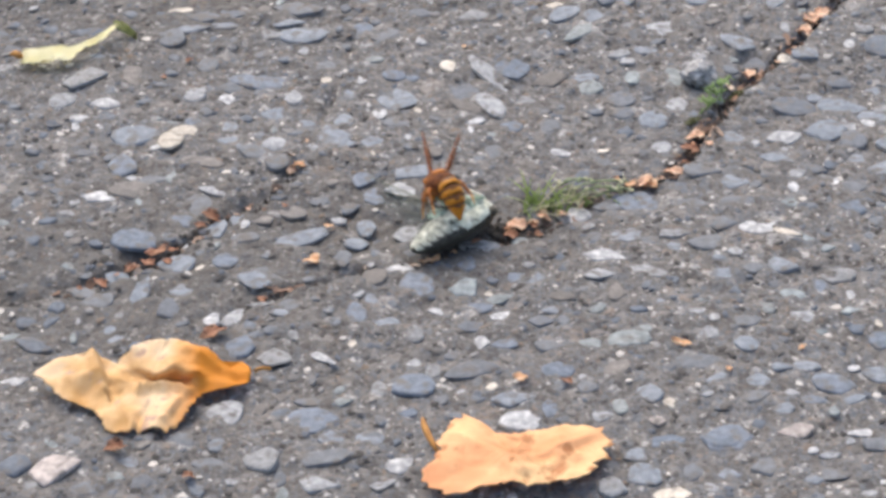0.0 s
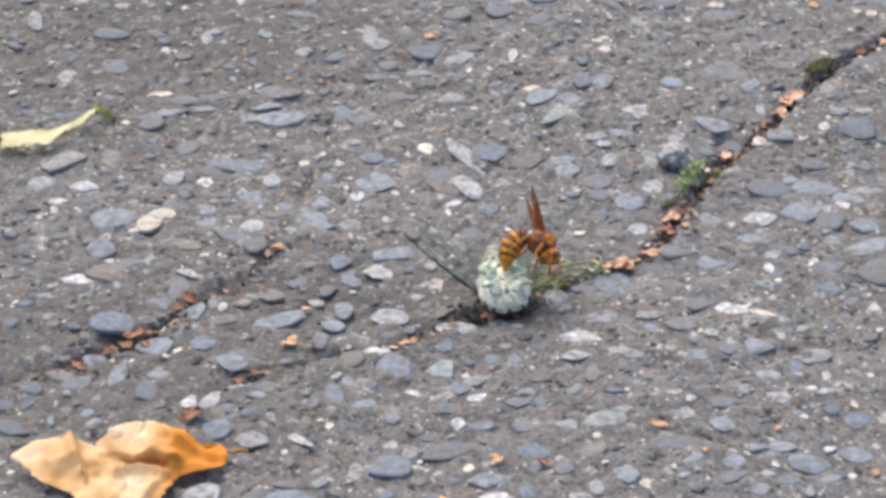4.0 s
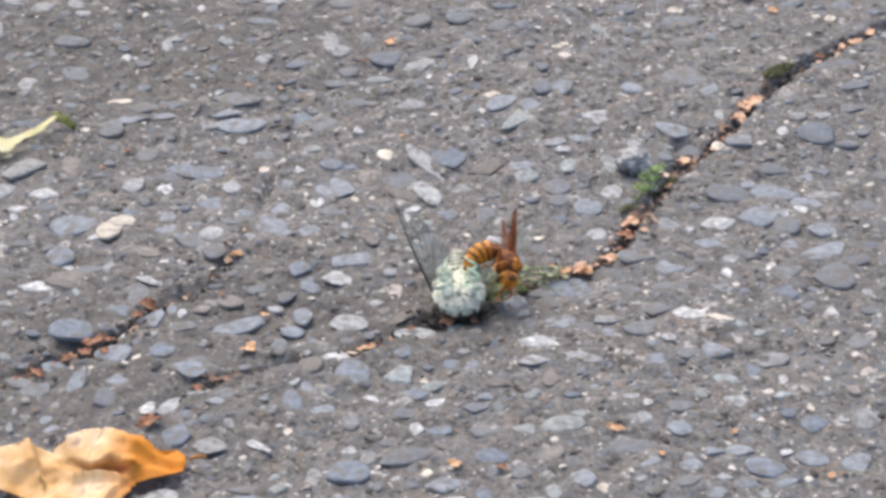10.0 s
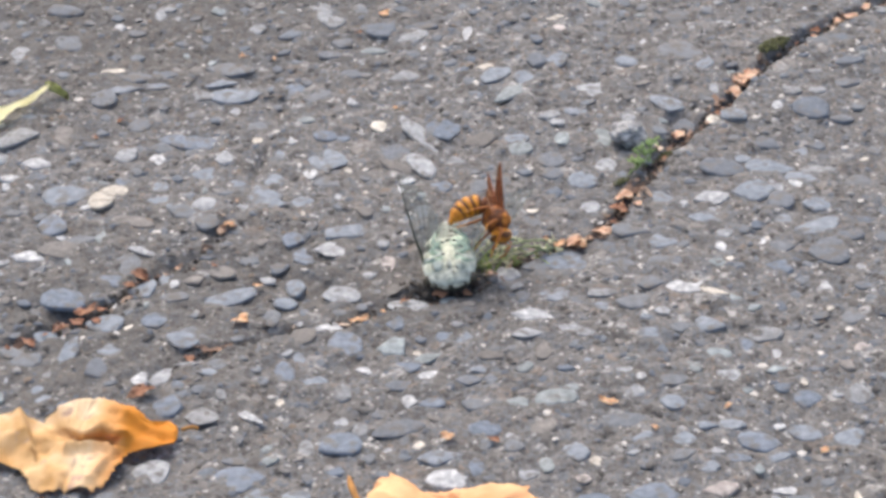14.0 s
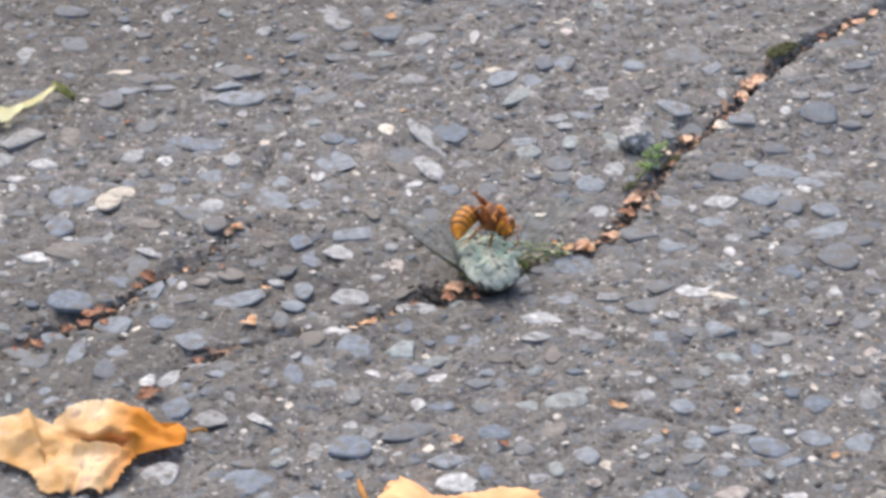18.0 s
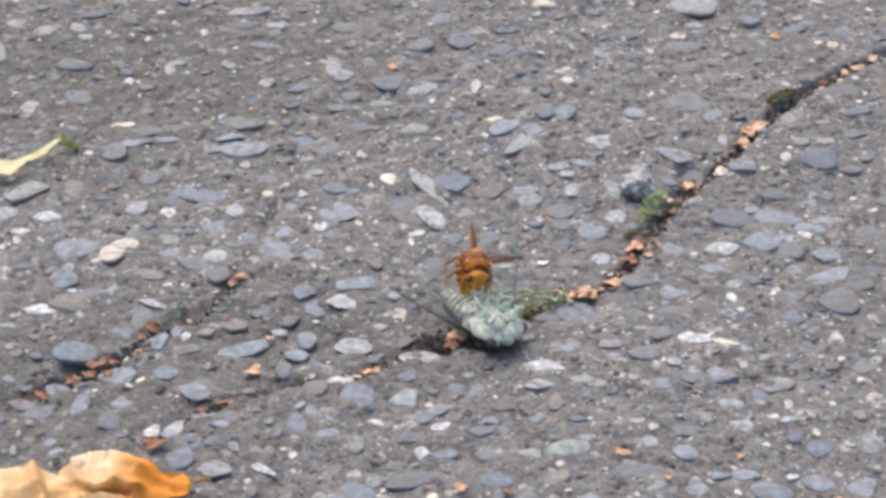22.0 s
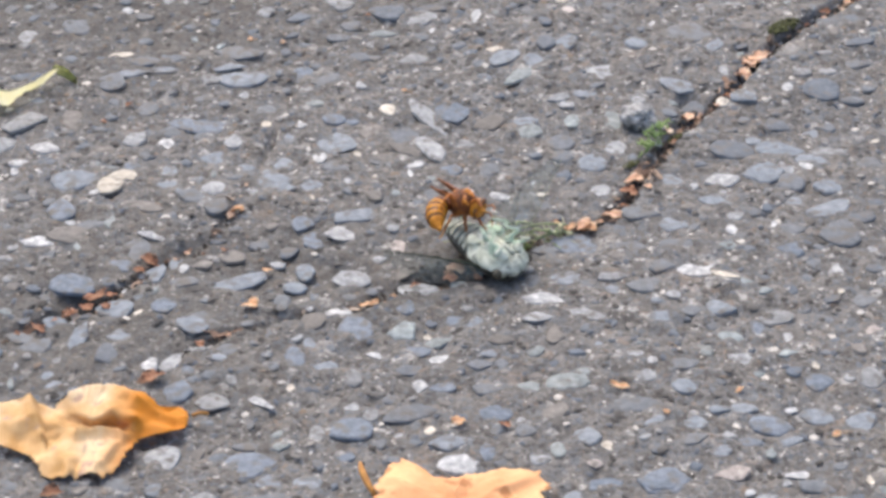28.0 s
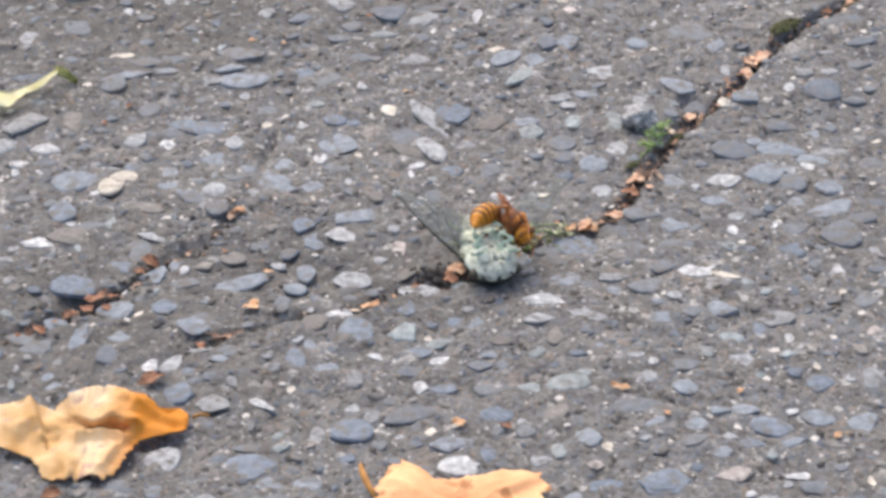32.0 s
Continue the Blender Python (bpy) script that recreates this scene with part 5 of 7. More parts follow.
    walk(cicada_wings["near"], [(t, pose(x * 1e-4, y * 1e-4, z * 1e-4, rx, ry, rz)) for t, x, y, z, rx, ry, rz in (
        (0, 77, -88, -5, 94, -30, 130), (0.25, 77, -88, -5, 10, -38, 167), (0.5, 77, -88, -5, -60, -11, -178), (0.67, 77, -88, -5, -8, -9, -179), (0.83, 77, -88, -5, 42, -6, -179), (1, 77, -88, -5, 93, -5, -176),
        (1.17, 77, -88, -5, 45, -4, 177), (1.33, 77, -88, -5, -3, -9, 172), (1.5, 77, -88, -5, -52, -16, 172), (1.67, 77, -88, -5, -7, 3, 179), (1.83, 77, -88, -5, 42, 10, -162), (2, 77, -88, -5, 90, 1, -144),
        (2.13, 77, -88, -5, 39, 0, -151), (2.27, 77, -88, -5, -12, -6, -155), (2.4, 77, -88, -5, -63, -12, -153), (2.7, 77, -88, -5, -55, -30, -141), (3, 77, -88, -5, -62, -32, -121), (3.25, 77, -88, -5, -54, -34, -139),
        (3.5, 77, -88, -5, -47, -35, -132), (3.75, 77, -88, -5, -37, -38, -138), (4, 77, -88, -5, -55, -34, -121), (4.25, 77, -88, -5, -41, -33, -137), (4.5, 77, -88, -5, -47, -48, -139), (4.75, 77, -88, -5, -59, -37, -131),
        (5, 77, -88, -5, -53, -34, -141), (5.25, 77, -88, -5, -19, -34, -163), (5.5, 77, -88, -5, -37, -37, -147), (5.75, 77, -88, -5, -46, -25, -126), (6, 77, -88, -5, -62, -22, -115), (6.25, 77, -88, -5, -71, -19, -110),
        (6.5, 77, -88, -5, -49, -17, -127), (6.75, 77, -88, -5, -56, -38, -124), (7, 77, -88, -5, -40, -34, -144), (7.25, 77, -88, -5, -49, -36, -132), (7.5, 77, -88, -5, -37, -24, -142), (7.75, 77, -88, -5, -48, -43, -142),
        (8, 77, -88, -5, -35, -43, -145), (8.25, 77, -88, -5, -32, -51, -139), (8.5, 77, -88, -5, -37, -51, -134), (8.75, 77, -88, -5, -51, -49, -140), (9, 77, -88, -5, -36, -44, -147), (9.25, 77, -88, -5, -20, -37, -155),
        (9.5, 77, -88, -5, -39, -38, -138), (9.75, 77, -88, -5, -31, -41, -141), (10, 77, -88, -5, -33, -51, -144), (10.25, 77, -88, -5, -40, -59, -142), (10.5, 77, -88, -5, -13, -63, -159), (10.75, 77, -88, -5, -54, -55, -128),
        (11, 77, -88, -5, -31, -57, -146), (11.25, 77, -88, -5, -37, -47, -153), (11.5, 77, -88, -5, -35, -65, -130), (11.75, 77, -88, -5, -41, -60, -149), (12, 77, -88, -5, -37, -60, -142), (12.25, 77, -88, -5, -44, -50, -129),
        (12.5, 77, -88, -5, -36, -47, -140), (12.75, 77, -88, -5, -39, -59, -142), (13, 77, -88, -5, -36, -51, -143), (13.25, 77, -88, -5, -35, -63, -153), (13.5, 77, -88, -5, -19, -55, -147), (13.75, 77, -88, -5, -18, -59, -159),
        (14, 77, -88, -5, -23, -62, -155), (14.25, 77, -88, -5, -40, -62, -142), (14.5, 77, -88, -5, -34, -41, -142), (14.75, 77, -88, -5, -43, -40, -137), (15, 77, -88, -5, -25, -31, -146), (15.25, 77, -88, -5, -33, -19, -144),
        (15.5, 77, -88, -5, -29, -21, -140), (15.75, 77, -88, -5, -42, -36, -152), (16, 77, -88, -5, -36, -17, -145), (16.25, 77, -88, -5, -41, -20, -151), (16.5, 77, -88, -5, -41, -18, -144), (16.67, 77, -88, -5, 9, -11, -138),
        (16.83, 77, -88, -5, 58, -11, -130), (17, 77, -88, -5, 108, -17, -124), (17.33, 77, -88, -5, 59, -11, -133), (17.67, 77, -88, -5, 11, -13, -144), (18, 77, -88, -5, -38, -22, -150), (18.33, 77, -88, -5, 12, -18, -155),
        (18.67, 77, -88, -5, 60, -11, -156), (19, 77, -88, -5, 108, -6, -151), (19.33, 77, -88, -5, 56, -9, -155), (19.67, 77, -88, -5, 3, -13, -155), (20, 77, -88, -5, -51, -16, -152), (20.25, 77, -88, -5, -56, -26, -148),
        (20.5, 77, -88, -5, -47, -11, -151), (20.75, 77, -88, -5, -70, -9, -150), (21, 77, -88, -5, -61, -14, -151), (21.25, 77, -88, -5, -48, -22, -151), (21.5, 77, -88, -5, -52, -7, -159), (21.75, 77, -88, -5, -46, -27, -155),
        (22, 77, -88, -5, -50, -16, -156), (22.25, 77, -88, -5, -61, -27, -156), (22.5, 77, -88, -5, -63, -27, -144), (22.75, 77, -88, -5, -54, -20, -161), (23, 77, -88, -5, -67, -16, -146), (23.33, 77, -88, -5, -10, -21, -154),
        (23.67, 77, -88, -5, 48, -16, -162), (24, 77, -88, -5, 103, -8, -163), (24.33, 77, -88, -5, 50, -13, -162), (24.67, 77, -88, -5, -4, -15, -158), (25, 77, -88, -5, -58, -13, -153), (25.25, 77, -88, -5, -42, -16, -170),
        (25.5, 77, -88, -5, -57, -24, -156), (25.75, 77, -88, -5, -62, -13, -163), (26, 77, -88, -5, -52, -20, -158), (26.17, 77, -88, -5, 1, -16, -158), (26.33, 77, -88, -5, 54, -14, -155), (26.5, 77, -88, -5, 106, -15, -151),
        (26.75, 77, -88, -5, 97, -7, -153), (27, 77, -88, -5, 114, -21, -139), (27.25, 77, -88, -5, 112, -16, -143), (27.5, 77, -88, -5, 107, -4, -154), (27.75, 77, -88, -5, 115, -12, -153), (28, 77, -88, -5, 111, -7, -134),
        (28.25, 77, -88, -5, 100, -3, -132), (28.5, 77, -88, -5, 116, -7, -141), (28.75, 77, -88, -5, 107, 2, -138), (29, 77, -88, -5, 107, -2, -137), (29.33, 77, -88, -5, 55, -3, -146), (29.67, 77, -88, -5, 3, -9, -151),
        (30, 77, -88, -5, -49, -18, -148), (30.25, 77, -88, -5, -49, -4, -152), (30.5, 77, -88, -5, -36, -10, -173), (30.75, 77, -88, -5, -32, -1, -161), (31, 77, -88, -5, -35, -9, -168), (31.25, 77, -88, -5, -48, -9, -164),
        (31.5, 77, -88, -5, -31, -24, -161), (31.75, 77, -88, -5, -48, -19, -140), (32, 77, -88, -5, -54, -33, -134),
    )])
    walk(cicada_wings["far"], [(t, pose(x * 1e-4, y * 1e-4, z * 1e-4, rx, ry, rz)) for t, x, y, z, rx, ry, rz in (
        (0, 77, 88, -5, 71, -25, 100), (0.25, 77, 88, -5, 62, -14, 147), (0.5, 77, 88, -5, 63, 0, -170), (0.75, 77, 88, -5, 70, -19, -179), (1, 77, 88, -5, 58, -20, 173), (1.25, 77, 88, -5, 105, -55, 155),
        (1.5, 77, 88, -5, -163, -54, 88), (1.75, 77, 88, -5, 165, -55, 138), (2, 77, 88, -5, 146, -50, 171), (2.2, 77, 88, -5, 171, -57, 142), (2.4, 77, 88, -5, -172, -54, 122), (2.7, 77, 88, -5, -142, -38, 104),
        (3, 77, 88, -5, -143, -36, 119), (3.25, 77, 88, -5, -140, -47, 130), (3.5, 77, 88, -5, -148, -33, 131), (3.75, 77, 88, -5, -149, -38, 139), (4, 77, 88, -5, -143, -44, 128), (4.25, 77, 88, -5, -143, -31, 139),
        (4.5, 77, 88, -5, -149, -41, 125), (4.75, 77, 88, -5, -148, -32, 120), (5, 77, 88, -5, -157, -37, 136), (5.25, 77, 88, -5, -134, -33, 116), (5.5, 77, 88, -5, -152, -28, 131), (5.75, 77, 88, -5, -146, -31, 117),
        (6, 77, 88, -5, -146, -33, 126), (6.25, 77, 88, -5, -155, -22, 121), (6.5, 77, 88, -5, -159, -40, 133), (6.75, 77, 88, -5, -148, -29, 127), (7, 77, 88, -5, -151, -35, 130), (7.25, 77, 88, -5, -162, -40, 135),
        (7.5, 77, 88, -5, -138, -31, 127), (7.75, 77, 88, -5, -158, -32, 133), (8, 77, 88, -5, -145, -26, 128), (8.25, 77, 88, -5, -145, -16, 133), (8.5, 77, 88, -5, -145, -31, 137), (8.75, 77, 88, -5, -151, -22, 141),
        (9, 77, 88, -5, -148, -24, 126), (9.25, 77, 88, -5, -162, -31, 135), (9.5, 77, 88, -5, -155, -11, 129), (9.75, 77, 88, -5, -152, -30, 128), (10, 77, 88, -5, -148, -22, 135), (10.25, 77, 88, -5, -151, -36, 130),
        (10.5, 77, 88, -5, -165, -37, 148), (10.75, 77, 88, -5, -151, -51, 153), (11, 77, 88, -5, -155, -42, 151), (11.25, 77, 88, -5, -145, -37, 153), (11.5, 77, 88, -5, -138, -43, 141), (11.75, 77, 88, -5, -154, -39, 139),
        (12, 77, 88, -5, -143, -32, 129), (12.25, 77, 88, -5, -133, -41, 125), (12.5, 77, 88, -5, -158, -20, 133), (12.75, 77, 88, -5, -151, -20, 137), (13, 77, 88, -5, -146, -22, 125), (13.25, 77, 88, -5, -140, -25, 122),
        (13.5, 77, 88, -5, -152, -31, 130), (13.75, 77, 88, -5, -130, -18, 122), (14, 77, 88, -5, -141, -27, 132), (14.25, 77, 88, -5, -148, -15, 116), (14.5, 77, 88, -5, -138, -13, 113), (14.75, 77, 88, -5, -150, -14, 120),
        (15, 77, 88, -5, -134, -24, 113), (15.25, 77, 88, -5, -138, -15, 116), (15.5, 77, 88, -5, -135, -12, 100), (15.75, 77, 88, -5, -130, -24, 95), (16, 77, 88, -5, -142, -16, 100), (16.25, 77, 88, -5, -139, -15, 99),
        (16.5, 77, 88, -5, -143, -21, 100), (16.75, 77, 88, -5, -135, -29, 91), (17, 77, 88, -5, -143, -29, 102), (17.25, 77, 88, -5, -144, -18, 96), (17.5, 77, 88, -5, -140, -32, 104), (17.75, 77, 88, -5, -146, -17, 96),
        (18, 77, 88, -5, -141, -23, 99), (18.25, 77, 88, -5, -135, -35, 100), (18.5, 77, 88, -5, -134, -25, 102), (18.75, 77, 88, -5, -158, -30, 117), (19, 77, 88, -5, -149, -39, 102), (19.25, 77, 88, -5, -141, -53, 104),
        (19.5, 77, 88, -5, -138, -53, 93), (19.75, 77, 88, -5, -133, -46, 88), (20, 77, 88, -5, -143, -55, 98), (20.25, 77, 88, -5, -132, -52, 79), (20.5, 77, 88, -5, -174, -50, 118), (20.75, 77, 88, -5, -129, -55, 82),
        (21, 77, 88, -5, -154, -61, 103), (21.25, 77, 88, -5, -141, -60, 95), (21.5, 77, 88, -5, -149, -60, 103), (21.75, 77, 88, -5, -145, -62, 107), (22, 77, 88, -5, 180, -67, 135), (22.25, 77, 88, -5, 154, -70, 159),
        (22.5, 77, 88, -5, -170, -55, 111), (22.75, 77, 88, -5, -174, -59, 137), (23, 77, 88, -5, -168, -68, 118), (23.25, 77, 88, -5, -170, -79, 130), (23.5, 77, 88, -5, -150, -59, 107), (23.75, 77, 88, -5, -158, -69, 112),
        (24, 77, 88, -5, 171, -72, 135), (24.25, 77, 88, -5, 119, -75, -178), (24.5, 77, 88, -5, 168, -63, 130), (24.75, 77, 88, -5, -150, -69, 108), (25, 77, 88, -5, -179, -71, 129), (25.25, 77, 88, -5, -145, -80, 96),
        (25.5, 77, 88, -5, 173, -67, 132), (25.75, 77, 88, -5, 170, -63, 146), (26, 77, 88, -5, -175, -69, 125), (26.25, 77, 88, -5, -156, -69, 103), (26.5, 77, 88, -5, -156, -58, 103), (26.75, 77, 88, -5, -157, -57, 114),
        (27, 77, 88, -5, -171, -59, 120), (27.25, 77, 88, -5, -152, -54, 91), (27.5, 77, 88, -5, -160, -57, 100), (27.75, 77, 88, -5, -166, -58, 113), (28, 77, 88, -5, -148, -51, 98), (28.25, 77, 88, -5, -145, -49, 85),
        (28.5, 77, 88, -5, -158, -47, 118), (28.75, 77, 88, -5, -157, -56, 98), (29, 77, 88, -5, -150, -43, 101), (29.25, 77, 88, -5, -147, -42, 89), (29.5, 77, 88, -5, -143, -48, 90), (29.75, 77, 88, -5, -157, -51, 120),
        (30, 77, 88, -5, -149, -55, 111), (30.25, 77, 88, -5, -164, -54, 128), (30.5, 77, 88, -5, -152, -49, 114), (30.75, 77, 88, -5, -143, -55, 88), (31, 77, 88, -5, -141, -51, 93), (31.25, 77, 88, -5, -142, -45, 95),
        (31.5, 77, 88, -5, -148, -47, 107), (31.75, 77, 88, -5, -146, -34, 106), (32, 77, 88, -5, -152, -31, 125),
    )])
    walk(cicada_wings["near_hind"], [(t, pose(x * 1e-4, y * 1e-4, z * 1e-4, rx, ry, rz)) for t, x, y, z, rx, ry, rz in (
        (0, 35, -84, -8, 94, -11, 132), (0.25, 35, -84, -8, 23, -33, 144), (0.5, 35, -84, -8, -56, -27, 171), (0.67, 35, -84, -8, -5, -11, 161), (0.83, 35, -84, -8, 42, 7, 167), (1, 35, -84, -8, 93, 14, -175),
        (1.17, 35, -84, -8, 44, 9, 163), (1.33, 35, -84, -8, 0, -10, 152), (1.5, 35, -84, -8, -47, -31, 158), (1.67, 35, -84, -8, -7, 0, 160), (1.83, 35, -84, -8, 37, 22, -178), (2, 35, -84, -8, 90, 20, -144),
        (2.13, 35, -84, -8, 37, 12, -167), (2.27, 35, -84, -8, -10, -9, -175), (2.4, 35, -84, -8, -60, -29, -163), (2.7, 35, -84, -8, -46, -45, -156), (3, 35, -84, -8, -53, -48, -134), (3.25, 35, -84, -8, -48, -45, -151),
        (3.5, 35, -84, -8, -34, -48, -151), (3.75, 35, -84, -8, -34, -59, -152), (4, 35, -84, -8, -36, -59, -153), (4.25, 35, -84, -8, -29, -56, -146), (4.5, 35, -84, -8, -24, -55, -154), (4.75, 35, -84, -8, -31, -49, -167),
        (5, 35, -84, -8, -23, -50, -160), (5.25, 35, -84, -8, -20, -50, -167), (5.5, 35, -84, -8, -22, -47, -170), (5.75, 35, -84, -8, -43, -42, -154), (6, 35, -84, -8, -56, -38, -126), (6.25, 35, -84, -8, -56, -56, -130),
        (6.5, 35, -84, -8, -21, -45, -160), (6.75, 35, -84, -8, -25, -32, -152), (7, 35, -84, -8, -27, -45, -164), (7.25, 35, -84, -8, -35, -44, -158), (7.5, 35, -84, -8, -19, -55, -177), (7.75, 35, -84, -8, -11, -50, -170),
        (8, 35, -84, -8, -16, -51, -171), (8.25, 35, -84, -8, 4, -43, 172), (8.5, 35, -84, -8, 1, -48, 174), (8.75, 35, -84, -8, -13, -53, -168), (9, 35, -84, -8, -17, -52, -173), (9.25, 35, -84, -8, -26, -56, -174),
        (9.5, 35, -84, -8, 7, -45, 172), (9.75, 35, -84, -8, -4, -55, 171), (10, 35, -84, -8, -7, -57, -176), (10.25, 35, -84, -8, -18, -49, -161), (10.5, 35, -84, -8, 10, -67, 177), (10.75, 35, -84, -8, 1, -54, -179),
        (11, 35, -84, -8, 1, -62, 177), (11.25, 35, -84, -8, 41, -69, 141), (11.5, 35, -84, -8, -20, -63, -173), (11.75, 35, -84, -8, -15, -53, -163), (12, 35, -84, -8, 0, -66, 178), (12.25, 35, -84, -8, -7, -65, -165),
        (12.5, 35, -84, -8, -7, -69, 171), (12.75, 35, -84, -8, 2, -71, 178), (13, 35, -84, -8, -11, -59, -174), (13.25, 35, -84, -8, -16, -64, -165), (13.5, 35, -84, -8, -24, -67, -159), (13.75, 35, -84, -8, 13, -63, 157),
        (14, 35, -84, -8, 16, -64, 162), (14.25, 35, -84, -8, -8, -55, -169), (14.5, 35, -84, -8, -16, -49, -167), (14.75, 35, -84, -8, -23, -50, -157), (15, 35, -84, -8, -7, -35, -170), (15.25, 35, -84, -8, -20, -37, -158),
        (15.5, 35, -84, -8, -35, -43, -145), (15.75, 35, -84, -8, -23, -29, -162), (16, 35, -84, -8, -19, -35, -168), (16.25, 35, -84, -8, -29, -29, -150), (16.5, 35, -84, -8, -34, -30, -160), (16.67, 35, -84, -8, 12, -8, -157),
        (16.83, 35, -84, -8, 59, 5, -140), (17, 35, -84, -8, 107, 1, -118), (17.33, 35, -84, -8, 60, 6, -142), (17.67, 35, -84, -8, 14, -8, -163), (18, 35, -84, -8, -30, -33, -168), (18.33, 35, -84, -8, 17, -13, -175),
        (18.67, 35, -84, -8, 61, 5, -165), (19, 35, -84, -8, 108, 12, -145), (19.33, 35, -84, -8, 56, 7, -166), (19.67, 35, -84, -8, 7, -11, -175), (20, 35, -84, -8, -45, -30, -166), (20.25, 35, -84, -8, -50, -25, -169),
        (20.5, 35, -84, -8, -46, -41, -169), (20.75, 35, -84, -8, -56, -23, -152), (21, 35, -84, -8, -57, -30, -162), (21.25, 35, -84, -8, -61, -25, -155), (21.5, 35, -84, -8, -58, -41, -160), (21.75, 35, -84, -8, -45, -30, 177),
        (22, 35, -84, -8, -44, -30, -171), (22.25, 35, -84, -8, -57, -30, -150), (22.5, 35, -84, -8, -66, -45, -158), (22.75, 35, -84, -8, -54, -39, -149), (23, 35, -84, -8, -63, -34, -155), (23.33, 35, -84, -8, -2, -22, -175),
        (23.67, 35, -84, -8, 50, -2, -175), (24, 35, -84, -8, 103, 11, -158), (24.33, 35, -84, -8, 51, 2, -174), (24.67, 35, -84, -8, 2, -15, -178), (25, 35, -84, -8, -53, -29, -165), (25.25, 35, -84, -8, -36, -39, -176),
        (25.5, 35, -84, -8, -48, -20, -170), (25.75, 35, -84, -8, -38, -23, -173), (26, 35, -84, -8, -45, -34, -172), (26.17, 35, -84, -8, 7, -15, -178), (26.33, 35, -84, -8, 55, 2, -166), (26.5, 35, -84, -8, 106, 4, -146),
        (26.75, 35, -84, -8, 107, 9, -135), (27, 35, -84, -8, 99, 16, -141), (27.25, 35, -84, -8, 116, 18, -137), (27.5, 35, -84, -8, 96, 16, -134), (27.75, 35, -84, -8, 112, 17, -130), (28, 35, -84, -8, 107, 7, -144),
        (28.25, 35, -84, -8, 110, 8, -147), (28.5, 35, -84, -8, 100, 5, -131), (28.75, 35, -84, -8, 99, 16, -142), (29, 35, -84, -8, 108, 16, -131), (29.33, 35, -84, -8, 54, 13, -157), (29.67, 35, -84, -8, 6, -8, -170),
        (30, 35, -84, -8, -43, -32, -163), (30.25, 35, -84, -8, -50, -38, -160), (30.5, 35, -84, -8, -44, -21, -174), (30.75, 35, -84, -8, -38, -14, -176), (31, 35, -84, -8, -30, -20, 175), (31.25, 35, -84, -8, -29, -24, 178),
        (31.5, 35, -84, -8, -34, -40, -167), (31.75, 35, -84, -8, -49, -36, -148), (32, 35, -84, -8, -42, -48, -151),
    )])
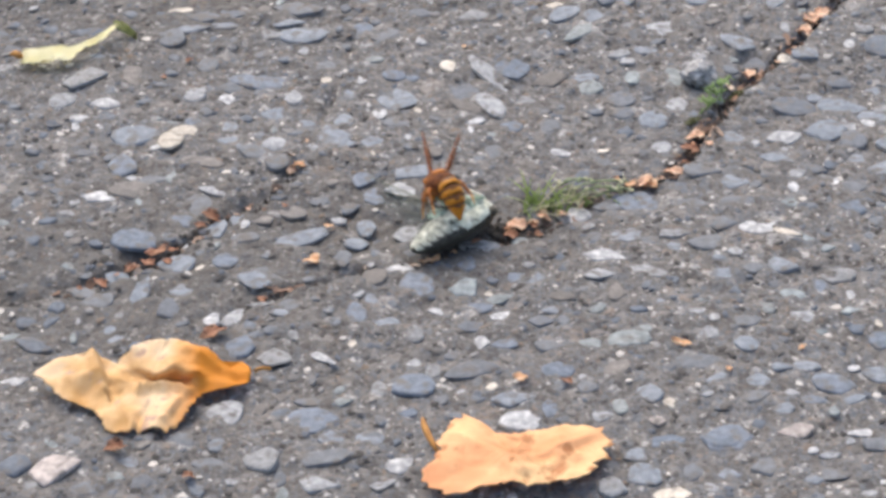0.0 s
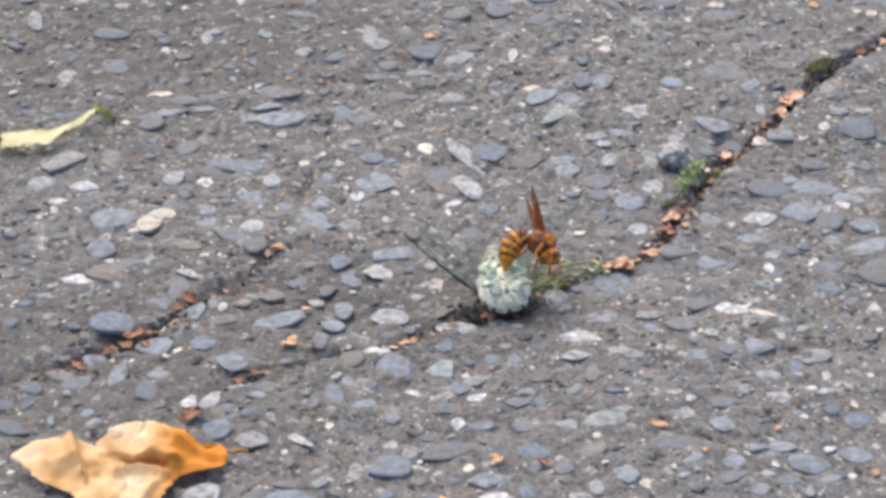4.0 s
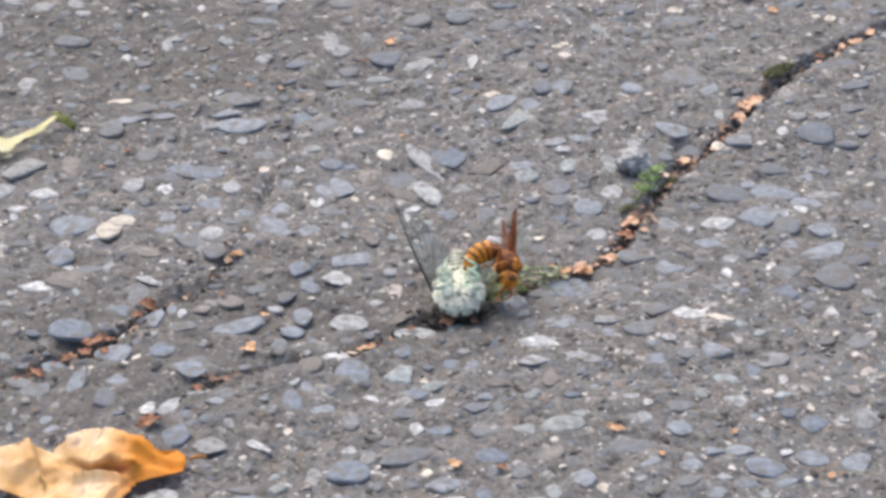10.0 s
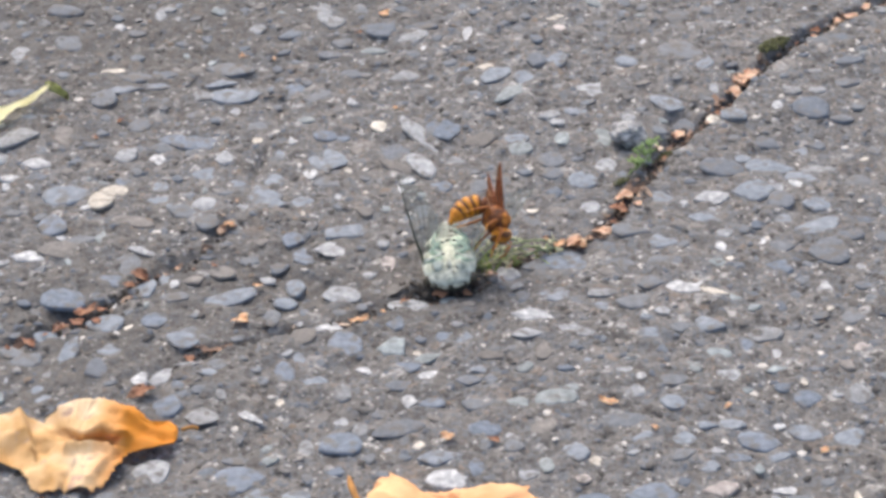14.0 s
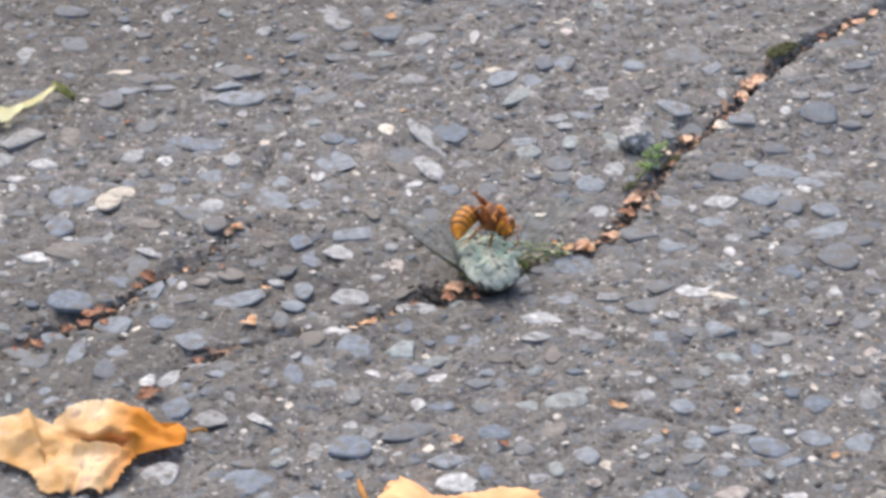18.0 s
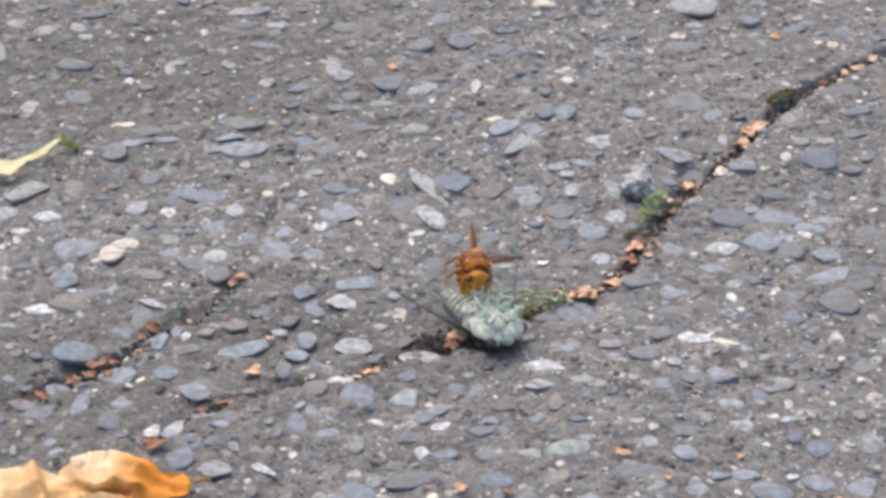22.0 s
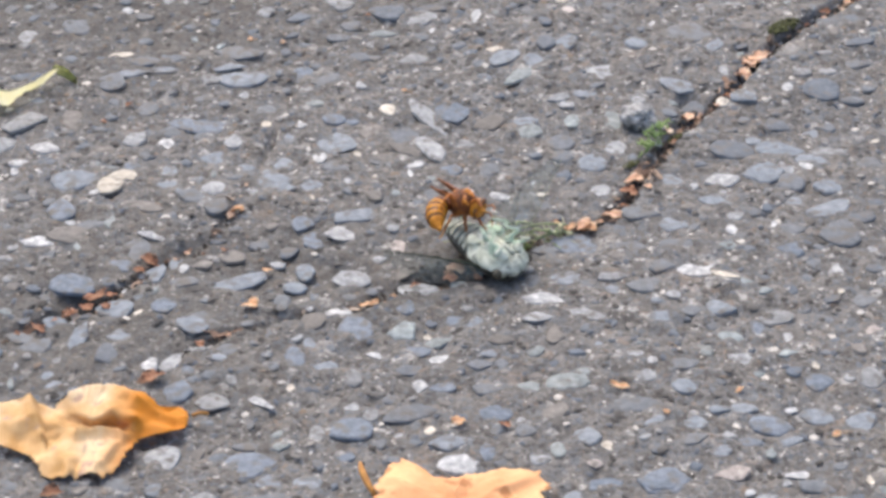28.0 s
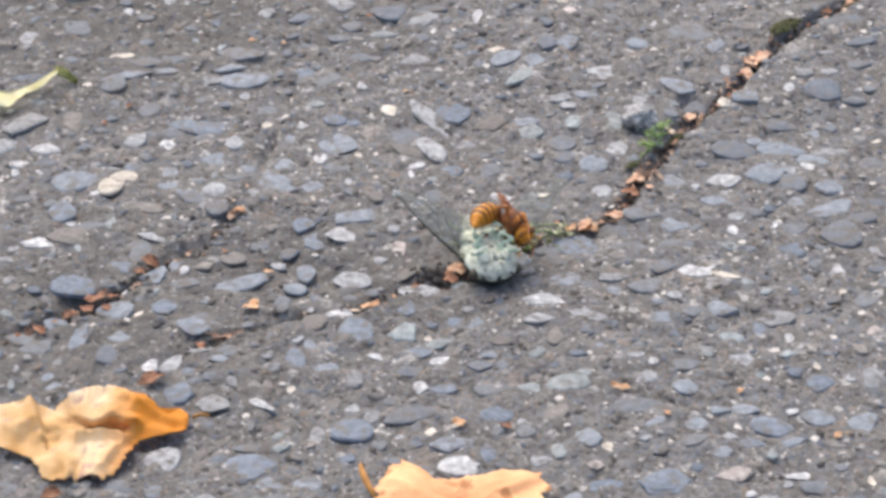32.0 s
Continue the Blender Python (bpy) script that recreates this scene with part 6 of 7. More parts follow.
    walk(cicada_wings["far_hind"], [(t, pose(x * 1e-4, y * 1e-4, z * 1e-4, rx, ry, rz)) for t, x, y, z, rx, ry, rz in (
        (0, 35, 84, -8, 72, -6, 94), (0.25, 35, 84, -8, 63, 3, 138), (0.5, 35, 84, -8, 62, 17, -179), (0.75, 35, 84, -8, 70, 3, -175), (1, 35, 84, -8, 60, -4, 163), (1.25, 35, 84, -8, 101, -36, 161),
        (1.5, 35, 84, -8, 169, -55, 121), (1.75, 35, 84, -8, 146, -48, 159), (2, 35, 84, -8, 132, -37, -169), (2.2, 35, 84, -8, 150, -52, 176), (2.4, 35, 84, -8, 162, -52, 154), (2.7, 35, 84, -8, -158, -48, 127),
        (3, 35, 84, -8, -158, -46, 142), (3.25, 35, 84, -8, -174, -39, 163), (3.5, 35, 84, -8, -161, -41, 152), (3.75, 35, 84, -8, -175, -34, 157), (4, 35, 84, -8, -176, -37, 157), (4.25, 35, 84, -8, -160, -31, 146),
        (4.5, 35, 84, -8, -158, -28, 158), (4.75, 35, 84, -8, -179, -37, 161), (5, 35, 84, -8, -160, -26, 149), (5.25, 35, 84, -8, -159, -40, 150), (5.5, 35, 84, -8, -163, -35, 151), (5.75, 35, 84, -8, -169, -39, 159),
        (6, 35, 84, -8, -160, -42, 147), (6.25, 35, 84, -8, -160, -37, 140), (6.5, 35, 84, -8, -145, -43, 137), (6.75, 35, 84, -8, -157, -42, 141), (7, 35, 84, -8, -165, -42, 153), (7.25, 35, 84, -8, -168, -43, 149),
        (7.5, 35, 84, -8, -178, -44, 164), (7.75, 35, 84, -8, -144, -28, 144), (8, 35, 84, -8, -156, -36, 147), (8.25, 35, 84, -8, -150, -44, 155), (8.5, 35, 84, -8, -146, -46, 148), (8.75, 35, 84, -8, -151, -32, 136),
        (9, 35, 84, -8, -157, -33, 145), (9.25, 35, 84, -8, -165, -24, 147), (9.5, 35, 84, -8, -150, -33, 153), (9.75, 35, 84, -8, -155, -32, 150), (10, 35, 84, -8, -157, -31, 154), (10.25, 35, 84, -8, -154, -39, 148),
        (10.5, 35, 84, -8, -180, -39, 180), (10.75, 35, 84, -8, -156, -46, 154), (11, 35, 84, -8, -173, -47, 177), (11.25, 35, 84, -8, -177, -41, -173), (11.5, 35, 84, -8, -153, -37, 151), (11.75, 35, 84, -8, -161, -46, 147),
        (12, 35, 84, -8, -155, -42, 150), (12.25, 35, 84, -8, -144, -39, 135), (12.5, 35, 84, -8, -163, -31, 153), (12.75, 35, 84, -8, -162, -47, 149), (13, 35, 84, -8, -155, -31, 143), (13.25, 35, 84, -8, -168, -28, 150),
        (13.5, 35, 84, -8, -150, -32, 158), (13.75, 35, 84, -8, -146, -33, 141), (14, 35, 84, -8, -152, -38, 151), (14.25, 35, 84, -8, -137, -42, 140), (14.5, 35, 84, -8, -144, -25, 129), (14.75, 35, 84, -8, -131, -21, 116),
        (15, 35, 84, -8, -138, -28, 119), (15.25, 35, 84, -8, -153, -29, 138), (15.5, 35, 84, -8, -141, -31, 121), (15.75, 35, 84, -8, -146, -21, 130), (16, 35, 84, -8, -151, -29, 126), (16.25, 35, 84, -8, -161, -36, 121),
        (16.5, 35, 84, -8, -151, -32, 118), (16.75, 35, 84, -8, -160, -39, 129), (17, 35, 84, -8, -154, -39, 122), (17.25, 35, 84, -8, -147, -40, 116), (17.5, 35, 84, -8, -148, -47, 121), (17.75, 35, 84, -8, -155, -33, 110),
        (18, 35, 84, -8, -150, -34, 117), (18.25, 35, 84, -8, -147, -45, 108), (18.5, 35, 84, -8, -146, -38, 122), (18.75, 35, 84, -8, -179, -41, 139), (19, 35, 84, -8, -165, -47, 126), (19.25, 35, 84, -8, -153, -45, 123),
        (19.5, 35, 84, -8, -166, -56, 134), (19.75, 35, 84, -8, -171, -47, 128), (20, 35, 84, -8, -173, -62, 132), (20.25, 35, 84, -8, 159, -66, 156), (20.5, 35, 84, -8, -154, -57, 119), (20.75, 35, 84, -8, -166, -67, 115),
        (21, 35, 84, -8, 168, -64, 145), (21.25, 35, 84, -8, 167, -63, 154), (21.5, 35, 84, -8, 128, -62, -169), (21.75, 35, 84, -8, 148, -69, 164), (22, 35, 84, -8, 142, -60, 176), (22.25, 35, 84, -8, 146, -73, 180),
        (22.5, 35, 84, -8, 153, -58, 156), (22.75, 35, 84, -8, 129, -54, 175), (23, 35, 84, -8, 148, -64, 166), (23.25, 35, 84, -8, 166, -65, 144), (23.5, 35, 84, -8, 153, -55, 161), (23.75, 35, 84, -8, 125, -68, 176),
        (24, 35, 84, -8, 130, -62, 179), (24.25, 35, 84, -8, 135, -57, 175), (24.5, 35, 84, -8, 140, -57, 168), (24.75, 35, 84, -8, 135, -60, 164), (25, 35, 84, -8, 136, -64, 177), (25.25, 35, 84, -8, 151, -54, 173),
        (25.5, 35, 84, -8, 110, -67, -159), (25.75, 35, 84, -8, 160, -73, 152), (26, 35, 84, -8, 142, -63, 172), (26.25, 35, 84, -8, 179, -62, 135), (26.5, 35, 84, -8, 171, -61, 142), (26.75, 35, 84, -8, 153, -55, 150),
        (27, 35, 84, -8, 175, -62, 139), (27.25, 35, 84, -8, -158, -66, 118), (27.5, 35, 84, -8, 167, -58, 156), (27.75, 35, 84, -8, 175, -54, 146), (28, 35, 84, -8, -177, -60, 119), (28.25, 35, 84, -8, 156, -61, 153),
        (28.5, 35, 84, -8, 179, -56, 125), (28.75, 35, 84, -8, -173, -49, 141), (29, 35, 84, -8, -169, -50, 127), (29.25, 35, 84, -8, -166, -44, 124), (29.5, 35, 84, -8, -174, -53, 142), (29.75, 35, 84, -8, 168, -50, 154),
        (30, 35, 84, -8, -180, -61, 146), (30.25, 35, 84, -8, -145, -67, 119), (30.5, 35, 84, -8, -167, -58, 116), (30.75, 35, 84, -8, -173, -63, 121), (31, 35, 84, -8, -167, -60, 124), (31.25, 35, 84, -8, -161, -48, 119),
        (31.5, 35, 84, -8, 174, -56, 154), (31.75, 35, 84, -8, -177, -35, 142), (32, 35, 84, -8, -164, -38, 146),
    )])
    walk(hornet_wings["left"], [(t, pose(x * 1e-4, y * 1e-4, z * 1e-4, rx, ry, rz)) for t, x, y, z, rx, ry, rz in (
        (0, 6, 25, 23, 65, -59, -28), (0.5, 6, 25, 23, 60, -52, 46), (1, 6, 25, 23, 60, -48, 28), (1.5, 6, 25, 23, 51, -64, -1), (2, 6, 25, 23, 79, -58, -65), (2.25, 6, 25, 23, 108, -55, -136),
        (2.5, 6, 25, 23, 115, -39, 173), (3, 6, 25, 23, 120, -50, 170), (3.5, 6, 25, 23, 117, -45, 173), (4, 6, 25, 23, 116, -42, 168), (4.5, 6, 25, 23, 117, -44, 174), (5, 6, 25, 23, 118, -49, 177),
        (5.5, 6, 25, 23, 119, -50, 176), (6, 6, 25, 23, 114, -39, -179), (6.5, 6, 25, 23, 114, -37, 177), (7, 6, 25, 23, 113, -34, 177), (7.5, 6, 25, 23, 113, -35, -176), (8, 6, 25, 23, 112, -29, 173),
        (8.5, 6, 25, 23, 112, -29, 176), (9, 6, 25, 23, 112, -30, 174), (9.5, 6, 25, 23, 111, -25, 179), (10, 6, 25, 23, 111, -24, -180), (10.5, 6, 25, 23, 111, -26, -176), (11, 6, 25, 23, 114, -43, -172),
        (11.5, 6, 25, 23, 114, -38, -178), (12, 6, 25, 23, 111, -24, -176), (12.5, 6, 25, 23, 112, -30, -175), (13, 6, 25, 23, 115, -41, -179), (13.5, 6, 25, 23, 113, -35, -177), (14, 6, 25, 23, 112, -30, 173),
        (14.5, 6, 25, 23, 116, -41, 171), (15, 6, 25, 23, 113, -34, 168), (15.5, 6, 25, 23, 112, -27, 171), (16, 6, 25, 23, 117, -47, 140), (16.5, 6, 25, 23, 115, -42, 143), (17, 6, 25, 23, 135, -57, 151),
        (17.5, 6, 25, 23, 132, -55, 154), (18, 6, 25, 23, 126, -52, 158), (18.5, 6, 25, 23, 126, -60, 155), (19, 6, 25, 23, 123, -58, 162), (19.5, 6, 25, 23, 112, -40, 170), (20, 6, 25, 23, 103, -25, 175),
        (20.5, 6, 25, 23, 115, -40, 157), (21, 6, 25, 23, 122, -56, 154), (21.5, 6, 25, 23, 97, -16, 123), (22, 6, 25, 23, 91, 6, 118), (22.5, 6, 25, 23, 60, 11, 138), (23, 6, 25, 23, 39, -14, 171),
        (23.5, 6, 25, 23, 54, 0, 176), (24, 6, 25, 23, 68, 7, -172), (24.5, 6, 25, 23, 59, 14, -177), (25, 6, 25, 23, 40, 28, 167), (25.5, 6, 25, 23, 46, 10, 167), (26, 6, 25, 23, 56, 2, 162),
        (26.5, 6, 25, 23, 7, -48, 173), (27, 6, 25, 23, 4, -51, 175), (27.5, 6, 25, 23, 4, -52, 172), (28, 6, 25, 23, 17, -45, 159), (28.5, 6, 25, 23, 10, -53, 170), (29, 6, 25, 23, 19, -47, 161),
        (29.5, 6, 25, 23, 1, -46, 172), (30, 6, 25, 23, 0, -40, 175), (30.5, 6, 25, 23, 15, -44, 158), (31, 6, 25, 23, 26, -43, 149), (31.5, 6, 25, 23, 108, -36, 128), (32, 6, 25, 23, 112, -38, 137),
    )])
    walk(hornet_wings["left_hind"], [(t, pose(x * 1e-4, y * 1e-4, z * 1e-4, rx, ry, rz)) for t, x, y, z, rx, ry, rz in (
        (0, -8, 25, 23, 63, -57, -19), (0.5, -8, 25, 23, 58, -54, 49), (1, -8, 25, 23, 58, -51, 35), (1.5, -8, 25, 23, 44, -65, 18), (2, -8, 25, 23, 71, -61, -46), (2.25, -8, 25, 23, 112, -58, -140),
        (2.5, -8, 25, 23, 115, -38, 160), (3, -8, 25, 23, 120, -50, 166), (3.5, -8, 25, 23, 117, -43, 165), (4, -8, 25, 23, 118, -45, 163), (4.5, -8, 25, 23, 120, -50, 167), (5, -8, 25, 23, 118, -45, 164),
        (5.5, -8, 25, 23, 120, -50, 169), (6, -8, 25, 23, 115, -40, 170), (6.5, -8, 25, 23, 113, -34, 168), (7, -8, 25, 23, 114, -35, 168), (7.5, -8, 25, 23, 113, -33, 170), (8, -8, 25, 23, 111, -24, 166),
        (8.5, -8, 25, 23, 112, -30, 170), (9, -8, 25, 23, 112, -28, 171), (9.5, -8, 25, 23, 111, -24, 168), (10, -8, 25, 23, 111, -23, 174), (10.5, -8, 25, 23, 112, -27, 172), (11, -8, 25, 23, 115, -41, 179),
        (11.5, -8, 25, 23, 116, -41, 171), (12, -8, 25, 23, 112, -28, 171), (12.5, -8, 25, 23, 112, -31, 174), (13, -8, 25, 23, 115, -38, 169), (13.5, -8, 25, 23, 113, -34, 169), (14, -8, 25, 23, 111, -25, 167),
        (14.5, -8, 25, 23, 116, -40, 165), (15, -8, 25, 23, 112, -30, 167), (15.5, -8, 25, 23, 110, -20, 165), (16, -8, 25, 23, 116, -47, 134), (16.5, -8, 25, 23, 112, -37, 139), (17, -8, 25, 23, 143, -62, 149),
        (17.5, -8, 25, 23, 140, -61, 154), (18, -8, 25, 23, 131, -58, 160), (18.5, -8, 25, 23, 130, -66, 157), (19, -8, 25, 23, 126, -63, 164), (19.5, -8, 25, 23, 112, -44, 174), (20, -8, 25, 23, 102, -25, -180),
        (20.5, -8, 25, 23, 116, -43, 159), (21, -8, 25, 23, 130, -59, 150), (21.5, -8, 25, 23, 139, -21, 117), (22, -8, 25, 23, 174, 1, 112), (22.5, -8, 25, 23, -174, 7, 133), (23, -8, 25, 23, -141, -16, 173),
        (23.5, -8, 25, 23, -124, -2, 175), (24, -8, 25, 23, -109, 5, -175), (24.5, -8, 25, 23, -120, 13, -179), (25, -8, 25, 23, -141, 28, 165), (25.5, -8, 25, 23, -132, 9, 165), (26, -8, 25, 23, -120, -1, 160),
        (26.5, -8, 25, 23, -170, -51, 174), (27, -8, 25, 23, -174, -54, 177), (27.5, -8, 25, 23, -175, -56, 174), (28, -8, 25, 23, -160, -49, 160), (28.5, -8, 25, 23, -168, -57, 172), (29, -8, 25, 23, -159, -50, 162),
        (29.5, -8, 25, 23, -178, -49, 175), (30, -8, 25, 23, -179, -43, 177), (30.25, -8, 25, 23, 149, -43, 167), (30.5, -8, 25, 23, 115, -48, 159), (31, -8, 25, 23, 126, -46, 149), (31.5, -8, 25, 23, 107, -35, 125),
        (32, -8, 25, 23, 109, -35, 132),
    )])
    walk(hornet_wings["right"], [(t, pose(x * 1e-4, y * 1e-4, z * 1e-4, rx, ry, rz)) for t, x, y, z, rx, ry, rz in (
        (0, 6, -25, 23, 107, -41, -60), (0.25, 6, -25, 23, 117, -48, -28), (0.5, 6, -25, 23, 121, -58, 8), (1, 6, -25, 23, 124, -59, 1), (1.25, 6, -25, 23, 115, -48, -38), (1.5, 6, -25, 23, 100, -43, -74),
        (2, 6, -25, 23, 97, -38, -78), (2.25, 6, -25, 23, 75, -40, -114), (2.5, 6, -25, 23, 58, -52, -152), (3, 6, -25, 23, 65, -39, -170), (3.5, 6, -25, 23, 59, -51, -165), (4, 6, -25, 23, 61, -46, -163),
        (4.5, 6, -25, 23, 56, -54, -162), (5, 6, -25, 23, 55, -56, -162), (5.5, 6, -25, 23, 48, -60, -149), (6, 6, -25, 23, 64, -42, -154), (6.5, 6, -25, 23, 64, -41, -155), (7, 6, -25, 23, 65, -40, -160),
        (7.5, 6, -25, 23, 67, -33, -162), (8, 6, -25, 23, 69, -21, -173), (8.5, 6, -25, 23, 69, -24, -166), (9, 6, -25, 23, 69, -20, -170), (9.5, 6, -25, 23, 69, -23, -167), (10, 6, -25, 23, 68, -30, -159),
        (10.5, 6, -25, 23, 69, -26, -164), (11, 6, -25, 23, 67, -32, -159), (11.5, 6, -25, 23, 65, -40, -157), (12, 6, -25, 23, 67, -33, -156), (12.5, 6, -25, 23, 66, -36, -156), (13, 6, -25, 23, 53, -58, -159),
        (13.5, 6, -25, 23, 62, -46, -161), (14, 6, -25, 23, 66, -37, -168), (14.5, 6, -25, 23, 61, -48, -169), (15, 6, -25, 23, 64, -41, -173), (15.5, 6, -25, 23, 65, -39, -175), (16, 6, -25, 23, 62, -60, 157),
        (16.5, 6, -25, 23, 62, -58, 162), (17, 6, -25, 23, 57, -58, 132), (17.5, 6, -25, 23, 39, -52, 143), (18, 6, -25, 23, 22, -43, 148), (18.5, 6, -25, 23, 35, -57, 140), (19, 6, -25, 23, 45, -60, 140),
        (19.5, 6, -25, 23, 33, -50, 149), (20, 6, -25, 23, 24, -44, 150), (20.5, 6, -25, 23, 37, -49, 137), (21, 6, -25, 23, 46, -60, 135), (21.5, 6, -25, 23, 70, -21, 138), (22, 6, -25, 23, 29, -10, 174),
        (22.5, 6, -25, 23, 68, 2, 154), (23, 6, -25, 23, 45, -19, 160), (23.5, 6, -25, 23, 64, -4, 162), (24, 6, -25, 23, 85, 3, 170), (24.5, 6, -25, 23, 67, 12, 167), (25, 6, -25, 23, 39, 23, 154),
        (25.5, 6, -25, 23, 52, 6, 156), (26, 6, -25, 23, 65, -2, 152), (26.5, 6, -25, 23, 20, -57, 164), (27, 6, -25, 23, 17, -59, 165), (27.5, 6, -25, 23, 18, -61, 160), (28, 6, -25, 23, 30, -51, 146),
        (28.5, 6, -25, 23, 26, -59, 153), (29, 6, -25, 23, 31, -50, 144), (29.5, 6, -25, 23, 10, -52, 160), (30, 6, -25, 23, 7, -46, 164), (30.5, 6, -25, 23, 25, -48, 146), (31, 6, -25, 23, 33, -45, 138),
        (31.5, 6, -25, 23, 69, -52, 147), (32, 6, -25, 23, 67, -46, 161),
    )])
    walk(hornet_wings["right_hind"], [(t, pose(x * 1e-4, y * 1e-4, z * 1e-4, rx, ry, rz)) for t, x, y, z, rx, ry, rz in (
        (0, -8, -25, 23, 108, -44, -62), (0.5, -8, -25, 23, 126, -59, -6), (1, -8, -25, 23, 122, -54, -9), (1.25, -8, -25, 23, 112, -40, -46), (1.5, -8, -25, 23, 95, -32, -80), (2, -8, -25, 23, 97, -35, -78),
        (2.25, -8, -25, 23, 78, -37, -112), (2.5, -8, -25, 23, 62, -47, -146), (3, -8, -25, 23, 65, -39, -162), (3.5, -8, -25, 23, 62, -46, -157), (4, -8, -25, 23, 61, -48, -147), (4.5, -8, -25, 23, 56, -53, -156),
        (5, -8, -25, 23, 56, -54, -154), (5.5, -8, -25, 23, 59, -51, -152), (6, -8, -25, 23, 66, -39, -147), (6.5, -8, -25, 23, 65, -41, -148), (7, -8, -25, 23, 65, -40, -153), (7.5, -8, -25, 23, 69, -27, -157),
        (8, -8, -25, 23, 70, -18, -164), (8.5, -8, -25, 23, 69, -22, -163), (9, -8, -25, 23, 70, -20, -165), (9.5, -8, -25, 23, 69, -23, -158), (10, -8, -25, 23, 69, -28, -152), (10.5, -8, -25, 23, 70, -24, -151),
        (11, -8, -25, 23, 68, -30, -152), (11.5, -8, -25, 23, 65, -40, -150), (12, -8, -25, 23, 68, -33, -150), (12.5, -8, -25, 23, 67, -34, -153), (13, -8, -25, 23, 59, -51, -151), (13.5, -8, -25, 23, 64, -42, -151),
        (14, -8, -25, 23, 66, -35, -160), (14.5, -8, -25, 23, 60, -49, -155), (15, -8, -25, 23, 63, -43, -158), (15.5, -8, -25, 23, 65, -38, -167), (16, -8, -25, 23, 59, -57, 173), (16.5, -8, -25, 23, 60, -56, 171),
        (17, -8, -25, 23, 73, -62, 125), (17.5, -8, -25, 23, 50, -57, 139), (18, -8, -25, 23, 29, -48, 148), (18.5, -8, -25, 23, 45, -62, 137), (19, -8, -25, 23, 57, -65, 135), (19.5, -8, -25, 23, 39, -54, 148),
        (20, -8, -25, 23, 27, -48, 151), (20.5, -8, -25, 23, 46, -53, 134), (21, -8, -25, 23, 64, -63, 125), (21.5, -8, -25, 23, 90, -26, 133), (22, -8, -25, 23, 35, -15, 169), (22.5, -8, -25, 23, 78, -2, 150),
        (23, -8, -25, 23, 48, -22, 159), (23.5, -8, -25, 23, 69, -7, 158), (24, -8, -25, 23, 94, 1, 165), (24.5, -8, -25, 23, 72, 10, 163), (25, -8, -25, 23, 39, 23, 150), (25.5, -8, -25, 23, 57, 4, 152),
        (26, -8, -25, 23, 73, -5, 148), (26.5, -8, -25, 23, 29, -62, 163), (27, -8, -25, 23, 25, -64, 164), (27.5, -8, -25, 23, 25, -65, 159), (28, -8, -25, 23, 38, -55, 143), (28.5, -8, -25, 23, 34, -63, 150),
        (29, -8, -25, 23, 38, -54, 142), (29.5, -8, -25, 23, 15, -56, 160), (30, -8, -25, 23, 12, -50, 165), (30.5, -8, -25, 23, 31, -52, 144), (31, -8, -25, 23, 41, -49, 135), (31.5, -8, -25, 23, 69, -51, 149),
        (32, -8, -25, 23, 64, -46, 175),
    )])


# ---- stones set into the road surface ----
def stone_shape(rng, sides):
    """A unit chipping: an angular outline of few corners, a worn flat top and a buried foot."""
    corners = int(rng.randint(4, 8))
    ca = np.sort((np.arange(corners) + rng.uniform(-0.28, 0.28, corners)) * 2 * math.pi / corners)
    cr = rng.uniform(0.82, 1.22, corners)
    cx, cy = cr * np.cos(ca), cr * np.sin(ca)
    outline = []
    for k in range(sides):
        q = k * corners / sides
        i, u = int(q) % corners, q % 1
        j = (i + 1) % corners
        bulge = 1 + 0.05 * math.sin(math.pi * u) + rng.uniform(-0.05, 0.05)
        outline.append(((cx[i] + (cx[j] - cx[i]) * u) * bulge, (cy[i] + (cy[j] - cy[i]) * u) * bulge))
    lean = rng.uniform(-0.22, 0.22, 2)
    verts = []
    for n, (ring, z) in enumerate(((0.96, -1.0), (1.0, 0.05), (0.93, 0.55), (0.74, 0.86))):
        for a, b in outline:
            q = ring * (1 + rng.uniform(-0.04, 0.04))
            verts.append((0.5 * q * a, 0.5 * q * b, z + (lean[0] * a + lean[1] * b + rng.uniform(-0.1, 0.1)) * (n > 1)))
    verts.append((rng.uniform(-0.08, 0.08), rng.uniform(-0.08, 0.08), 0.94))
    faces = []
    for ring in range(3):
        for i in range(sides):
            j = (i + 1) % sides
            faces.append((ring * sides + i, ring * sides + j, (ring + 1) * sides + j, (ring + 1) * sides + i))
    for i in range(sides):
        faces.append((3 * sides + i, 3 * sides + (i + 1) % sides, 4 * sides))
    return verts, faces


rng = np.random.RandomState(11)
SHAPES = [stone_shape(rng, int(rng.randint(9, 13))) for _ in range(40)]
STONE_MESH = {}
taken = []
loose_verts, loose_faces = {}, {}


def stone_matrix(x, y, a, b, turn, r):
    lift = min(0.0011, 0.1 * min(a, b)) * r.uniform(0.5, 1.25)
    z = float(height(x, y))
    return pose(x, y, max(z, -0.002) - 0.0001, r.uniform(-6, 6), r.uniform(-6, 6), turn) @ Matrix.Diagonal((a, b, lift, 1))


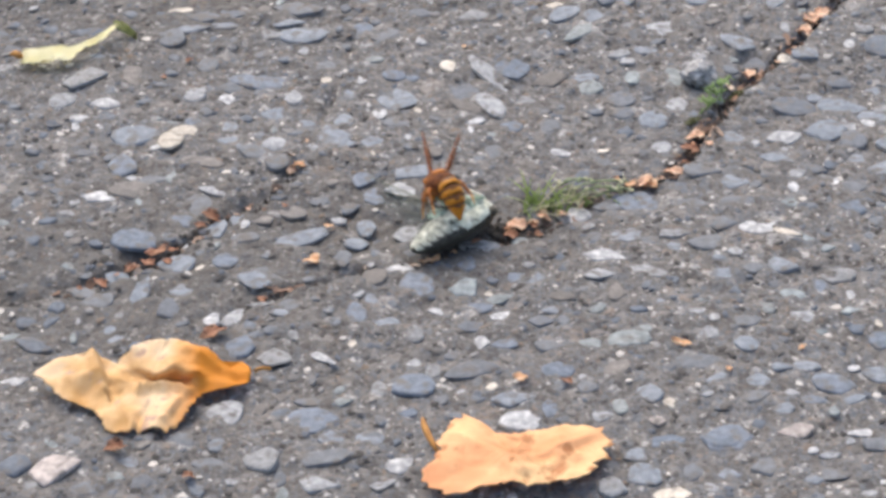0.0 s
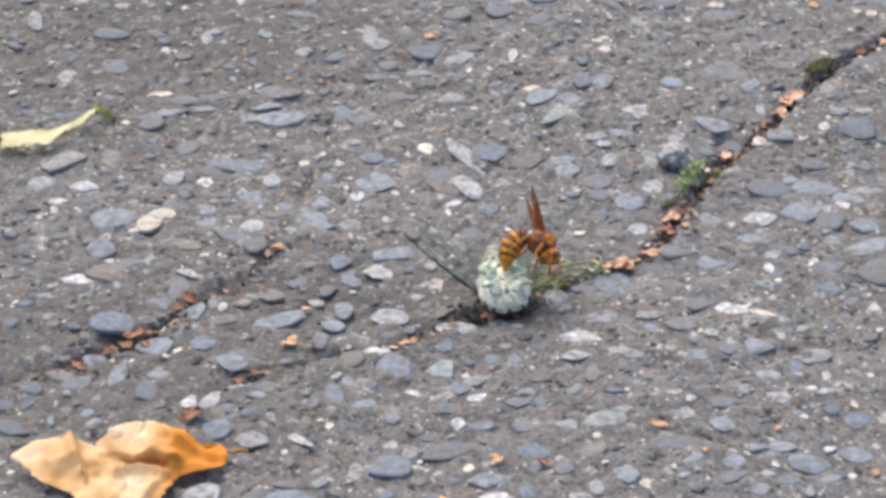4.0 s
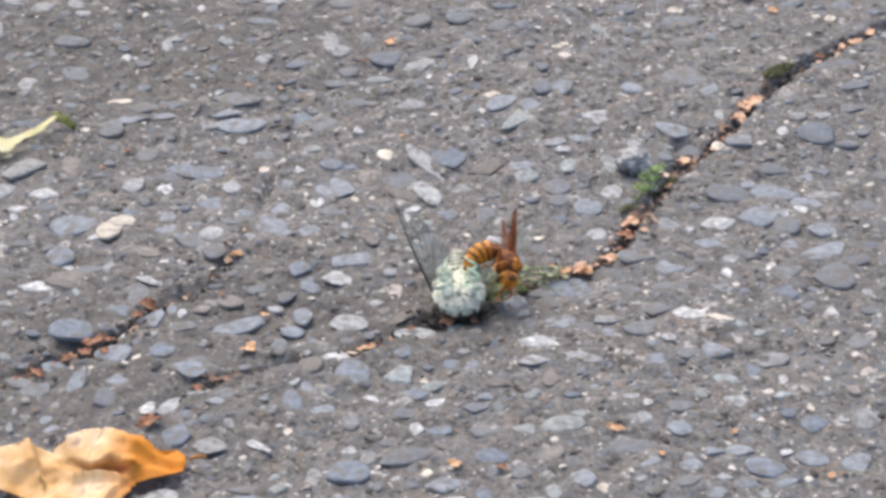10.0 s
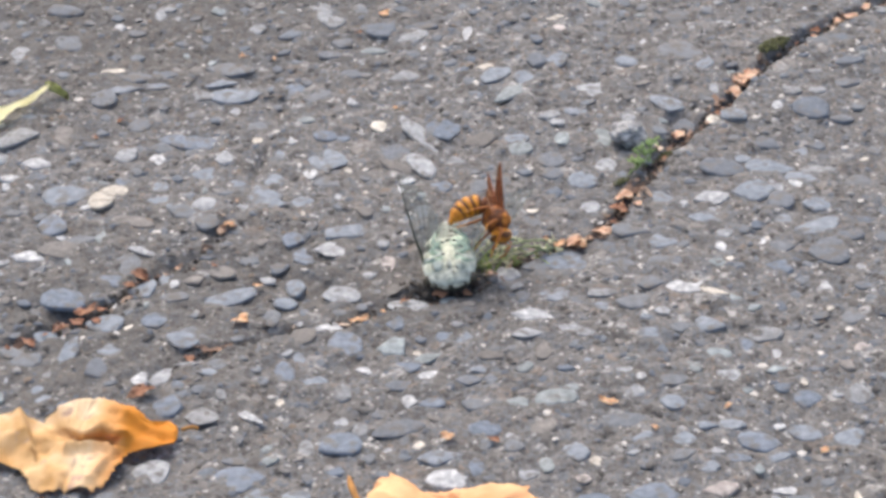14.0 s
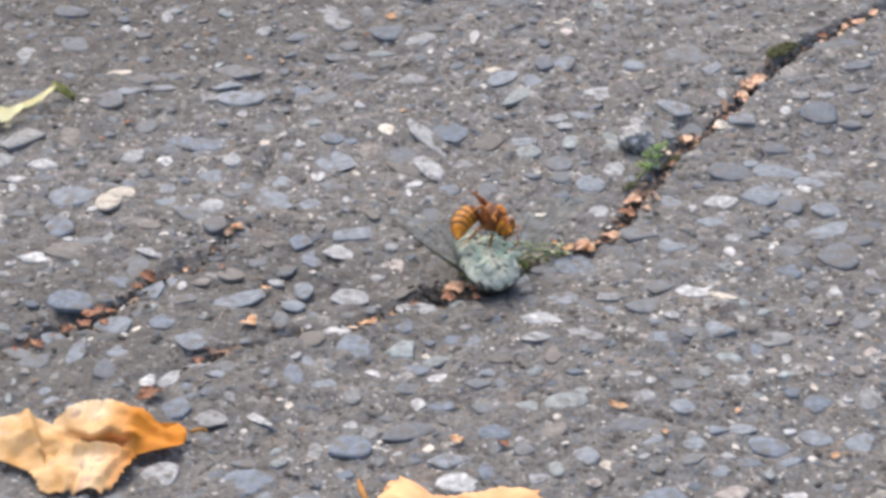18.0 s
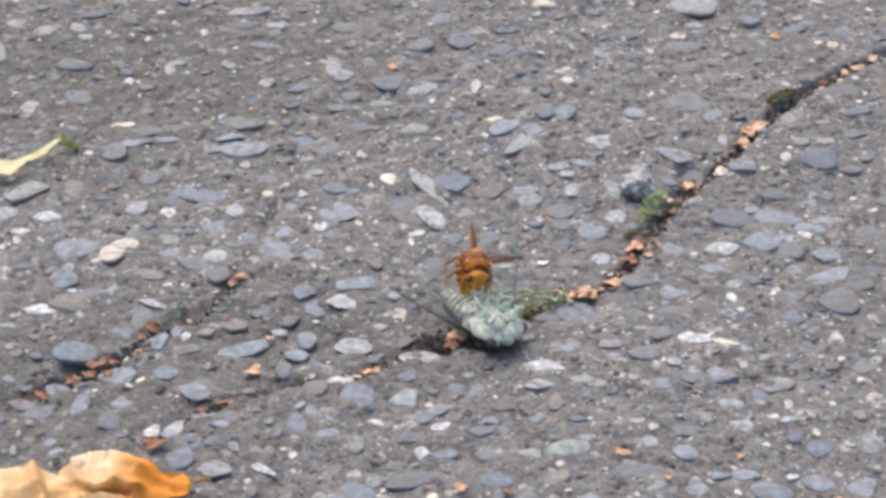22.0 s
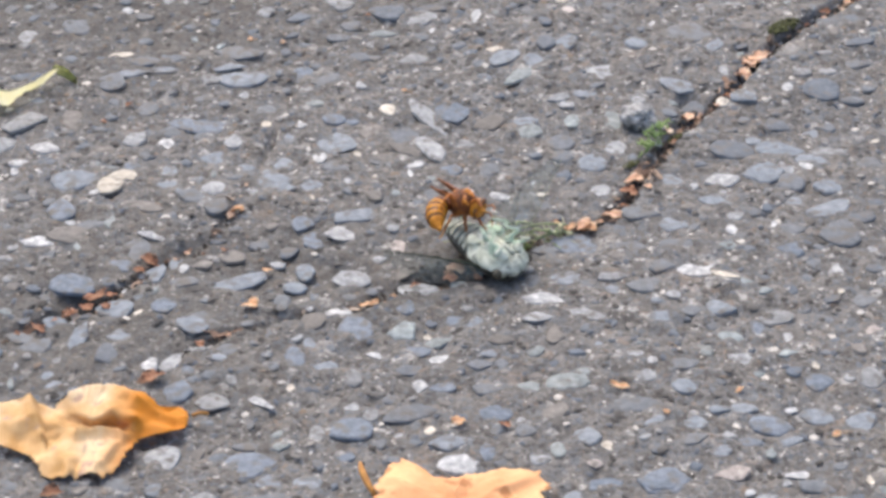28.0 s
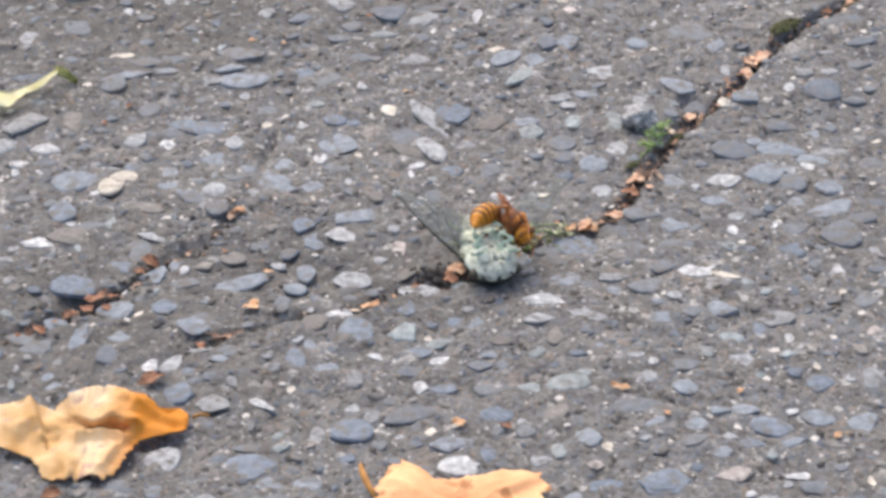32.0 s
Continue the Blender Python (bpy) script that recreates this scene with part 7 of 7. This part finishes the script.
def placed(kind, rows):
    """Rows of x, y, length and breadth in tenths of a millimetre, and the turn in degrees."""
    grow = 1.2e-4 if kind in ("slate", "grey", "brown", "teal") else 1.06e-4
    for x, y, a, b, turn in rows:
        x, y, a, b = x * 1e-4, y * 1e-4, a * grow, b * grow
        taken.append((x, y, 0.5 * math.sqrt(a * b)))
        n = int(rng.randint(len(SHAPES)))
        m = stone_matrix(x, y, a, b, turn + (180 if rng.uniform() < 0.5 else 0), rng)
        if y < 0.135 and abs(x) < 0.165:
            if (kind, n) not in STONE_MESH:
                STONE_MESH[kind, n] = mesh_from("stone", *SHAPES[n], M_STONE[kind])
            ob = new("stone", STONE_MESH[kind, n])
            ob.parent = road
            ob.matrix_local = m
        else:
            join_stone(kind, n, m)


def join_stone(kind, n, m):
    vs, fs = loose_verts.setdefault(kind, []), loose_faces.setdefault(kind, [])
    base = len(vs)
    vs.extend((m @ Vector(v))[:] for v in SHAPES[n][0])
    fs.extend(tuple(base + i for i in face) for face in SHAPES[n][1])


placed('grey', [(-1514,-1092,101,97,0), (-1369,-1055,168,68,66), (-1179,-1025,112,105,0), (-1444,-1291,40,60,0), (-935,-979,106,92,0), (-943,-1683,48,62,0), (-1115,-1957,75,74,0), (1127,1341,190,153,0), (889,1250,102,100,0), (1052,847,155,116,-29), (1332,772,118,107,-29), (1866,1062,86,73,0), (1814,758,107,84,0), (1661,515,92,63,0), (1436,345,176,114,-16), (1358,157,160,162,0), (963,98,180,84,-61), (1137,-78,112,92,-33), (1624,15,110,91,0), (1602,-163,151,99,14)])
placed('grey', [(1626,-340,141,149,0), (1471,-94,87,82,0), (1028,-279,56,71,0), (950,-258,108,135,0), (817,-174,122,97,0), (769,-425,128,70,0), (1423,-320,99,79,0), (651,247,117,112,0), (-1526,75,182,126,0), (-1121,40,151,70,-42), (-647,-3,102,58,0), (-1401,-264,108,64,0), (-1200,-430,98,132,0), (-1109,-612,59,98,0), (-787,-651,222,80,21), (-985,-672,105,52,0), (-1242,-847,113,101,0), (-524,-571,76,129,0), (-912,-949,106,99,0)])
placed('grey', [(-794,-1127,80,62,0), (-476,-1089,60,87,0), (430,-426,106,77,0), (145,-957,53,71,0), (613,-1104,52,55,0), (208,-1142,80,62,0), (-2022,1603,80,85,0), (-1675,1458,128,145,0), (-1461,878,109,119,0), (-912,1168,188,124,0), (-887,930,185,134,0), (-760,695,93,102,0), (-944,299,140,105,0), (-1272,679,84,92,0), (-1031,759,84,66,0), (-1155,500,92,99,0), (-408,1421,88,93,0), (292,1117,192,95,42)])
placed('grey', [(577,1244,87,100,0), (-502,940,109,115,0), (-436,393,141,159,0), (372,565,97,64,0), (-640,454,59,89,0), (888,-563,88,106,0), (812,-721,108,88,0), (694,-734,66,73,0), (1101,-863,119,101,0), (1647,-797,95,87,0), (858,-925,94,92,0), (-582,-1964,78,71,0), (-659,-1708,118,43,0), (-90,-1515,166,75,17), (-439,-1942,78,71,0), (61,-1695,130,74,0), (-405,-1237,84,67,0), (319,-1638,69,81,0), (199,-1377,118,72,0), (733,-1458,183,65,0)])
placed('grey', [(918,-1364,102,92,0), (922,-1579,100,76,0), (1394,-1510,151,109,0), (1265,-1691,99,74,0), (1328,-1947,115,71,0), (1544,-1567,88,95,0), (545,-1661,80,87,0), (1018,-1744,80,61,0), (921,-1233,103,54,0), (1026,-1491,81,58,0), (1114,-1491,101,77,0), (0,2263,121,129,0), (1164,1932,164,101,0), (-1746,1748,132,87,0), (1519,2217,110,93,0), (-988,-2096,118,69,0), (-1286,-2067,78,70,0), (-1414,-2208,95,68,0), (-600,-2046,155,99,0), (-447,-1951,86,71,0)])
placed('grey', [(1167,-2078,95,81,0), (681,-2082,77,81,0), (504,-2114,113,103,0), (-1240,1010,128,58,-1), (-961,1041,128,58,-1), (-695,871,76,65,-10), (-795,2067,86,81,-49), (-454,2140,139,101,-3), (140,1800,137,66,-38), (-143,1770,65,54,-2), (628,807,91,65,3), (-299,1142,59,52,-83), (-461,1320,105,50,-1), (-655,1530,106,72,-3), (1709,2080,110,67,4), (1956,2080,106,94,46), (1174,1730,161,74,1), (917,1599,129,57,-36), (794,1644,70,63,12), (1252,1213,109,77,80)])
placed('grey', [(653,797,67,64,41), (1785,1459,106,61,4), (1907,1487,106,61,4), (1900,849,68,58,58), (-1024,451,59,44,-6), (-1141,147,85,71,-71), (-28,-30,106,85,-88), (-328,-184,190,86,17), (1815,221,101,88,37), (945,-414,114,54,1), (1261,-266,47,39,13), (1605,479,75,61,15), (1323,600,64,49,77), (-816,-1177,77,47,-3), (-1424,-1341,64,45,-8), (1084,-2122,59,44,9), (927,-1681,82,72,19), (-42,-1834,41,40,90), (-1389,973,153,67,-1), (-821,194,73,67,-23)])
placed('grey', [(-655,217,103,95,-66), (-693,58,126,117,-61), (-1789,744,151,64,-2), (-842,1946,164,77,-1), (-345,1770,107,81,-86), (-91,1917,110,109,-49), (421,1080,103,97,11), (209,172,101,96,85), (-438,194,120,76,-2), (-525,35,119,107,-12), (1332,431,98,61,4), (1581,267,145,77,3), (1384,977,102,66,4), (989,-873,88,63,5), (792,-1576,83,62,5), (592,-679,74,67,76), (516,-639,112,88,4), (-1575,-1032,110,75,-8), (-1461,-918,89,69,-12), (-1040,-522,77,67,-66)])
placed('grey', [(-555,-682,90,66,-4), (-913,-142,99,91,-53), (-1015,-54,101,91,-54), (-1488,-1957,61,51,-20), (489,-2004,79,68,10), (935,-2062,99,84,15), (796,-2094,78,56,5)])
placed('slate', [(573,-413,200,130,-41), (746,-283,130,118,0)])
placed('slate', [(-1239,-1157,90,103,0), (-961,-1395,102,105,0), (-1338,-1378,49,49,0), (1685,823,148,130,-24), (1465,553,96,90,0), (1244,345,163,149,0), (1464,46,102,104,0), (-1540,-170,100,121,0), (-1429,-673,172,141,0), (-1058,-828,87,87,0), (-553,-241,69,88,0), (-117,-825,66,116,0), (-319,-985,138,141,0), (-80,-1124,120,55,0), (80,-920,82,71,0), (-1889,1541,60,95,0), (-1199,1136,135,124,0), (-1031,563,212,136,0), (-239,1548,129,147,0), (482,1244,87,100,0)])
placed('slate', [(-621,1012,86,117,0), (54,647,130,147,0), (-155,469,119,143,0), (-388,598,74,82,0), (523,395,95,124,0), (518,265,94,87,0), (488,1477,49,83,0), (1400,-452,110,92,0), (-662,-1838,109,109,0), (-304,-1631,142,113,0), (225,-1514,119,78,24), (-327,-1772,68,61,0), (182,-1738,80,86,0), (158,-1225,84,61,0), (-535,-1180,72,102,0), (1215,-1592,138,89,-16), (1415,-1327,90,79,0), (792,-1918,134,101,0), (116,2001,134,158,0), (292,1882,107,133,0)])
placed('slate', [(914,2069,83,91,0), (-1684,-2101,115,110,0), (-663,-1826,140,115,0), (809,-1926,134,136,0), (-1832,947,128,66,-3), (399,1888,120,82,88), (320,2097,99,67,1), (1901,1241,114,59,3), (-1291,207,70,61,-61), (-1252,-543,127,75,-3), (-455,587,89,63,-2), (54,163,96,84,0), (1706,-244,139,55,2), (1727,-596,69,58,21), (-401,-1121,52,41,-4), (29,-1354,84,46,0), (1219,-986,77,52,80), (-1705,-1394,127,89,-8), (1129,-1679,81,42,3), (-1701,2251,113,80,-7)])
placed('slate', [(-1529,2220,139,110,-73), (-1337,1078,155,87,-3), (-46,1598,160,73,0), (-351,1158,104,88,-5), (1109,698,110,84,79), (1796,-93,117,64,4), (-505,-355,93,69,-84), (-99,-1248,85,66,-1), (592,-1925,99,70,4)])
placed('white', [(-1079,-1200,77,115,0), (979,1466,36,70,0), (1540,837,66,75,0), (1185,81,150,107,18), (1551,194,101,61,-40), (1189,-291,49,63,0), (1355,-278,41,63,0), (-1420,-14,55,66,0), (-1602,-390,136,99,-17), (-1170,-601,36,55,0), (-1204,-700,64,76,0), (-1005,-572,43,60,0), (-373,-312,151,116,0), (-374,-864,112,81,0), (-218,-1143,95,62,0), (419,-796,162,105,-17), (-1680,358,119,80,0), (-1768,228,128,68,0), (-1414,909,54,43,0), (-1169,392,62,85,0)])
placed('white', [(-1462,1570,56,95,0), (174,1493,61,165,0), (-34,1383,33,81,0), (-348,885,54,65,0), (-503,267,56,88,0), (-598,564,47,62,0), (1021,-575,185,120,0), (1568,-601,66,102,0), (-664,-1439,184,51,-47), (-66,-1343,58,82,0), (75,-1825,153,110,0), (1343,-1039,143,86,-24), (1312,-1862,195,68,0), (1293,-1490,42,58,0), (312,-483,108,128,0), (-343,-2096,99,82,24), (-1158,2115,79,44,-83), (-1418,2012,45,38,-69), (-677,2177,39,34,-10), (-615,2201,57,22,-87)])
placed('white', [(693,2110,45,28,86), (1011,1918,120,33,86), (1761,1754,43,27,79), (-1784,178,69,42,-76), (-1686,160,51,33,-76), (-97,195,80,41,23), (-118,126,67,33,-89), (231,-8,165,57,0), (804,-1216,43,39,22), (-1755,-1600,104,62,-5), (1100,-1968,42,38,50)])
placed('white', [(18,-1180,112,70,0)])
placed('light', [(741,993,190,150,-12)])
placed('light', [(268,-498,64,72,0), (352,-566,60,44,20)])
placed('light', [(-1008,-1167,100,147,0), (-967,-1791,116,131,0), (-1581,-1220,29,42,0), (-1425,-1201,27,54,0), (1227,1617,84,120,0), (1731,990,81,66,0), (1649,318,148,69,0), (1462,180,105,56,-63), (1211,-207,73,54,0), (871,732,63,53,0), (759,339,92,109,0), (666,44,100,132,0), (1268,974,43,87,0), (1428,857,29,75,0), (-930,18,105,85,0), (-770,5,55,66,0), (-1700,-419,48,70,0), (-1494,-256,44,36,0), (-1140,-347,176,50,-17), (-530,-1071,46,71,0)])
placed('light', [(-1688,-654,43,51,0), (-1723,-493,87,43,0), (-499,-845,33,57,0), (-75,-697,184,109,0), (384,-930,118,84,0), (569,-880,97,81,0), (-184,-282,61,54,0), (-343,-630,147,102,0), (-236,-489,60,61,0), (-1798,571,173,227,0), (-1859,404,124,201,0), (-1885,1327,111,150,0), (-1045,930,134,76,0), (-880,406,83,120,0), (-1300,415,93,111,0), (-860,809,53,75,0), (-809,1559,73,119,0), (-96,1493,161,144,24), (-126,1101,153,107,20), (-581,859,96,75,0)])
placed('light', [(-52,584,289,92,-57), (535,761,112,62,28), (558,697,68,73,0), (112,375,67,120,0), (-461,1643,90,108,0), (-309,1243,44,57,0), (576,1014,54,55,0), (1307,-912,143,97,0), (683,-643,109,55,0), (606,-888,93,89,0), (917,-787,61,58,0), (-818,-1460,119,103,0), (-756,-1324,45,53,0), (-428,-1631,59,92,0), (356,-1786,124,69,0), (-129,-1630,43,50,0), (-303,-1482,53,73,0), (1143,-1186,104,92,0), (798,-1283,116,98,0), (1527,-1316,45,60,0)])
placed('light', [(1266,2341,233,201,0), (-1715,2044,123,77,0), (-962,2323,251,94,0), (-815,-2063,109,125,0), (-601,-2190,169,90,0), (-388,-2188,87,90,0), (-2067,2176,121,104,-46), (-1891,1232,53,39,-11), (-1308,2177,114,66,-82), (-1262,1758,81,43,-2), (-1199,1671,74,37,-83), (-2114,1857,242,81,-80), (626,1935,139,28,-79), (-554,1805,77,36,-38), (407,1027,38,26,88), (1259,2128,67,56,11), (1503,2080,138,45,1), (1360,1859,45,41,43), (1416,1731,43,32,78), (1355,1656,107,73,5)])
placed('light', [(1749,1160,103,39,1), (-964,-98,66,60,-60), (-633,-521,68,60,-12), (-210,195,42,24,-88), (-373,81,58,47,-84), (384,-7,66,47,87), (398,82,42,24,88), (1173,-6,42,37,65), (1059,38,58,47,77), (1735,-454,55,44,66), (1063,-496,68,30,1), (-906,-1122,86,34,-1), (3,-1240,43,27,0), (-319,-1302,99,76,-85), (309,-1561,50,33,88), (201,-925,35,35,55), (113,-837,66,43,0), (1607,-1314,128,102,67), (1053,-1643,62,49,9), (743,-1173,64,47,4)])
placed('light', [(-1597,-2211,63,46,-71), (-1143,-2110,46,35,-75), (-911,-2184,47,39,-10), (-125,-2237,96,38,0), (1234,-1910,43,38,51), (1155,-1999,78,34,2), (733,-2170,58,50,12), (757,-1665,61,49,8), (1269,-2196,58,38,6), (-1930,2097,120,104,-46), (-1768,2127,115,82,-75), (-1281,1683,107,53,-82), (-801,2158,111,79,-4), (-504,1712,226,76,-82), (-32,334,199,82,-56), (1249,2177,112,90,9), (1612,977,102,66,5), (-238,-1529,76,62,-85)])
placed('brown', [(-846,-1748,38,77,0), (-1481,-356,133,94,0), (-1222,-114,167,52,-21), (-472,-959,94,92,0), (240,-1087,85,48,0), (445,-1049,61,104,0), (-1585,610,130,137,0), (-1432,363,82,62,0), (-318,488,55,81,0), (211,565,120,109,0), (-137,314,153,72,-27), (-702,1887,44,33,-83), (-260,524,55,53,-31), (-274,-62,85,81,-17), (-116,-568,177,48,60), (434,-1526,83,63,3), (-949,-521,91,75,-10), (-818,-460,92,76,-9)])
placed('pink', [(-158,-428,63,105,0), (-149,-542,127,51,49), (1053,-1873,123,115,0), (565,-1811,53,48,0), (-1525,-2115,150,183,0), (597,1570,104,69,86), (1000,-737,51,31,83), (1660,-1004,65,54,60)])
placed('teal', [(751,561,69,145,0), (-1438,-431,38,62,0), (-1335,-243,43,96,0), (-125,-995,107,102,33), (-6,-1062,120,59,25), (-1004,1264,49,71,0), (-268,1372,113,72,0), (355,932,177,87,54), (380,479,105,90,0), (577,566,60,109,0), (1191,-669,87,52,0), (339,-1376,71,72,0), (477,-1341,134,93,0), (438,-1727,49,80,0), (1112,-1051,85,56,0), (-995,1750,71,120,0), (763,1841,118,67,-58), (547,-1274,72,53,3), (1320,-1153,65,47,7)])
placed('cream', [(1242,732,58,63,0), (-1360,31,110,142,0), (-1313,120,106,96,0), (-1151,-885,33,57,0), (-1431,1152,159,62,0), (-745,573,52,62,0), (242,1207,109,74,0), (-337,305,44,89,0), (-218,661,84,83,0), (1119,-654,123,54,-18), (-538,-1344,31,82,0), (618,-1703,58,70,0), (1534,-1884,34,68,0), (512,2402,126,95,0), (597,-2203,127,70,0), (582,1684,123,63,1), (1156,2037,77,66,12), (1883,1936,66,54,15), (1815,1936,45,37,67)])
placed('cream', [(-1490,-285,47,31,-6), (-268,117,42,33,-85), (-521,-53,41,24,-86), (432,6,47,41,5), (1863,399,50,42,23), (-20,-1623,43,41,-85), (-38,-1027,48,30,-89), (1572,-755,51,31,79), (1410,-1207,83,31,-65)])


def fill_stones():
    """Chippings that nobody could count: middling ones between the placed stones, and fine ones everywhere."""
    r = np.random.RandomState(23)
    spots = np.array(taken)
    kinds = ["slate", "grey", "grey", "grey", "brown", "light", "slate", "teal", "grey", "white", "cream"]
    added = []
    for _ in range(9000):
        x, y = r.uniform(-0.29, 0.29), r.uniform(-0.26, 0.36)
        a = r.uniform(0.005, 0.012)
        b = a * r.uniform(0.55, 0.95)
        near = np.hypot(spots[:, 0] - x, spots[:, 1] - y) - spots[:, 2]
        if near.min() < 0.5 * a + 0.0005:
            continue
        if added:
            q = np.array(added)
            if (np.hypot(q[:, 0] - x, q[:, 1] - y) - q[:, 2]).min() < 0.5 * a + 0.001:
                continue
        if min(line_distance(x, y, CRACK)[0], line_distance(x, y, SIDE_CRACK)[0]) < 0.004:
            continue
        inside = abs(x) < 0.21 and -0.21 < y < 0.24
        if inside and a > 0.0085:
            continue
        added.append((x, y, 0.5 * a))
        kind = kinds[int(r.randint(len(kinds)))]
        if inside and kind in ("white", "cream", "light"):
            kind = ("brown", "grey", "slate")[len(added) % 3]
        join_stone(kind, int(r.randint(len(SHAPES))), stone_matrix(x, y, a, b, r.uniform(-90, 90), r))
    for kind in loose_verts:
        ob = new("chippings", mesh_from("chippings", loose_verts[kind], loose_faces[kind], M_STONE[kind]))
        ob.parent = road
        tagged(ob, kind="stuff")
    verts, faces = [], []
    count = 24000
    xs, ys = r.uniform(-0.27, 0.27, count), r.uniform(-0.25, 0.34, count)
    zs = height(xs, ys)
    sizes = 0.0013 + 0.0037 * r.uniform(0, 1, count) ** 2.1
    tops = [stone_shape(r, 5) for _ in range(12)]
    clear = np.array([(np.hypot(spots[:, 0] - x, spots[:, 1] - y) - 0.95 * spots[:, 2]).min() for x, y in zip(xs, ys)])
    for x, y, z, s, free in zip(xs, ys, zs, sizes, clear):
        if free < 0.4 * s:
            continue
        vs, fs = tops[int(r.randint(12))]
        m = pose(x, y, z - 0.04 * s, r.uniform(-15, 15), r.uniform(-15, 15), r.uniform(0, 360)) @ Matrix.Diagonal((s, s * r.uniform(0.6, 1), s * r.uniform(0.07, 0.17), 1))
        base = len(verts)
        verts.extend((m @ Vector(v))[:] for v in vs[5:])
        faces.extend(tuple(base + i - 5 for i in face) for face in fs[5:])
    ob = new("gravel", mesh_from("gravel", verts, faces, M_GRAVEL))
    ob.parent = road
    tagged(ob, kind="stuff")


fill_stones()


motions()
